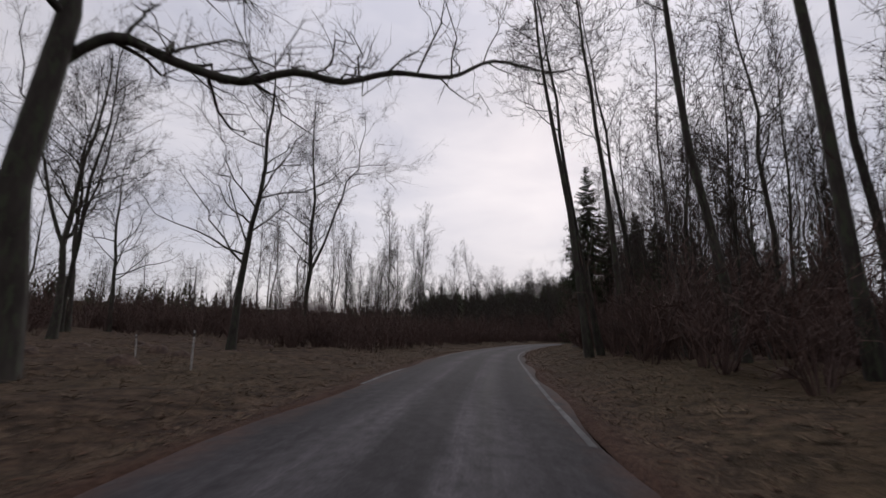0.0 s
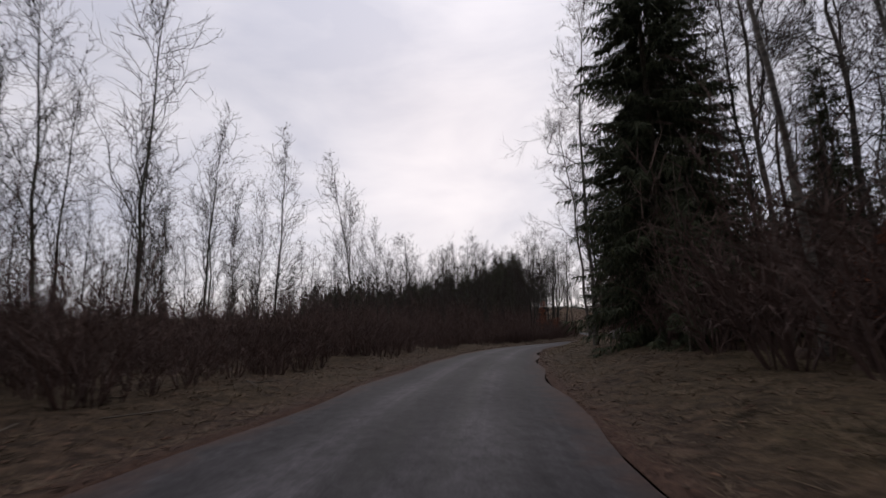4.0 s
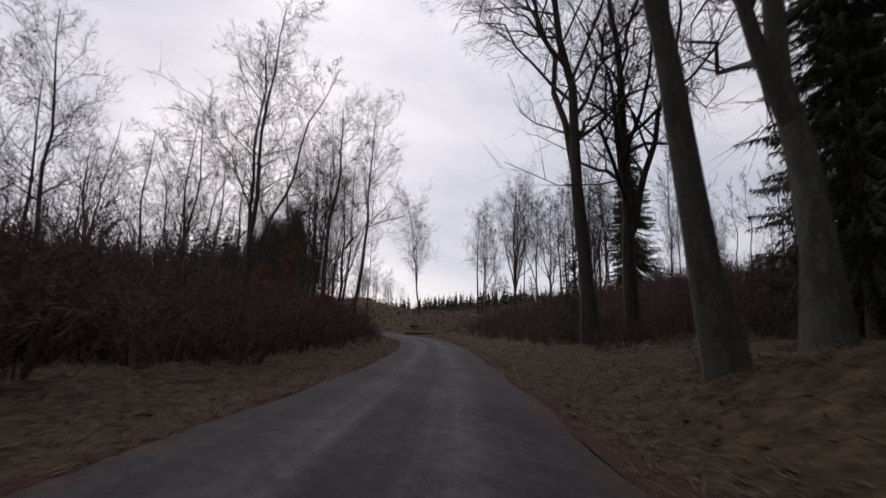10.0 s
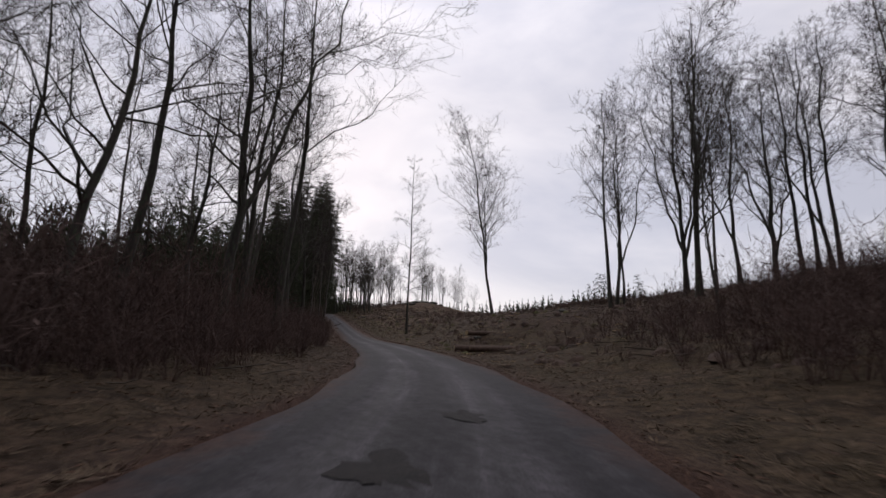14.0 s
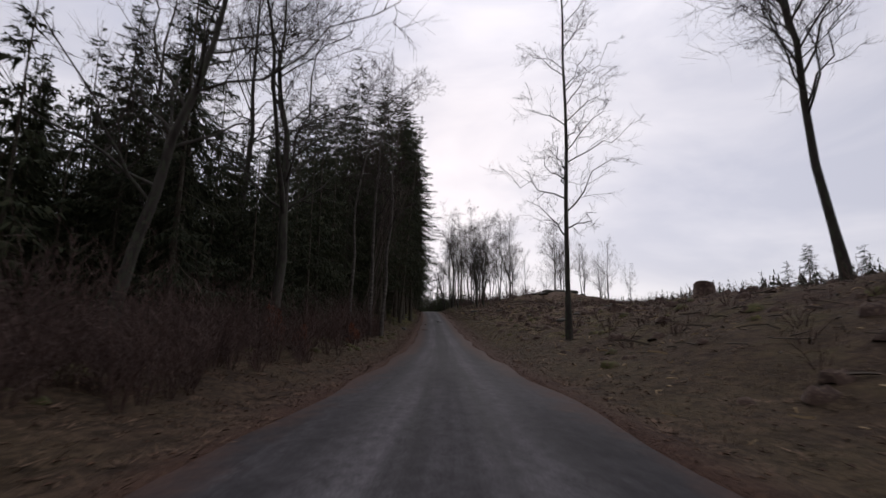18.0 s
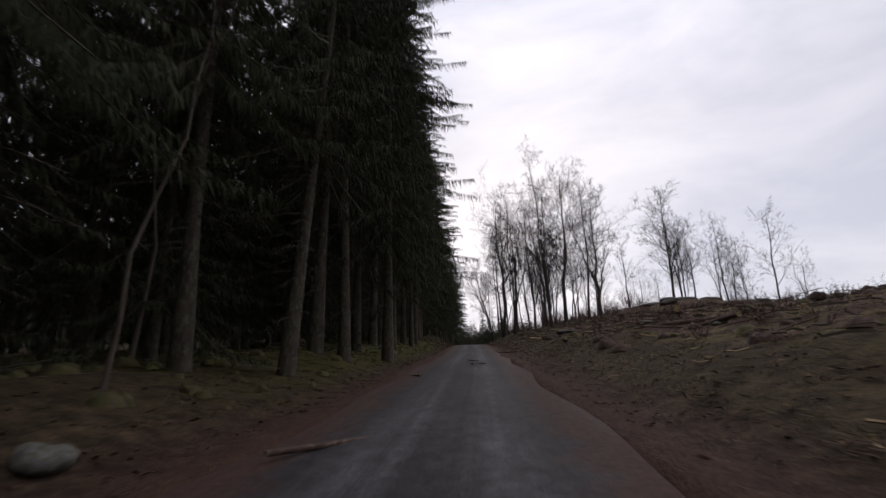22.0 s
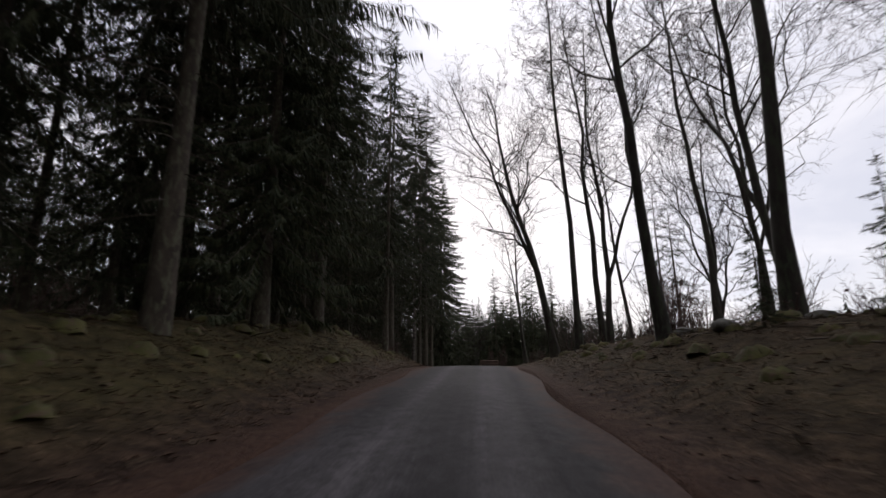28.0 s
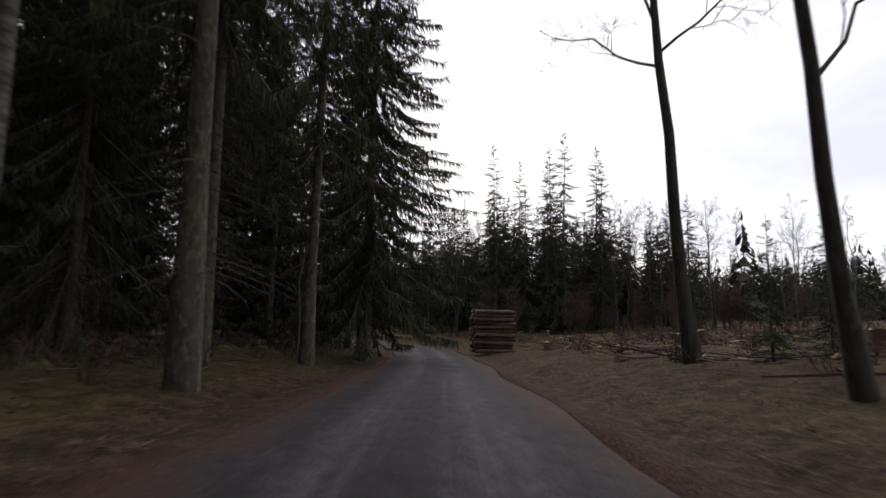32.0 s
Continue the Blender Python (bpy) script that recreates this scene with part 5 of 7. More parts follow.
brushwood("dark undergrowth under the thinner wood", 240, 330, 420, -17, -48, 0.9, 1.6, 20, 1.0, HEDGE)
brushwood("low brown scrub on the roadside", 60, 20, 200, -5.4, -9, 0.4, 0.8, 8, 1.0, LOW)
brushwood("low brown scrub along the right roadside", 40, 20, 165, 6.0, 9, 0.4, 0.9, 9, 1.0, LOW)
brushwood("low dark red-brown heather and scrub over the felled ground", 1100, 164, 300, 6.5, 46, 0.5, 1.1, 10, 1.0, LOW)
brushwood("dark brushwood along the foot of the slope", 420, 128, 168, 6.5, 16, 0.4, 0.8, 23)
brushwood("dense red-brown brushwood up the slope", 420, 138, 172, 12, 40, 0.6, 1.0, 24, 1.0, HEDGE)
brushwood("scrub on the bank at the crest", 200, 298, 350, 6.5, 24, 0.6, 1.4, 11, 1.0, LOW + SHRUBS[:1])
brushwood("scrub on the far felled plot", 90, 345, 400, 10, 44, 0.5, 1.1, 13, 1.0, SHRUBS)


def tuft(seed, blades=13, h=0.30, spread=0.5, width=0.014):
    rng = np.random.default_rng(seed)
    a = rng.random(blades) * 2 * np.pi
    r = rng.random(blades)[:, None] * 0.16
    out = np.stack([np.cos(a), np.sin(a)], 1)
    L = h * (0.5 + 0.8 * rng.random(blades))[:, None]
    base = np.concatenate([out * r, np.zeros((blades, 1))], 1)
    bend = spread * (0.3 + rng.random((blades, 1)))
    tip = base + np.concatenate([out * L * (0.5 + bend), L * 0.62 / (1.0 + bend)], 1)
    s = np.stack([-out[:, 1], out[:, 0], 0.35 * np.sin(a * 5)], 1) * width
    V = np.stack([base - s, base + s, tip], 1).reshape(-1, 3)
    k = np.arange(blades)[:, None] * 3
    return V, [k + [[0, 1, 2]]]


TUFTS = [tuft(1, 12, 0.09, 0.9, 0.008), tuft(2, 12, 0.11, 1.1, 0.008), tuft(3, 12, 0.08, 1.4, 0.009), tuft(4, 8, 0.18, 0.5, 0.006)]


def grass(label, n, y0, y1, d0, d1, a, b, seed, mat=M_GRASS, power=1.0):
    merged("grass", TUFTS, strewn(rg, n, y0, y1, d0, d1, power), sized(n, a * 1.1, b * 1.2), mat, label, "grass", seed, 0.01, 0.15)


grass("withered yellow-brown grass along the left roadside", 12500, -4, 190, -2.7, -9.0, 0.6, 1.35, 1, power=1.2)
grass("withered grass along the right roadside", 11500, -4, 170, 2.7, 8.5, 0.6, 1.3, 2, power=1.15)
grass("rough withered grass in the clearing by the marker poles", 2600, 2, 40, -8, -30, 0.8, 1.6, 3)
grass("short green-brown grass on the bank by the car", 2600, 76, 116, 3.0, 14, 0.5, 0.9, 4, M_GREEN)
grass("red-brown heath and grass on the felled ground", 13000, 165, 300, 3.0, 30, 0.6, 1.2, 5, M_HEATH, 1.5)
grass("withered grass among the slash farther up the felled ground", 3600, 165, 300, 22, 50, 0.8, 1.4, 11)
grass("rough grass on the far felled plot", 2600, 344, 398, 8, 44, 0.6, 1.1, 12, M_GREEN)
grass("yellow-green mossy grass on the felled bank", 6000, 222, 268, 3.6, 12, 0.4, 0.8, 27, M_GREEN)
grass("mossy grass on the left bank", 6500, 250, 296, -2.8, -7.5, 0.4, 0.8, 6, M_GREEN)
grass("withered grass on the bank at the crest", 6000, 294, 352, -2.6, -9, 0.6, 1.2, 7, M_GRASS)
grass("brown leaf-strewn heath on the bank at the crest", 3000, 294, 352, -2.6, -9, 0.5, 1.0, 28, M_HEATH)
grass("rough withered grass on the right bank of the climb", 6000, 262, 346, 3.2, 16, 0.7, 1.4, 29, M_GRASS)
grass("thin grass along the right of the crest", 6500, 290, 400, 2.8, 12, 0.5, 1.0, 8, M_HEATH)
grass("tufts at the edge of the spruce wood", 3400, 190, 244, -2.6, -7.5, 0.6, 1.2, 9, M_HEATH)
grass("thin grass at the foot of the spruces", 2600, 340, 400, -2.6, -7, 0.4, 0.9, 10, M_HEATH)


def leaf_litter(label, n, y0, y1, d0, d1, seed, power):
    rng = np.random.default_rng(seed)
    V = np.array([[-0.05, 0, 0.0], [0, -0.028, 0.012], [0.055, 0, 0.004], [0, 0.028, 0.014]])
    merged("leaf_litter", [(V, [np.array([[0, 1, 2, 3]])]), (V * [0.7, 1.2, 1.5], [np.array([[0, 1, 2], [0, 2, 3]])])], strewn(rng, n, y0, y1, d0, d1, power), 0.6 + 0.9 * rng.random(n),
           M_LEAF, label, "leaves", seed, -0.02)


leaf_litter("brown fallen leaves along the left edge of the road", 9000, -4, 330, -2.5, -5.5, 1, 1.4)
leaf_litter("brown fallen leaves along the right edge of the road", 9000, -4, 330, 2.5, 5.5, 2, 1.4)
leaf_litter("red-brown leaves and needles under the spruces", 3200, 195, 400, -2.6, -9, 3, 1.0)


def sticks(label, n, y0, y1, d0, d1, seed, mat, lo, hi, r):
    rng = np.random.default_rng(seed)
    xy = strewn(rng, n, y0, y1, d0, d1)
    z = land(xy[:, 0], xy[:, 1])
    a, L = rng.random(n) * 2 * np.pi, lo + (hi - lo) * rng.random(n) ** 2
    way = np.stack([np.cos(a), np.sin(a), rng.normal(size=n) * 0.10 + 0.02], 1)
    A = np.concatenate([xy, z[:, None] + 0.03 + 0.12 * rng.random((n, 1))], 1)
    PL = np.stack([A, A + way * L[:, None] * 0.5 + rng.normal(size=(n, 3)) * 0.03, A + way * L[:, None]], 1)
    R = r * (0.5 + rng.random((n, 1))) * np.array([[1, 0.9, 0.7]])
    tagged(new("slash", fill("slash", *tubes(PL, R, 3), mat)), label, "felling slash", kind="stuff")


sticks("dark felling slash strewn over the cleared ground", 5200, 165, 300, 6, 46, 1, M_DEAD, 0.25, 1.3, 0.024)
sticks("pale broken branches among the felling slash", 620, 165, 300, 4.5, 45, 2, M_CUT, 0.25, 1.1, 0.026)
sticks("pale chips and snapped twigs close to the road", 700, 170, 300, 3.2, 14, 7, M_CUT, 0.08, 0.4, 0.016)
sticks("broken branches on the bank below the knoll", 320, 262, 300, 4.5, 24, 8, M_DEAD, 0.4, 1.8, 0.024)
sticks("fallen twigs on the banks at the crest", 500, 298, 346, 3.2, 14, 9, M_DEAD, 0.2, 1.0, 0.012)
sticks("slash and twigs on the far felled plot", 2200, 345, 400, 6, 40, 3, M_DEAD, 0.4, 2.2, 0.022)
sticks("pale broken branches on the far felled plot", 360, 345, 400, 6, 36, 4, M_CUT, 0.25, 1.0, 0.026)
sticks("fallen dead twigs on the ground under the spruces", 900, 215, 400, -4.5, -16, 5, M_DEAD, 0.4, 1.8, 0.014)
sticks("dead twigs under the trees by the road", 500, 20, 190, -4, -14, 6, M_DEAD, 0.4, 1.8, 0.014)


def hummock(seed):
    """A low uneven mound of moss, earth and litter."""
    rng = np.random.default_rng(seed)
    n = 9
    a = np.arange(n) * 2 * np.pi / n
    rings = [(1.0, -0.2), (0.72, 0.30), (0.36, 0.52)]
    V = [np.stack([np.cos(a) * r * (1 + 0.25 * rng.normal(size=n)), np.sin(a) * r * (1 + 0.25 * rng.normal(size=n)), z + 0.11 * rng.normal(size=n)], 1) for r, z in rings]
    V = np.concatenate(V + [[[0, 0, 0.55]]])
    j, j2 = np.arange(n), (np.arange(n) + 1) % n
    quads = np.concatenate([np.stack([j + k * n, j2 + k * n, j2 + (k + 1) * n, j + (k + 1) * n], 1) for k in range(2)])
    return V, [quads, np.stack([j + 2 * n, j2 + 2 * n, 0 * j + 3 * n], 1)]


HUMMOCKS = [hummock(k) for k in range(4)]


def hummocks(label, n, y0, y1, d0, d1, a, b, seed, mat):
    merged("hummocks", HUMMOCKS, strewn(rg, n, y0, y1, d0, d1), sized(n, a, b), mat, label, "hummocks", seed, 0.02, 0.0, True)


hummocks("dark brown hummocks of earth and litter on the felled ground", 1300, 165, 300, 5.0, 46, 0.12, 0.42, 51, M_HUMMOCK)
hummocks("mossy green-brown hummocks on the felled ground", 500, 175, 300, 5.0, 46, 0.12, 0.40, 52, M_MOSS)
hummocks("earthy hummocks on the bank under the knoll", 130, 256, 300, 5.0, 24, 0.12, 0.34, 57, M_HUMMOCK)
hummocks("mossy hummocks on the banks at the crest", 300, 296, 346, 4.0, 14, 0.12, 0.34, 58, M_MOSS)
hummocks("low mossy hummocks along the left bank", 360, 214, 350, -3.6, -8, 0.10, 0.28, 59, M_MOSS)
hummocks("mossy hummocks at the foot of the spruces", 520, 198, 400, -5.5, -14, 0.12, 0.38, 53, M_MOSS)
hummocks("litter-covered hummocks under the brushwood", 400, 0, 190, -7.5, -16, 0.12, 0.4, 54, M_HUMMOCK)
hummocks("litter-covered hummocks by the slim trees", 300, 0, 165, 7.5, 16, 0.12, 0.4, 55, M_HUMMOCK)
hummocks("hummocks of moss and litter on the far felled plot", 360, 344, 398, 6, 40, 0.12, 0.45, 56, M_MOSS)


def tiny_spruce(seed, h=13.0, rings=6):
    """A far spruce: ragged tiers of drooping sprays on a stem."""
    rng = np.random.default_rng(seed)
    n = rings * 6
    u = np.sort(rng.random(n)) ** 0.8
    z = h * (0.08 + 0.92 * u)
    L = h * 0.17 * (1 - u) + 0.25
    a = rng.random(n) * 2 * np.pi
    at = np.stack([0 * a, 0 * a, z], 1)
    end = np.stack([np.cos(a) * L, np.sin(a) * L, z - 0.35 * L], 1)
    side = np.stack([-np.sin(a), np.cos(a), 0 * a], 1) * (0.45 * L)[:, None]
    V = np.stack([at + [0, 0, 0.7], end + side, end * [1.15, 1.15, 1] - [0, 0, 0.3], end - side], 1).reshape(-1, 3)
    k = np.arange(n)[:, None] * 4
    top = spikes(np.array([[[0, 0, 0], [0, 0, h]]], float), np.array([[0.16, 0.0]]))
    return joined([(V, [np.concatenate([k + [[0, 1, 2]], k + [[0, 2, 3]]])]), top])


LOWSPRUCE = [spruce(86, 25, 0.19, 0.22, 0.15, 1.0, 5, 24, 0.95, 0.065, 1.0, sides=5, raw=True), spruce(87, 23, 0.17, 0.16, 0.155, 1.0, 5, 24, 0.95, 0.065, 1.0, sides=5, raw=True)]
LOWDENSE = [spruce(93, 15, 0.12, 0.03, 0.18, 0.9, 5, 15, 0.75, 0.085, 0.7, sides=5, raw=True), spruce(94, 13, 0.12, 0.03, 0.19, 0.9, 5, 15, 0.75, 0.085, 0.7, sides=5, raw=True)]


def deep_wood(label, kinds, xy, a, b, seed):
    rng = np.random.default_rng(seed)
    sizes = a + (b - a) * rng.random(len(xy))
    merged("spruce_trunks", [k[0] for k in kinds], xy, sizes, M_SBARK, "crowded bare trunks " + label, "woodland", seed)
    merged("spruce_crowns", [k[1] for k in kinds], xy, sizes, M_NEEDLE, "dark green crowns " + label, "woodland", seed)


deep_wood("deep in the spruce wood", LOWSPRUCE, strewn(rg, 60, 238, 330, -14, -40), 0.85, 1.12, 41)
deep_wood("of the thinner wood beyond the crest", LOWSPRUCE, np.stack([18 + 46 * rg.random(110), 332 + 66 * rg.random(110)], 1), 0.85, 1.12, 46)
deep_wood("of close-grown spruces", LOWDENSE, strewn(rg, 130, 206, 242, -13, -36), 0.75, 1.1, 42)
deep_wood("of the far wood across the felled plot", LOWDENSE, np.stack([80 + 28 * rg.random(150), 408 + 24 * rg.random(150)], 1), 0.75, 1.05, 43)
deep_wood("of the lower wood at the back of the felled plot", LOWDENSE, np.stack([106 + 60 * rg.random(160), 428 + 20 * rg.random(160)], 1), 0.6, 0.85, 47)
deep_wood("of young spruces standing under the thinner wood", LOWDENSE, np.stack([26 + 34 * rg.random(36), 344 + 60 * rg.random(36)], 1), 0.5, 0.9, 48)
deep_wood("of the wood where the road bends", LOWDENSE, np.stack([40 + 50 * rg.random(110), 421 + 26 * rg.random(110)], 1), 0.75, 1.05, 44)
deep_wood("of spruces behind the parked car", LOWDENSE, np.stack([46 + 30 * rg.random(40), 92 + 24 * rg.random(40)], 1), 1.1, 1.6, 45)

TINY = [tiny_spruce(1), tiny_spruce(2, 11), tiny_spruce(3, 15)]


def far_wood(label, n, x0, x1, y0, y1, a, b, seed, mat=M_NEEDLE):
    rng = np.random.default_rng(seed)
    xy = np.stack([x0 + (x1 - x0) * rng.random(n), y0 + (y1 - y0) * rng.random(n)], 1)
    merged("far_wood", TINY, xy, a + (b - a) * rng.random(n), mat, label, "woodland", seed, 0.2)


far_wood("far spruce wood along the skyline beyond the felled ground", 1700, 185, 300, 120, 420, 0.72, 1.0, 1)
far_wood("taller far spruces standing out of the skyline wood", 80, 180, 300, 120, 420, 0.9, 1.2, 8)
far_wood("far spruce wood on the ridge ahead", 700, 120, 420, 420, 560, 0.6, 1.1, 2)
far_wood("far spruce wood behind the bare trees", 420, -260, -70, -60, 300, 0.5, 0.9, 3)
far_wood("far dark spruces behind the spruce wood", 480, -25, 26, 215, 440, 0.8, 1.3, 7)
far_wood("far spruce wood beyond the road's end", 420, -120, 90, 440, 560, 0.7, 1.05, 4)
far_wood("far spruce wood behind the brushwood on the right", 260, 70, 170, -60, 110, 0.6, 1.0, 5)
far_wood("far spruce wood behind the starting point", 240, -120, 120, -160, -70, 0.8, 1.2, 6)

# ---- things ----
def flat(name, col, rough=0.6, metal=0.0, spec=0.4, vary=0.0, dirt=None, coat=0.0):
    m, nt, b = material(name, rough, metal, spec)
    n = noise_node(nt, 3.0, 5.0, 0.6)
    lo = dirt or tuple(c * 0.72 for c in col)
    nt.links.new(ramp(nt, n, (0.36, lo), (0.60, col)), b.inputs["Base Color"])
    b.inputs["Coat Weight"].default_value = coat
    return m


M_PAINT = flat("gold_metallic_car_paint", (0.24, 0.195, 0.115), 0.30, 0.6, 0.5, dirt=(0.11, 0.088, 0.058), coat=0.7)
M_BLACK = flat("black_plastic", (0.022, 0.022, 0.023), 0.55)
M_RUBBER = flat("tyre_rubber", (0.018, 0.018, 0.018), 0.85)
M_RIM = flat("dull_wheel_metal", (0.28, 0.28, 0.28), 0.45, 0.8)
M_RED = flat("tail_lamp_red", (0.20, 0.016, 0.014), 0.3)
M_LAMP = flat("headlamp_glass", (0.62, 0.62, 0.60), 0.2)
M_PLATE = flat("pale_plate", (0.55, 0.55, 0.52), 0.5)
M_BIN = flat("dark_green_plastic", (0.018, 0.034, 0.026), 0.5, dirt=(0.014, 0.022, 0.018))
M_WHITE = flat("weathered_white_paint", (0.55, 0.55, 0.53), 0.7, dirt=(0.36, 0.36, 0.34))
M_GREY = flat("weathered_grey_sheet_metal", (0.30, 0.32, 0.31), 0.6, 0.1, dirt=(0.20, 0.22, 0.21))
M_LINE = mottled("worn_white_road_paint", (0.055, 0.055, 0.056), (0.17, 0.17, 0.168), 1.6, c3=(0.07, 0.07, 0.07), fine=14)
M_PATCH = mottled("dark_asphalt_patch", (0.006, 0.005, 0.005), (0.014, 0.011, 0.010), 5.0, c3=(0.022, 0.018, 0.016), fine=40, bumps=0.4)


def water():
    m, nt, b = material("puddle_water", 0.06, 0.0, 0.5)
    b.inputs["Base Color"].default_value = (0.03, 0.026, 0.022, 1)
    b.inputs["IOR"].default_value = 1.33
    bump(nt, b, noise_node(nt, 9.0, 2.0), 0.04, 0.01)
    return m


def window_glass():
    m, nt, b = material("dark_car_glass", 0.05, 0.0, 0.6)
    b.inputs["Base Color"].default_value = (0.025, 0.030, 0.030, 1)
    bump(nt, b, noise_node(nt, 2.0, 2.0), 0.02, 0.01)
    return m


M_WATER, M_PANE = water(), window_glass()


def loft(sections, close=True):
    """A bmesh skinned over rings of points; ends closed."""
    bm = bmesh.new()
    rings = [[bm.verts.new(p) for p in ring] for ring in sections]
    n = len(rings[0])
    for a, b in zip(rings[:-1], rings[1:]):
        for k in range(n):
            bm.faces.new((a[k], a[(k + 1) % n], b[(k + 1) % n], b[k]))
    if close:
        bm.faces.new(rings[0][::-1])
        bm.faces.new(rings[-1])
    bmesh.ops.recalc_face_normals(bm, faces=bm.faces)
    return bm


def box(x0, x1, y0, y1, z0, z1, bevel=0.01, taper=1.0):
    bm = bmesh.new()
    bmesh.ops.create_cube(bm, size=1.0)
    for v in bm.verts:
        k = taper if v.co.z > 0 else 1.0
        v.co = Vector(((x0 + x1) / 2 + v.co.x * (x1 - x0) * k, (y0 + y1) / 2 + v.co.y * (y1 - y0) * k, (z0 + z1) / 2 + v.co.z * (z1 - z0)))
    if bevel:
        bmesh.ops.bevel(bm, geom=list(bm.edges), offset=bevel, segments=2, affect="EDGES")
    return bm


def wheel_ring(x, y, z, r, width, hole, seg=24):
    """A tyre: a rounded ring about an axle along y."""
    bm = bmesh.new()
    prof = [(hole, -width / 2), (r * 0.93, -width / 2), (r, -width * 0.3), (r, width * 0.3), (r * 0.93, width / 2), (hole, width / 2)]
    rings = []
    for k in range(seg):
        a = 2 * math.pi * k / seg
        rings.append([bm.verts.new((x + math.cos(a) * q, y + w, z + math.sin(a) * q)) for q, w in prof])
    for k in range(seg):
        p, q = rings[k], rings[(k + 1) % seg]
        for j in range(len(prof)):
            j2 = (j + 1) % len(prof)
            bm.faces.new((p[j], p[j2], q[j2], q[j]))
    bmesh.ops.recalc_face_normals(bm, faces=bm.faces)
    return bm


def disc(x, y, z, r, width, seg=20, dish=0.03):
    bm = bmesh.new()
    for s in (-1, 1):
        rim = [bm.verts.new((x + math.cos(2 * math.pi * k / seg) * r, y + s * width / 2, z + math.sin(2 * math.pi * k / seg) * r)) for k in range(seg)]
        mid = bm.verts.new((x, y + s * (width / 2 - dish), z))
        for k in range(seg):
            bm.faces.new((rim[k], rim[(k + 1) % seg], mid))
        if s == -1:
            first = rim
    for k in range(seg):
        bm.faces.new((first[k], first[(k + 1) % seg], rim[(k + 1) % seg], rim[k]))
    bmesh.ops.recalc_face_normals(bm, faces=bm.faces)
    return bm


def quad_pane(points, thick, inset=0.0):
    """A thin pane over four corners, raised along its normal."""
    p = [Vector(q) for q in points]
    mid = sum(p, Vector()) / 4
    n = (p[1] - p[0]).cross(p[3] - p[0]).normalized()
    p = [q + (mid - q) * inset for q in p]
    return loft([[q - n * 0.004 for q in p], [q + n * thick for q in p]])


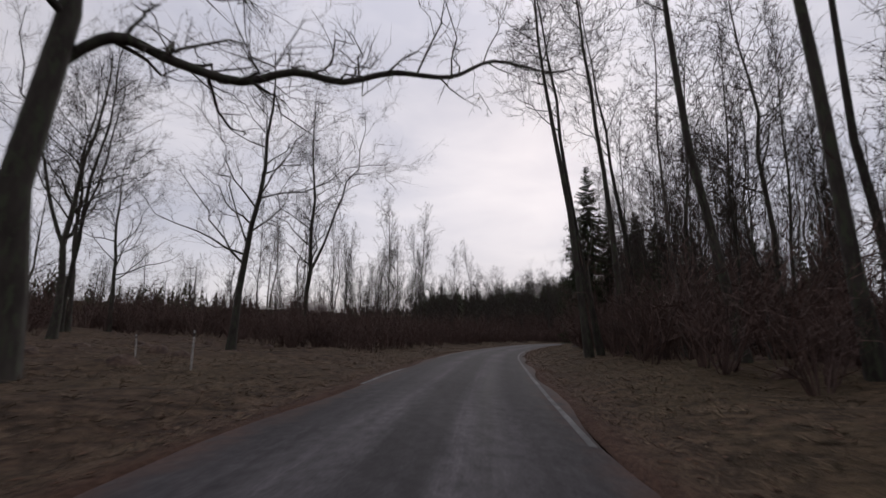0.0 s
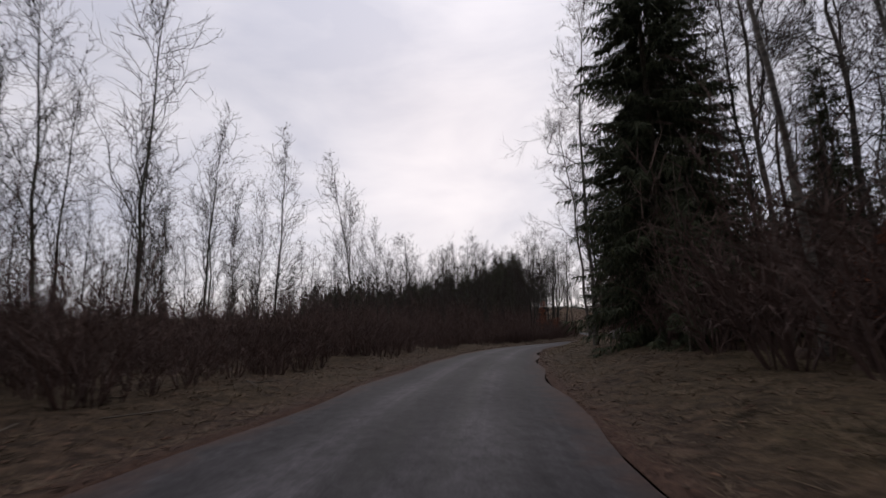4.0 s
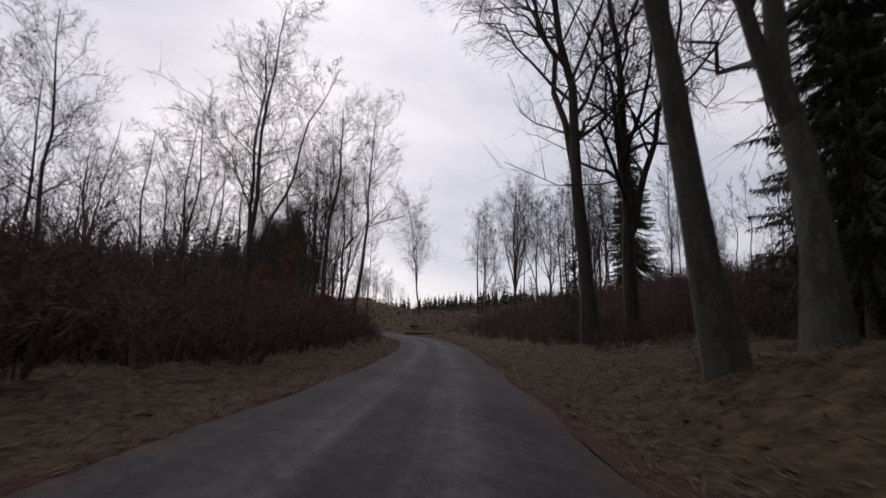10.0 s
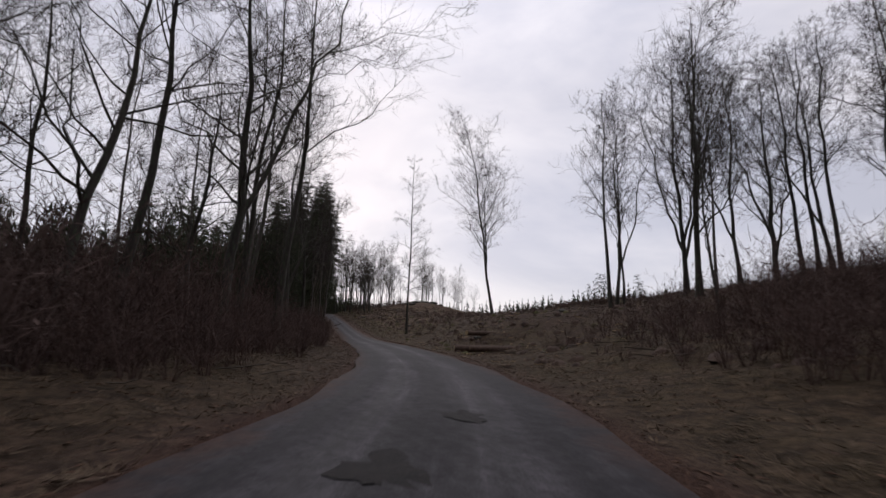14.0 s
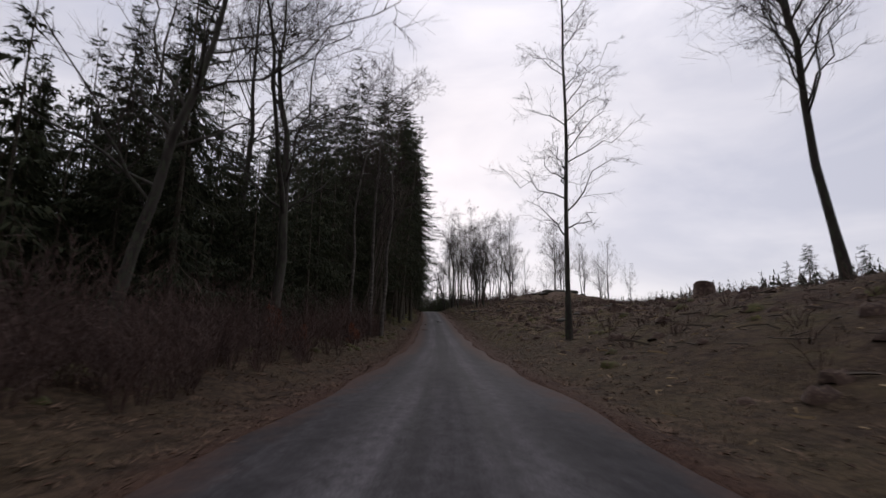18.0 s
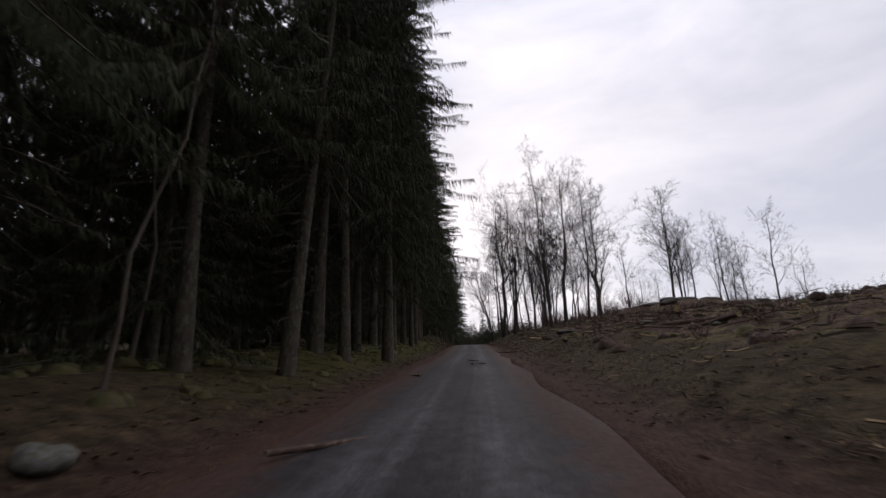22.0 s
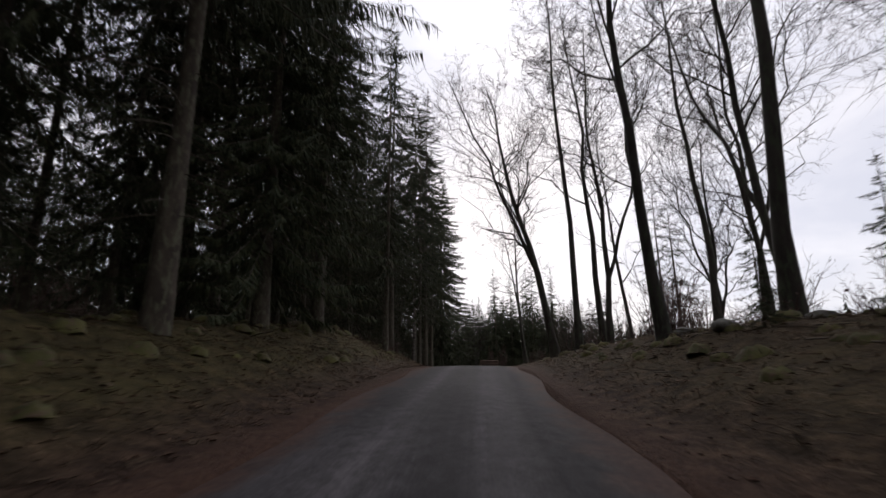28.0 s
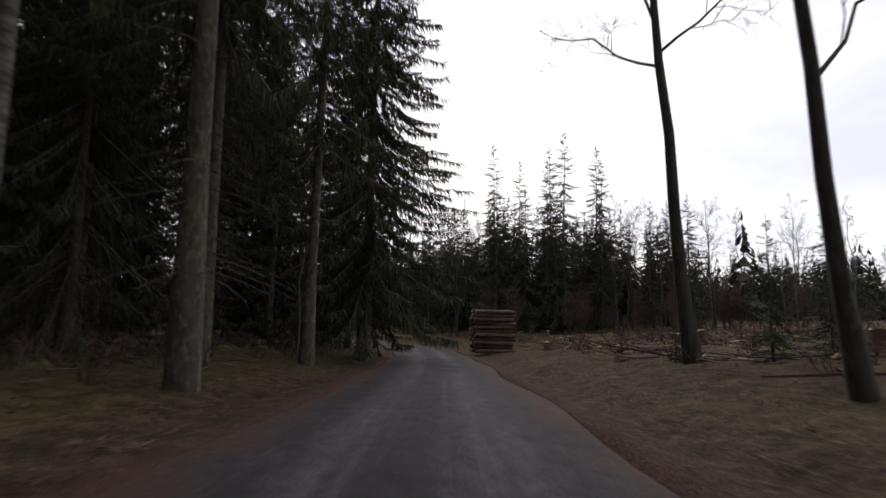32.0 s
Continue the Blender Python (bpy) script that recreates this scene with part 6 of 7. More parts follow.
def parked_car(x, y, turn, pitch):
    """An old four-door saloon with a boot spoiler; its front points along +x before turning."""
    car = empty_thing("car", "old gold saloon car with black rear spoiler on a grass bank", "car", "")
    secs = []
    for px, w, z0, z1 in [(-2.30, 0.76, 0.44, 0.80), (-2.25, 0.82, 0.36, 0.92), (-1.9, 0.85, 0.28, 0.955), (-1.2, 0.865, 0.24, 0.96), (-0.2, 0.87, 0.23, 0.95), (0.8, 0.87, 0.23, 0.93),
                          (1.2, 0.86, 0.24, 0.90), (1.9, 0.84, 0.27, 0.83), (2.2, 0.80, 0.34, 0.76), (2.28, 0.72, 0.42, 0.68)]:
        zm = (z0 + z1) / 2 + 0.08
        secs.append([(px, -w * 0.86, z0), (px, -w * 0.98, z0 + 0.10), (px, -w, zm), (px, -w * 0.97, z1 - 0.05), (px, -w * 0.88, z1), (px, w * 0.88, z1), (px, w * 0.97, z1 - 0.05),
                     (px, w, zm), (px, w * 0.98, z0 + 0.10), (px, w * 0.86, z0)])
    part("body", loft(secs), M_PAINT, car, smooth=False)
    base = [(-1.62, 0.76), (0.98, 0.76)]
    top = [(-0.92, 0.60), (0.22, 0.60)]
    zb, zt = 0.94, 1.39
    ring0 = [(base[0][0], -base[0][1], zb), (base[1][0], -base[1][1], zb), (base[1][0], base[1][1], zb), (base[0][0], base[0][1], zb)]
    ring1 = [(top[0][0], -top[0][1], zt - 0.02), (top[1][0], -top[1][1], zt - 0.02), (top[1][0], top[1][1], zt - 0.02), (top[0][0], top[0][1], zt - 0.02)]
    ring2 = [(p[0] * 0.86 - 0.04, p[1] * 0.86, zt + 0.025) for p in ring1]
    cabin = loft([ring0, ring1, ring2])
    bmesh.ops.bevel(cabin, geom=list(cabin.edges), offset=0.025, segments=2, affect="EDGES")
    part("cabin", cabin, M_PAINT, car)

    def mix(a, b, u):
        return tuple(p + (q - p) * u for p, q in zip(a, b))

    def facet(a, b, c, d, u0, u1, v0, v1):
        lo0, lo1, hi0, hi1 = mix(a, b, u0), mix(a, b, u1), mix(d, c, u0), mix(d, c, u1)
        return [mix(lo0, hi0, v0), mix(lo1, hi1, v0), mix(lo1, hi1, v1), mix(lo0, hi0, v1)]

    a0, a1, a2, a3 = ring0
    b0, b1, b2, b3 = ring1
    for u0, u1 in ((0.14, 0.47), (0.51, 0.90)):
        part("side_window", quad_pane(facet(a0, a1, b1, b0, u0, u1, 0.10, 0.90), 0.006), M_PANE, car)
        part("side_window", quad_pane(facet(a2, a3, b3, b2, 1 - u1, 1 - u0, 0.10, 0.90), 0.006), M_PANE, car)
    part("windscreen", quad_pane(facet(a1, a2, b2, b1, 0.07, 0.93, 0.10, 0.92), 0.006), M_PANE, car)
    part("rear_window", quad_pane(facet(a3, a0, b0, b3, 0.07, 0.93, 0.12, 0.92), 0.006), M_PANE, car)
    for wx in (-1.28, 1.36):
        for s in (-1, 1):
            w = part("wheel", wheel_ring(wx, s * 0.76, 0.30, 0.30, 0.19, 0.19), M_RUBBER, car, "worn black tyre")
            part("rim", disc(wx, s * 0.765, 0.30, 0.195, 0.15), M_RIM, w, "dull metal rim")
            part("wheel_arch", wheel_ring(wx, s * 0.80, 0.33, 0.385, 0.15, 0.31, 20), M_BLACK, car)
    part("rear_bumper", box(-2.40, -2.22, -0.84, 0.84, 0.40, 0.58, 0.03), M_BLACK, car)
    part("front_bumper", box(2.16, 2.38, -0.82, 0.82, 0.36, 0.55, 0.03), M_BLACK, car)
    part("spoiler", box(-2.32, -2.08, -0.78, 0.78, 1.02, 1.055, 0.012), M_BLACK, car, "black boot spoiler")
    for s in (-1, 1):
        part("spoiler_foot", box(-2.24, -2.12, s * 0.66 - 0.04, s * 0.66 + 0.04, 0.94, 1.03, 0.005), M_BLACK, car)
        part("tail_light", box(-2.315, -2.24, *sorted((s * 0.34, s * 0.78)), 0.66, 0.80, 0.01), M_RED, car, "red tail light")
        part("headlight", box(2.20, 2.285, *sorted((s * 0.42, s * 0.72)), 0.56, 0.68, 0.01), M_LAMP, car, "clear headlight")
        part("door_mirror", box(0.66, 0.80, *sorted((s * 0.86, s * 1.00)), 0.97, 1.08, 0.02), M_BLACK, car)
        part("sill_strip", box(-0.95, 1.02, *sorted((s * 0.862, s * 0.880)), 0.50, 0.55, 0.004), M_BLACK, car)
        for dx in (-0.62, 0.32):
            part("door_handle", box(dx, dx + 0.16, *sorted((s * 0.865, s * 0.885)), 0.79, 0.82, 0.004), M_BLACK, car)
        for dx in (-0.80, 0.08, 0.95):
            part("door_gap", box(dx, dx + 0.012, *sorted((s * 0.860, s * 0.8725)), 0.34, 0.90, 0.0), M_BLACK, car)
    plate = part("number_plate", box(-2.312, -2.29, -0.26, 0.26, 0.66, 0.77, 0.003), M_PLATE, car)
    part("plate_bar", box(-2.318, -2.311, -0.21, 0.21, 0.70, 0.73, 0.0), M_BLACK, plate)
    car.matrix_basis = Matrix.Translation((x, y, spot(x, y) + 0.02)) @ Matrix.Rotation(radians(turn), 4, "Z") @ Matrix.Rotation(radians(pitch), 4, "Y") @ Matrix.Diagonal((1.02, 1.02, 1.08, 1))


parked_car(37.6, 112.3, 6, -2.5)


def wheelie_bin(x, y, turn):
    thing = empty_thing("wheelie_bin", "dark green two-wheeled refuse bin with a white sticker", "refuse bin", "")
    part("body", box(-0.29, 0.29, -0.30, 0.30, 0.08, 0.96, 0.03, 1.0), M_BIN, thing)
    for v in thing.children[0].data.vertices:
        k = 0.78 + 0.22 * (v.co.z / 0.96)
        v.co.x, v.co.y = v.co.x * k, v.co.y * k
    lid = part("lid", box(-0.31, 0.31, -0.33, 0.34, 0.965, 1.03, 0.025), M_BIN, thing)
    for v in lid.data.vertices:
        v.co.z += 0.05 * (0.34 - v.co.y) / 0.67
    part("handle", box(-0.24, 0.24, 0.34, 0.40, 0.93, 0.97, 0.012), M_BIN, thing)
    part("axle", box(-0.30, 0.30, 0.25, 0.275, 0.09, 0.115, 0.0), M_BLACK, thing)
    for s in (-1, 1):
        wheel = part("wheel", wheel_ring(0, 0, 0, 0.10, 0.05, 0.04, 18), M_RUBBER, thing)
        for v in wheel.data.vertices:
            v.co = Vector((s * 0.29 + v.co.y, 0.262 + v.co.x, 0.10 + v.co.z))
    part("sticker", box(-0.05, 0.05, -0.300, -0.292, 0.77, 0.88, 0.0), M_PLATE, thing, "white paper sticker")
    part("sticker_bar", box(-0.03, 0.03, -0.304, -0.299, 0.81, 0.84, 0.0), M_BLACK, thing)
    thing.matrix_basis = Matrix.Translation((x, y, spot(x, y))) @ Matrix.Rotation(radians(turn), 4, "Z")


wheelie_bin(31.5, 108.5, -60)


def cabinet(x, y, turn):
    thing = empty_thing("utility_cabinet", "pale grey weathered metal service cabinet beside the drive", "utility cabinet", "")
    part("body", box(-0.22, 0.22, -0.17, 0.17, 0.06, 1.24, 0.012), M_GREY, thing)
    part("cap", box(-0.25, 0.25, -0.20, 0.20, 1.245, 1.30, 0.015), M_GREY, thing)
    door = part("door", box(-0.19, 0.19, -0.186, -0.172, 0.16, 1.16, 0.004), M_GREY, thing)
    part("lock", box(0.12, 0.15, -0.196, -0.186, 0.64, 0.70, 0.003), M_BLACK, door)
    part("plinth", box(-0.20, 0.20, -0.15, 0.15, -0.15, 0.06, 0.0), M_STONE, thing)
    thing.matrix_basis = Matrix.Translation((x, y, spot(x, y))) @ Matrix.Rotation(radians(turn), 4, "Z") @ Matrix.Rotation(radians(-3), 4, "Y") @ Matrix.Diagonal((0.66, 0.7, 0.95, 1))


cabinet(36.0, 107.5, -48)


def stone_mesh(seed, rough=0.22):
    rng = random.Random(seed)
    bm = bmesh.new()
    bmesh.ops.create_icosphere(bm, subdivisions=3, radius=1.0)
    off = Vector((rng.random() * 50, rng.random() * 50, rng.random() * 50))
    for v in bm.verts:
        n = noise.noise(v.co * 1.1 + off) * rough * 1.6 + noise.noise(v.co * 3.1 + off) * rough * 0.5
        v.co = v.co * (1 + n)
        v.co.z *= 0.72
    me = bpy.data.meshes.new("stone")
    bm.to_mesh(me)
    bm.free()
    me.polygons.foreach_set("use_smooth", [True] * len(me.polygons))
    me.materials.append(M_STONE)
    return me


STONES = [stone_mesh(k) for k in range(4)]


def stone(x, y, s, flatness=1.0, k=0, label="rounded grey lichened boulder half sunk in grass"):
    ob = tagged(new("boulder", STONES[k % 4]), label, "boulder", "boulders")
    ob.matrix_basis = Matrix.Translation((x, y, spot(x, y) + s * 0.12)) @ Matrix.Rotation(k * 1.7, 4, "Z") @ Matrix.Diagonal((s * 1.2, s, s * flatness, 1))


for k, (x, y, s) in enumerate([(12.9, 49.8, 0.6), (14.6, 51.5, 0.5), (10.2, 46.5, 0.35), (-5.6, 48.0, 0.35), (-3.8, 55.0, 0.30), (18.4, 74.5, 0.7), (20.5, 77.0, 0.45), (40.5, 105.0, 0.5),
                               (41.6, 106.0, 0.42), (43.0, 105.6, 0.55), (65.4, 268.2, 0.34), (64.6, 271.6, 0.22), (64.0, 246.5, 0.24)]):
    stone(x, y, s, 1.0, k)
for k in range(34):
    g = random.Random(900 + k)
    x, y = beside(g.uniform(170, 296), g.uniform(7, 34))
    stone(x, y, g.uniform(0.15, 0.38), 0.8, k, "grey boulder among felling slash on cleared ground")
for k, (x, y, s) in enumerate([(104.0, 311.0, 1.3), (107.5, 311.5, 1.6), (101.0, 309.5, 1.2), (110.5, 312.5, 1.0), (97.0, 307.5, 0.8)]):
    stone(x, y, s, 0.55, k, "broad mossy rock on top of the knoll")
for k, (x, y, q) in enumerate([(76.4, 273.9, 0.55), (97.7, 303.2, 1.0), (79.2, 268.2, 0.4)]):
    stone(x, y, q, 0.5, k, "broad boulder with a yellow-green cap of moss on the bank")
for k in range(9):
    g = random.Random(980 + k)
    x, y = beside(g.uniform(268, 298), g.uniform(8, 24))
    stone(x, y, g.uniform(0.25, 0.6), 0.6, k, "flat grey rock showing through the bank below the knoll")
for k in range(14):
    g = random.Random(950 + k)
    x, y = beside(g.uniform(300, 340), g.uniform(5, 12))
    stone(x, y, g.uniform(0.15, 0.35), 0.8, k, "mossy boulder on the bank at the crest")


def stump(seed):
    rng = random.Random(seed)
    r, h, n = 0.20 + 0.10 * rng.random(), 0.34 + 0.18 * rng.random(), 14
    rings = []
    for z, q in ((-0.15, 1.55), (0.04, 1.35), (0.14, 1.08), (h * 0.7, 1.0), (h, 0.98)):
        rings.append([(math.cos(2 * math.pi * k / n) * r * q * (1 + 0.10 * math.sin(k * 2.4 + seed) * (1.6 - z)), math.sin(2 * math.pi * k / n) * r * q * (1 + 0.10 * math.sin(k * 2.4 + seed) * (1.6 - z)),
                       z + 0.03 * math.sin(k * 0.9) * (z == h)) for k in range(n)])
    thing = empty_thing("tree_stump", "low sawn tree stump with weathered cut face on cleared ground", "tree stump", "tree stumps")
    part("bark", loft(rings, False), M_LOG, thing, smooth=True)
    bm = bmesh.new()
    bm.faces.new([bm.verts.new((p[0], p[1], p[2] - 0.004)) for p in rings[-1]])
    part("cut_face", bm, M_CUT, thing, "pale sawn wood")
    return Kind(thing)


STUMPS = [stump(1), stump(2), stump(3)]
for k in range(46):
    g = random.Random(500 + k)
    x, y = beside(g.uniform(168, 292), g.uniform(7, 42))
    STUMPS[k % 3].put(x, y, g.random() * 360, g.uniform(0.7, 1.3), 0, 0, 0.03)
for k in range(18):
    g = random.Random(600 + k)
    x, y = beside(g.uniform(346, 398), g.uniform(5.5, 24))
    STUMPS[k % 3].put(x, y, g.random() * 360, g.uniform(0.8, 1.5), 0, 0, 0.03)
STUMPS[0].put(75.4, 242.4, 0, 1.4, 0, 0, 0.03)
STUMPS[1].put(80.6, 221.6, 0, 1.5, 0, 0, 0.03)


def log_mesh(seed, length, r):
    rng = random.Random(seed)
    n, rings = 12, []
    for k in range(6):
        x = -length / 2 + length * k / 5
        rings.append([(x, math.cos(2 * math.pi * j / n) * r * (1 + 0.05 * rng.random()), math.sin(2 * math.pi * j / n) * r * (1 + 0.05 * rng.random())) for j in range(n)])
    return rings


def log_kind(seed, length, r, label, group, skin=M_LOG):
    rings = log_mesh(seed, length, r)
    thing = empty_thing("log", label, "log", group)
    part("bark", loft(rings, False), skin, thing, smooth=True)
    for s, ring in ((1, rings[-1]), (-1, rings[0])):
        bm = bmesh.new()
        bm.faces.new([bm.verts.new((p[0] - 0.004 * s, p[1], p[2])) for p in ring][::s])
        part("cut_end", bm, M_CUT, thing, "pale sawn end")
    return thing


def lay(proto, state, x, y, z, turn, tilt=0.0, size=1.0):
    m = Matrix.Translation((x, y, z)) @ Matrix.Rotation(radians(turn), 4, "Z") @ Matrix.Rotation(radians(tilt), 4, "Y") @ Matrix.Diagonal((1, size, size, 1))
    if state:
        return copy_thing(proto, m)
    proto.matrix_basis = m
    state.append(1)
    return proto


# stacked pulpwood on the right of the road, seen from its side
PULP = [log_kind(k, 2.3, 0.115 + 0.012 * k, "barked pulpwood log in a roadside stack", "stacked logs") for k in range(3)]
for k, (proto, state) in enumerate((p, []) for p in PULP):
    for row in range(11):
        for col in range(5):
            if (row * 5 + col) % 3 == k:
                g = random.Random(row * 17 + col)
                lay(proto, state, 81.2 + g.uniform(-0.16, 0.16), 385.4 + 0.26 * col + 0.13 * (row % 2), spot(81.4, 386) + 0.14 + 0.222 * row, 4 + g.uniform(-3, 3), g.uniform(-2.2, 2.2), g.uniform(0.85, 1.08))
BIG = log_kind(7, 4.6, 0.27, "thick felled log lying on cleared ground", "felled logs")
big_state = []
for x, y, turn, size, lift in [(68.5, 187.5, -16, 0.95, 0.24), (69.4, 186.5, -20, 0.8, 0.2), (71.5, 193.5, 18, 0.8, 0.2), (81.5, 268.8, 60, 0.7, 0.2), (92.8, 287.0, 20, 0.6, 0.2), (78.0, 262.0, 120, 0.45, 0.12),
                               (75.0, 269.0, 75, 0.35, 0.10), (86.5, 376.0, 10, 0.5, 0.14), (84.5, 372.5, 30, 0.45, 0.14), (95.0, 371.0, 15, 0.6, 0.2), (77.3, 258.5, 80, 0.3, 0.10)]:
    lay(BIG, big_state, x, y, spot(x, y) + lift * size, turn, 0, size)


PALE = log_kind(8, 1.3, 0.055, "pale barkless length of branch on the felled bank", "branches", M_CUT)
pale_state = []
for x, y, turn, tilt in [(75.6, 278.9, 12, 3), (77.4, 279.6, -20, -6), (78.9, 284.5, 40, 4), (80.2, 262.5, 15, 2), (77.6, 251.0, 70, 0), (83.0, 270.0, -35, 5), (86.0, 380.5, 10, 2), (93.2, 381.5, 20, -4), (91.5, 379.0, -15, 3)]:
    lay(PALE, pale_state, x, y, spot(x, y) + 0.07, turn, tilt)
DARK = log_kind(10, 1.5, 0.035, "dark fallen branch across the roadside litter", "branches")
dark_state = []
for x, y, turn in [(73.1, 275.2, -38), (72.9, 276.4, 20), (71.6, 240.2, 60), (75.4, 303.0, 30), (66.4, 247.5, 50), (67.0, 258.0, 110)]:
    lay(DARK, dark_state, x, y, spot(x, y) + 0.05, turn)


def brush_pile(x, y, r, h, n, seed, label):
    """A heap of cut branches with pale butts."""
    rng = np.random.default_rng(seed)
    a, q = rng.random(n) * 2 * np.pi, r * np.sqrt(rng.random(n))
    c = np.stack([x + np.cos(a) * q, y + np.sin(a) * q * 0.6, spot(x, y) + h * (1 - (q / r) ** 1.5) * rng.random(n)], 1)
    b = rng.normal(size=n) * 0.5
    way = np.stack([np.cos(b), np.sin(b), rng.normal(size=n) * 0.16], 1)
    L = rng.uniform(0.6, 1.6, n)[:, None]
    PL = np.stack([c - way * L, c + rng.normal(size=(n, 3)) * 0.05, c + way * L], 1)
    R = rng.uniform(0.015, 0.06, n)[:, None] * np.array([[1, 0.8, 0.5]])
    thing = empty_thing("brush_pile", label, "brush pile", "")
    ob = tagged(under("branchwork", fill("branchwork", *tubes(PL, R, 5), M_LOG), thing), kind="stuff")
    E = PL[:, 0]
    cut = np.stack([E - way * 0.02, E + way * 0.10], 1)
    tagged(under("cut_face", fill("cut_face", *tubes(cut, R[:, :2] * 1.03, 5), M_CUT), thing, "pale cut branch butts"), kind="stuff")


brush_pile(98.0, 372.0, 4.2, 1.7, 420, 1, "heap of cut branches with pale butts on cleared ground")
brush_pile(96.0, 214.0, 4.0, 1.1, 300, 2, "heap of red-brown cut branches on cleared ground")
brush_pile(90.0, 198.0, 3.0, 0.7, 200, 3, "low heap of felling slash on cleared ground")


def pole(x, y, h, lean):
    thing = empty_thing("marker_pole", "thin white roadside marker pole in rough grass", "marker pole", "marker poles")
    rings = [[(math.cos(j * math.pi / 4) * r, math.sin(j * math.pi / 4) * r, z) for j in range(8)] for z, r in ((-0.2, 0.017), (h * 0.98, 0.015), (h, 0.008))]
    part("shaft", loft(rings), M_WHITE, thing)
    rings = [[(math.cos(j * math.pi / 4) * 0.019, math.sin(j * math.pi / 4) * 0.019, z) for j in range(8)] for z in (h * 0.84, h * 0.92)]
    part("band", loft(rings), M_BLACK, thing, "dark band")
    thing.matrix_basis = Matrix.Translation((x, y, spot(x, y))) @ Matrix.Rotation(radians(lean), 4, "Y")


pole(-6.2, 11.8, 0.95, 0)
pole(-9.9, 15.2, 0.7, -4)


def limb_over_road():
    """The low limb of the old oak: a long wavy branch with its side branches and twigs."""
    rng = np.random.default_rng(77)
    z0 = spot(-8.6, 9.2)
    pts = spline([(-8.6, 9.2, z0 + 6.2), (-7.4, 9.5, z0 + 7.2), (-6.2, 9.9, z0 + 6.85), (-4.9, 10.3, z0 + 6.6), (-3.8, 10.6, z0 + 7.0), (-2.7, 10.9, z0 + 6.9), (-1.6, 11.2, z0 + 7.3), (-0.2, 11.6, z0 + 7.4), (0.9, 11.9, z0 + 8.0), (2.4, 12.3, z0 + 7.9), (3.4, 12.6, z0 + 8.3)], 0.35)
    PL = pts[None]
    R = (0.15 * (1 - 0.86 * np.linspace(0, 1, len(pts))))[None]
    L2, R2 = shoots(PL, R, rng, 24, 0.10, 1.0, 0.20, 62, 0.04, 6, 0.13, 0.42, 0.25, 0.010, 0.3)
    L3, R3 = shoots(L2, R2, rng, 7, 0.15, 1.0, 0.5, 48, 0.05, 4, 0.10, 0.55, 0.4, 0.007, 0.4)
    L4, R4 = shoots(L3, R3, rng, 5, 0.15, 1.0, 0.6, 45, 0.03, 2, 0.0, 0.6, 0.5, 0.005, 0.4)
    ob = new("low_limb", fill("low_limb", *tubes(PL, R, 7), M_BARK, True))
    br = tagged(new("low_branchwork", fill("low_branchwork", *tubes(L2, R2, 5), M_BARK, True)), kind="stuff")
    tw = tagged(new("low_twigwork", fill("low_twigwork", *joined([tubes(L3, R3, 3), spikes(L4, R4)]), M_TWIG)), kind="stuff")
    inv = LIMBED.root.matrix_basis.inverted()
    for o in (ob, br, tw):
        o.parent = LIMBED.root
        o.matrix_basis = inv


limb_over_road()


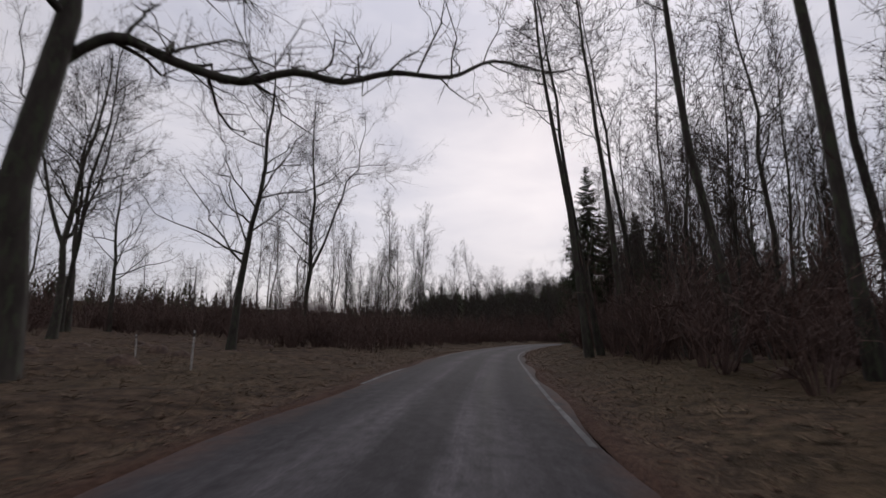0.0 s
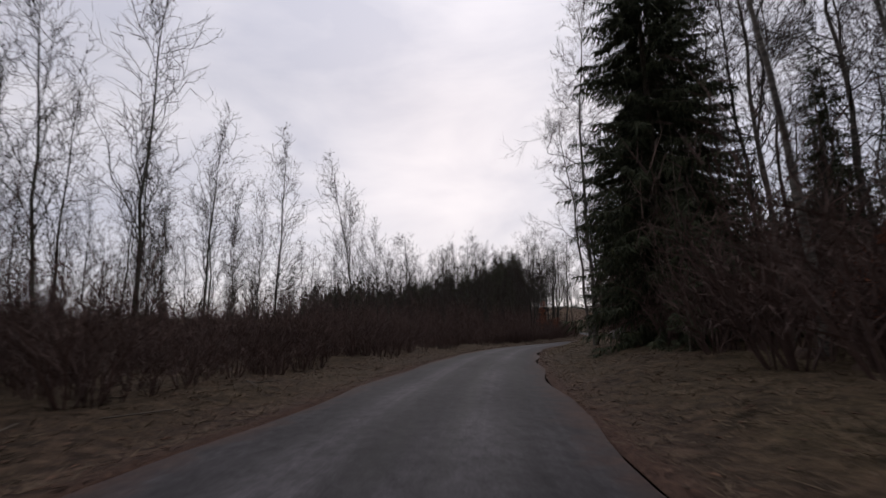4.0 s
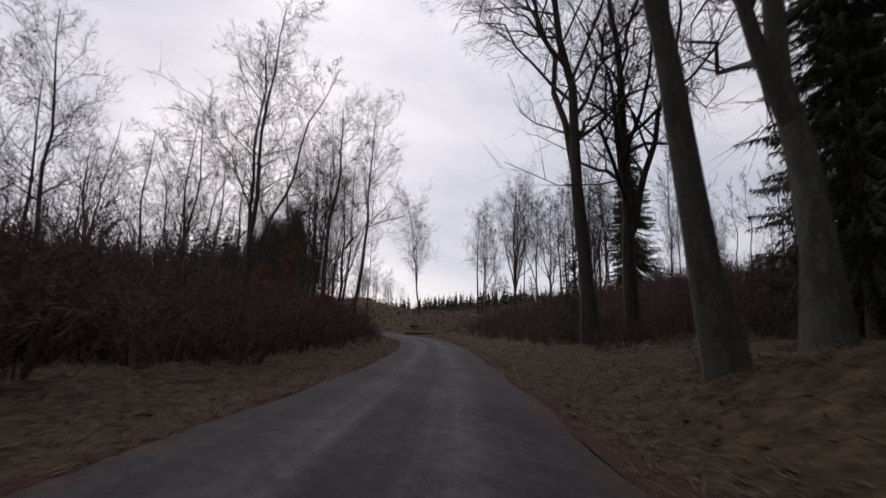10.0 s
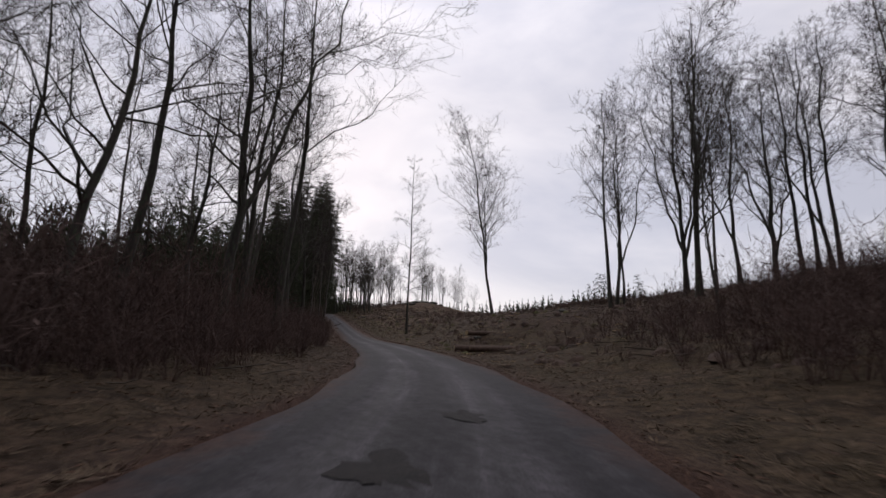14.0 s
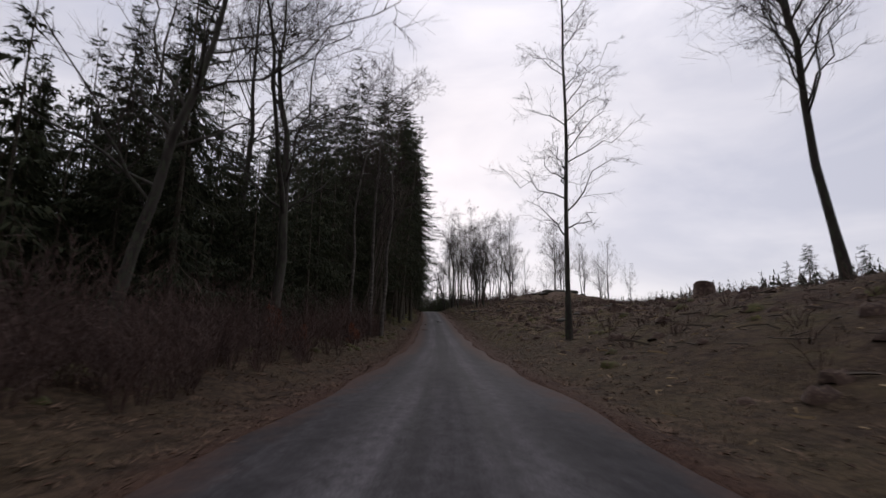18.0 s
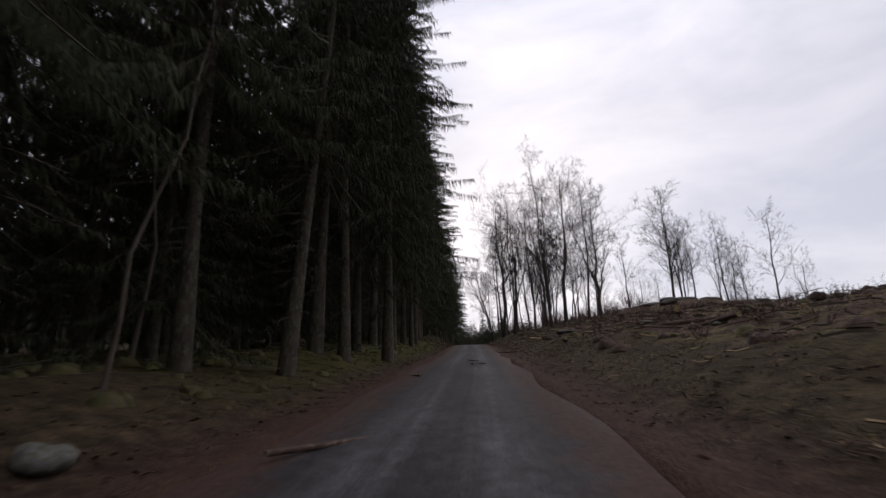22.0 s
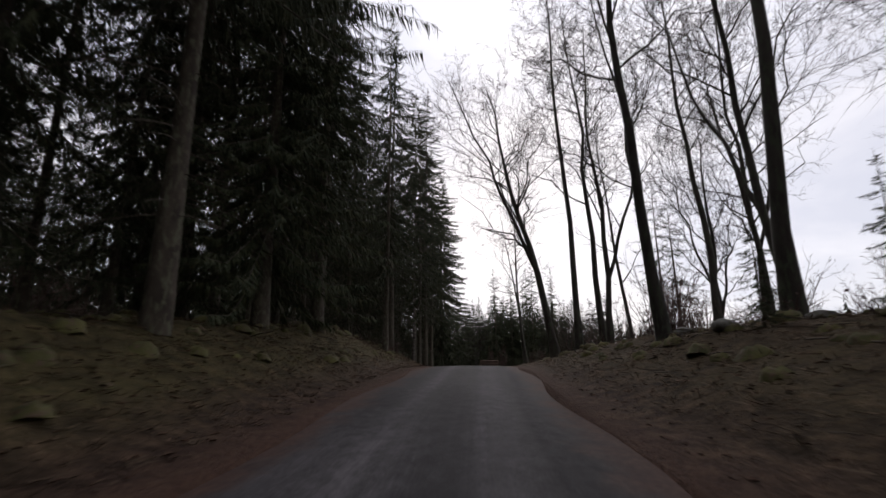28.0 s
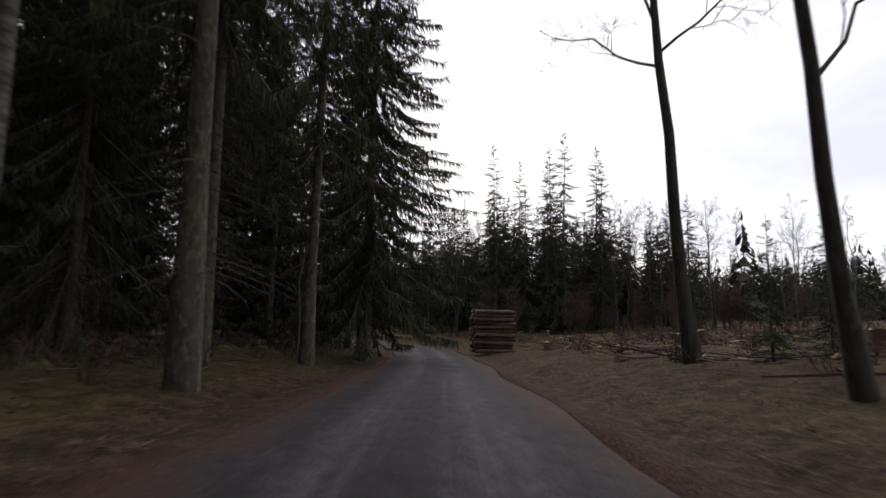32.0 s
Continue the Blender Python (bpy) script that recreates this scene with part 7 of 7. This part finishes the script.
# ---- road paint, patches and a puddle ----
def ribbon(name, y0, y1, d0, d1, mat, label, category, lift=0.004, wobble=0.0):
    m = np.flatnonzero((LINE[:, 1] >= y0) & (LINE[:, 1] <= y1))
    D = np.tile([d0, d1], (len(m), 1)) + wobble * np.sin(RUN[m] * 2.3)[:, None]
    XY = LINE[m, None, :2] + SIDE[m, None] * D[..., None]
    Z = road_height(np.repeat(m, 2), D.ravel(), XY.reshape(-1, 2)) + lift
    V = np.concatenate([XY.reshape(-1, 2), Z[:, None]], 1)
    i = np.arange(len(m) - 1) * 2
    tagged(new(name, fill(name, V, np.stack([i, i + 1, i + 3, i + 2], 1), mat, True)), label, category, kind="structure")


for y0, y1 in ((6, 46), (94, 101)):
    ribbon("edge_line_right", y0, y1, 2.04, 2.14, M_LINE, "worn white edge line on asphalt", "road marking", 0.006)
for y0, y1 in ((12, 19), (27, 42)):
    ribbon("edge_line_left", y0, y1, -2.34, -2.22, M_LINE, "worn white edge line on asphalt", "road marking", 0.006)


def blotch(name, x, y, rx, ry, mat, label, category, seed, z=None, kind="structure"):
    rng = np.random.default_rng(seed)
    n = 26
    a = np.arange(n) * 2 * np.pi / n
    q = 1 + 0.18 * np.sin(a * 3 + seed) + 0.12 * rng.normal(size=n)
    P = np.stack([x + np.cos(a) * rx * q, y + np.sin(a) * ry * q], 1)
    P = np.concatenate([[[x, y]], P])
    i, d = nearest(P[:, 0], P[:, 1])
    zz = np.full(len(P), z) if z is not None else road_height(i, d, P) + 0.007
    j = np.arange(n)
    tagged(new(name, fill(name, np.concatenate([P, zz[:, None]], 1), np.stack([0 * j, j + 1, (j + 1) % n + 1], 1), mat, True)), label, category, kind=kind)


for k, (yy, d, rx, ry) in enumerate([(100.3, -1.05, 0.26, 0.75), (102.6, -1.1, 0.24, 0.6), (104.6, -1.2, 0.18, 0.42), (106.0, -1.2, 0.2, 0.5), (107.6, -1.25, 0.16, 0.4), (156.5, -0.3, 0.4, 0.7), (159.5, 0.5, 0.3, 0.5), (263, 0.4, 0.35, 0.9), (266, 0.2, 0.3, 0.5)]):
    px, py = beside(yy, d)
    blotch("road_patch", px, py, rx, ry, M_PATCH, "dark patched pothole in the asphalt", "road patch", k)
for k, (yy, d) in enumerate([(379, 0.3), (377, 0.5), (374.5, 0.7), (372.5, 0.4)]):
    px, py = beside(yy, d)
    blotch("road_patch", px, py, 0.42, 0.16, M_PATCH, "dark patched crack in the asphalt", "road patch", 20 + k)
px, py = 61.55, 170.5
blotch("puddle", px, py, 0.36, 0.62, M_WATER, "small bright puddle reflecting the sky", "puddle", 3, spot(px, py) + 0.05, "structure")
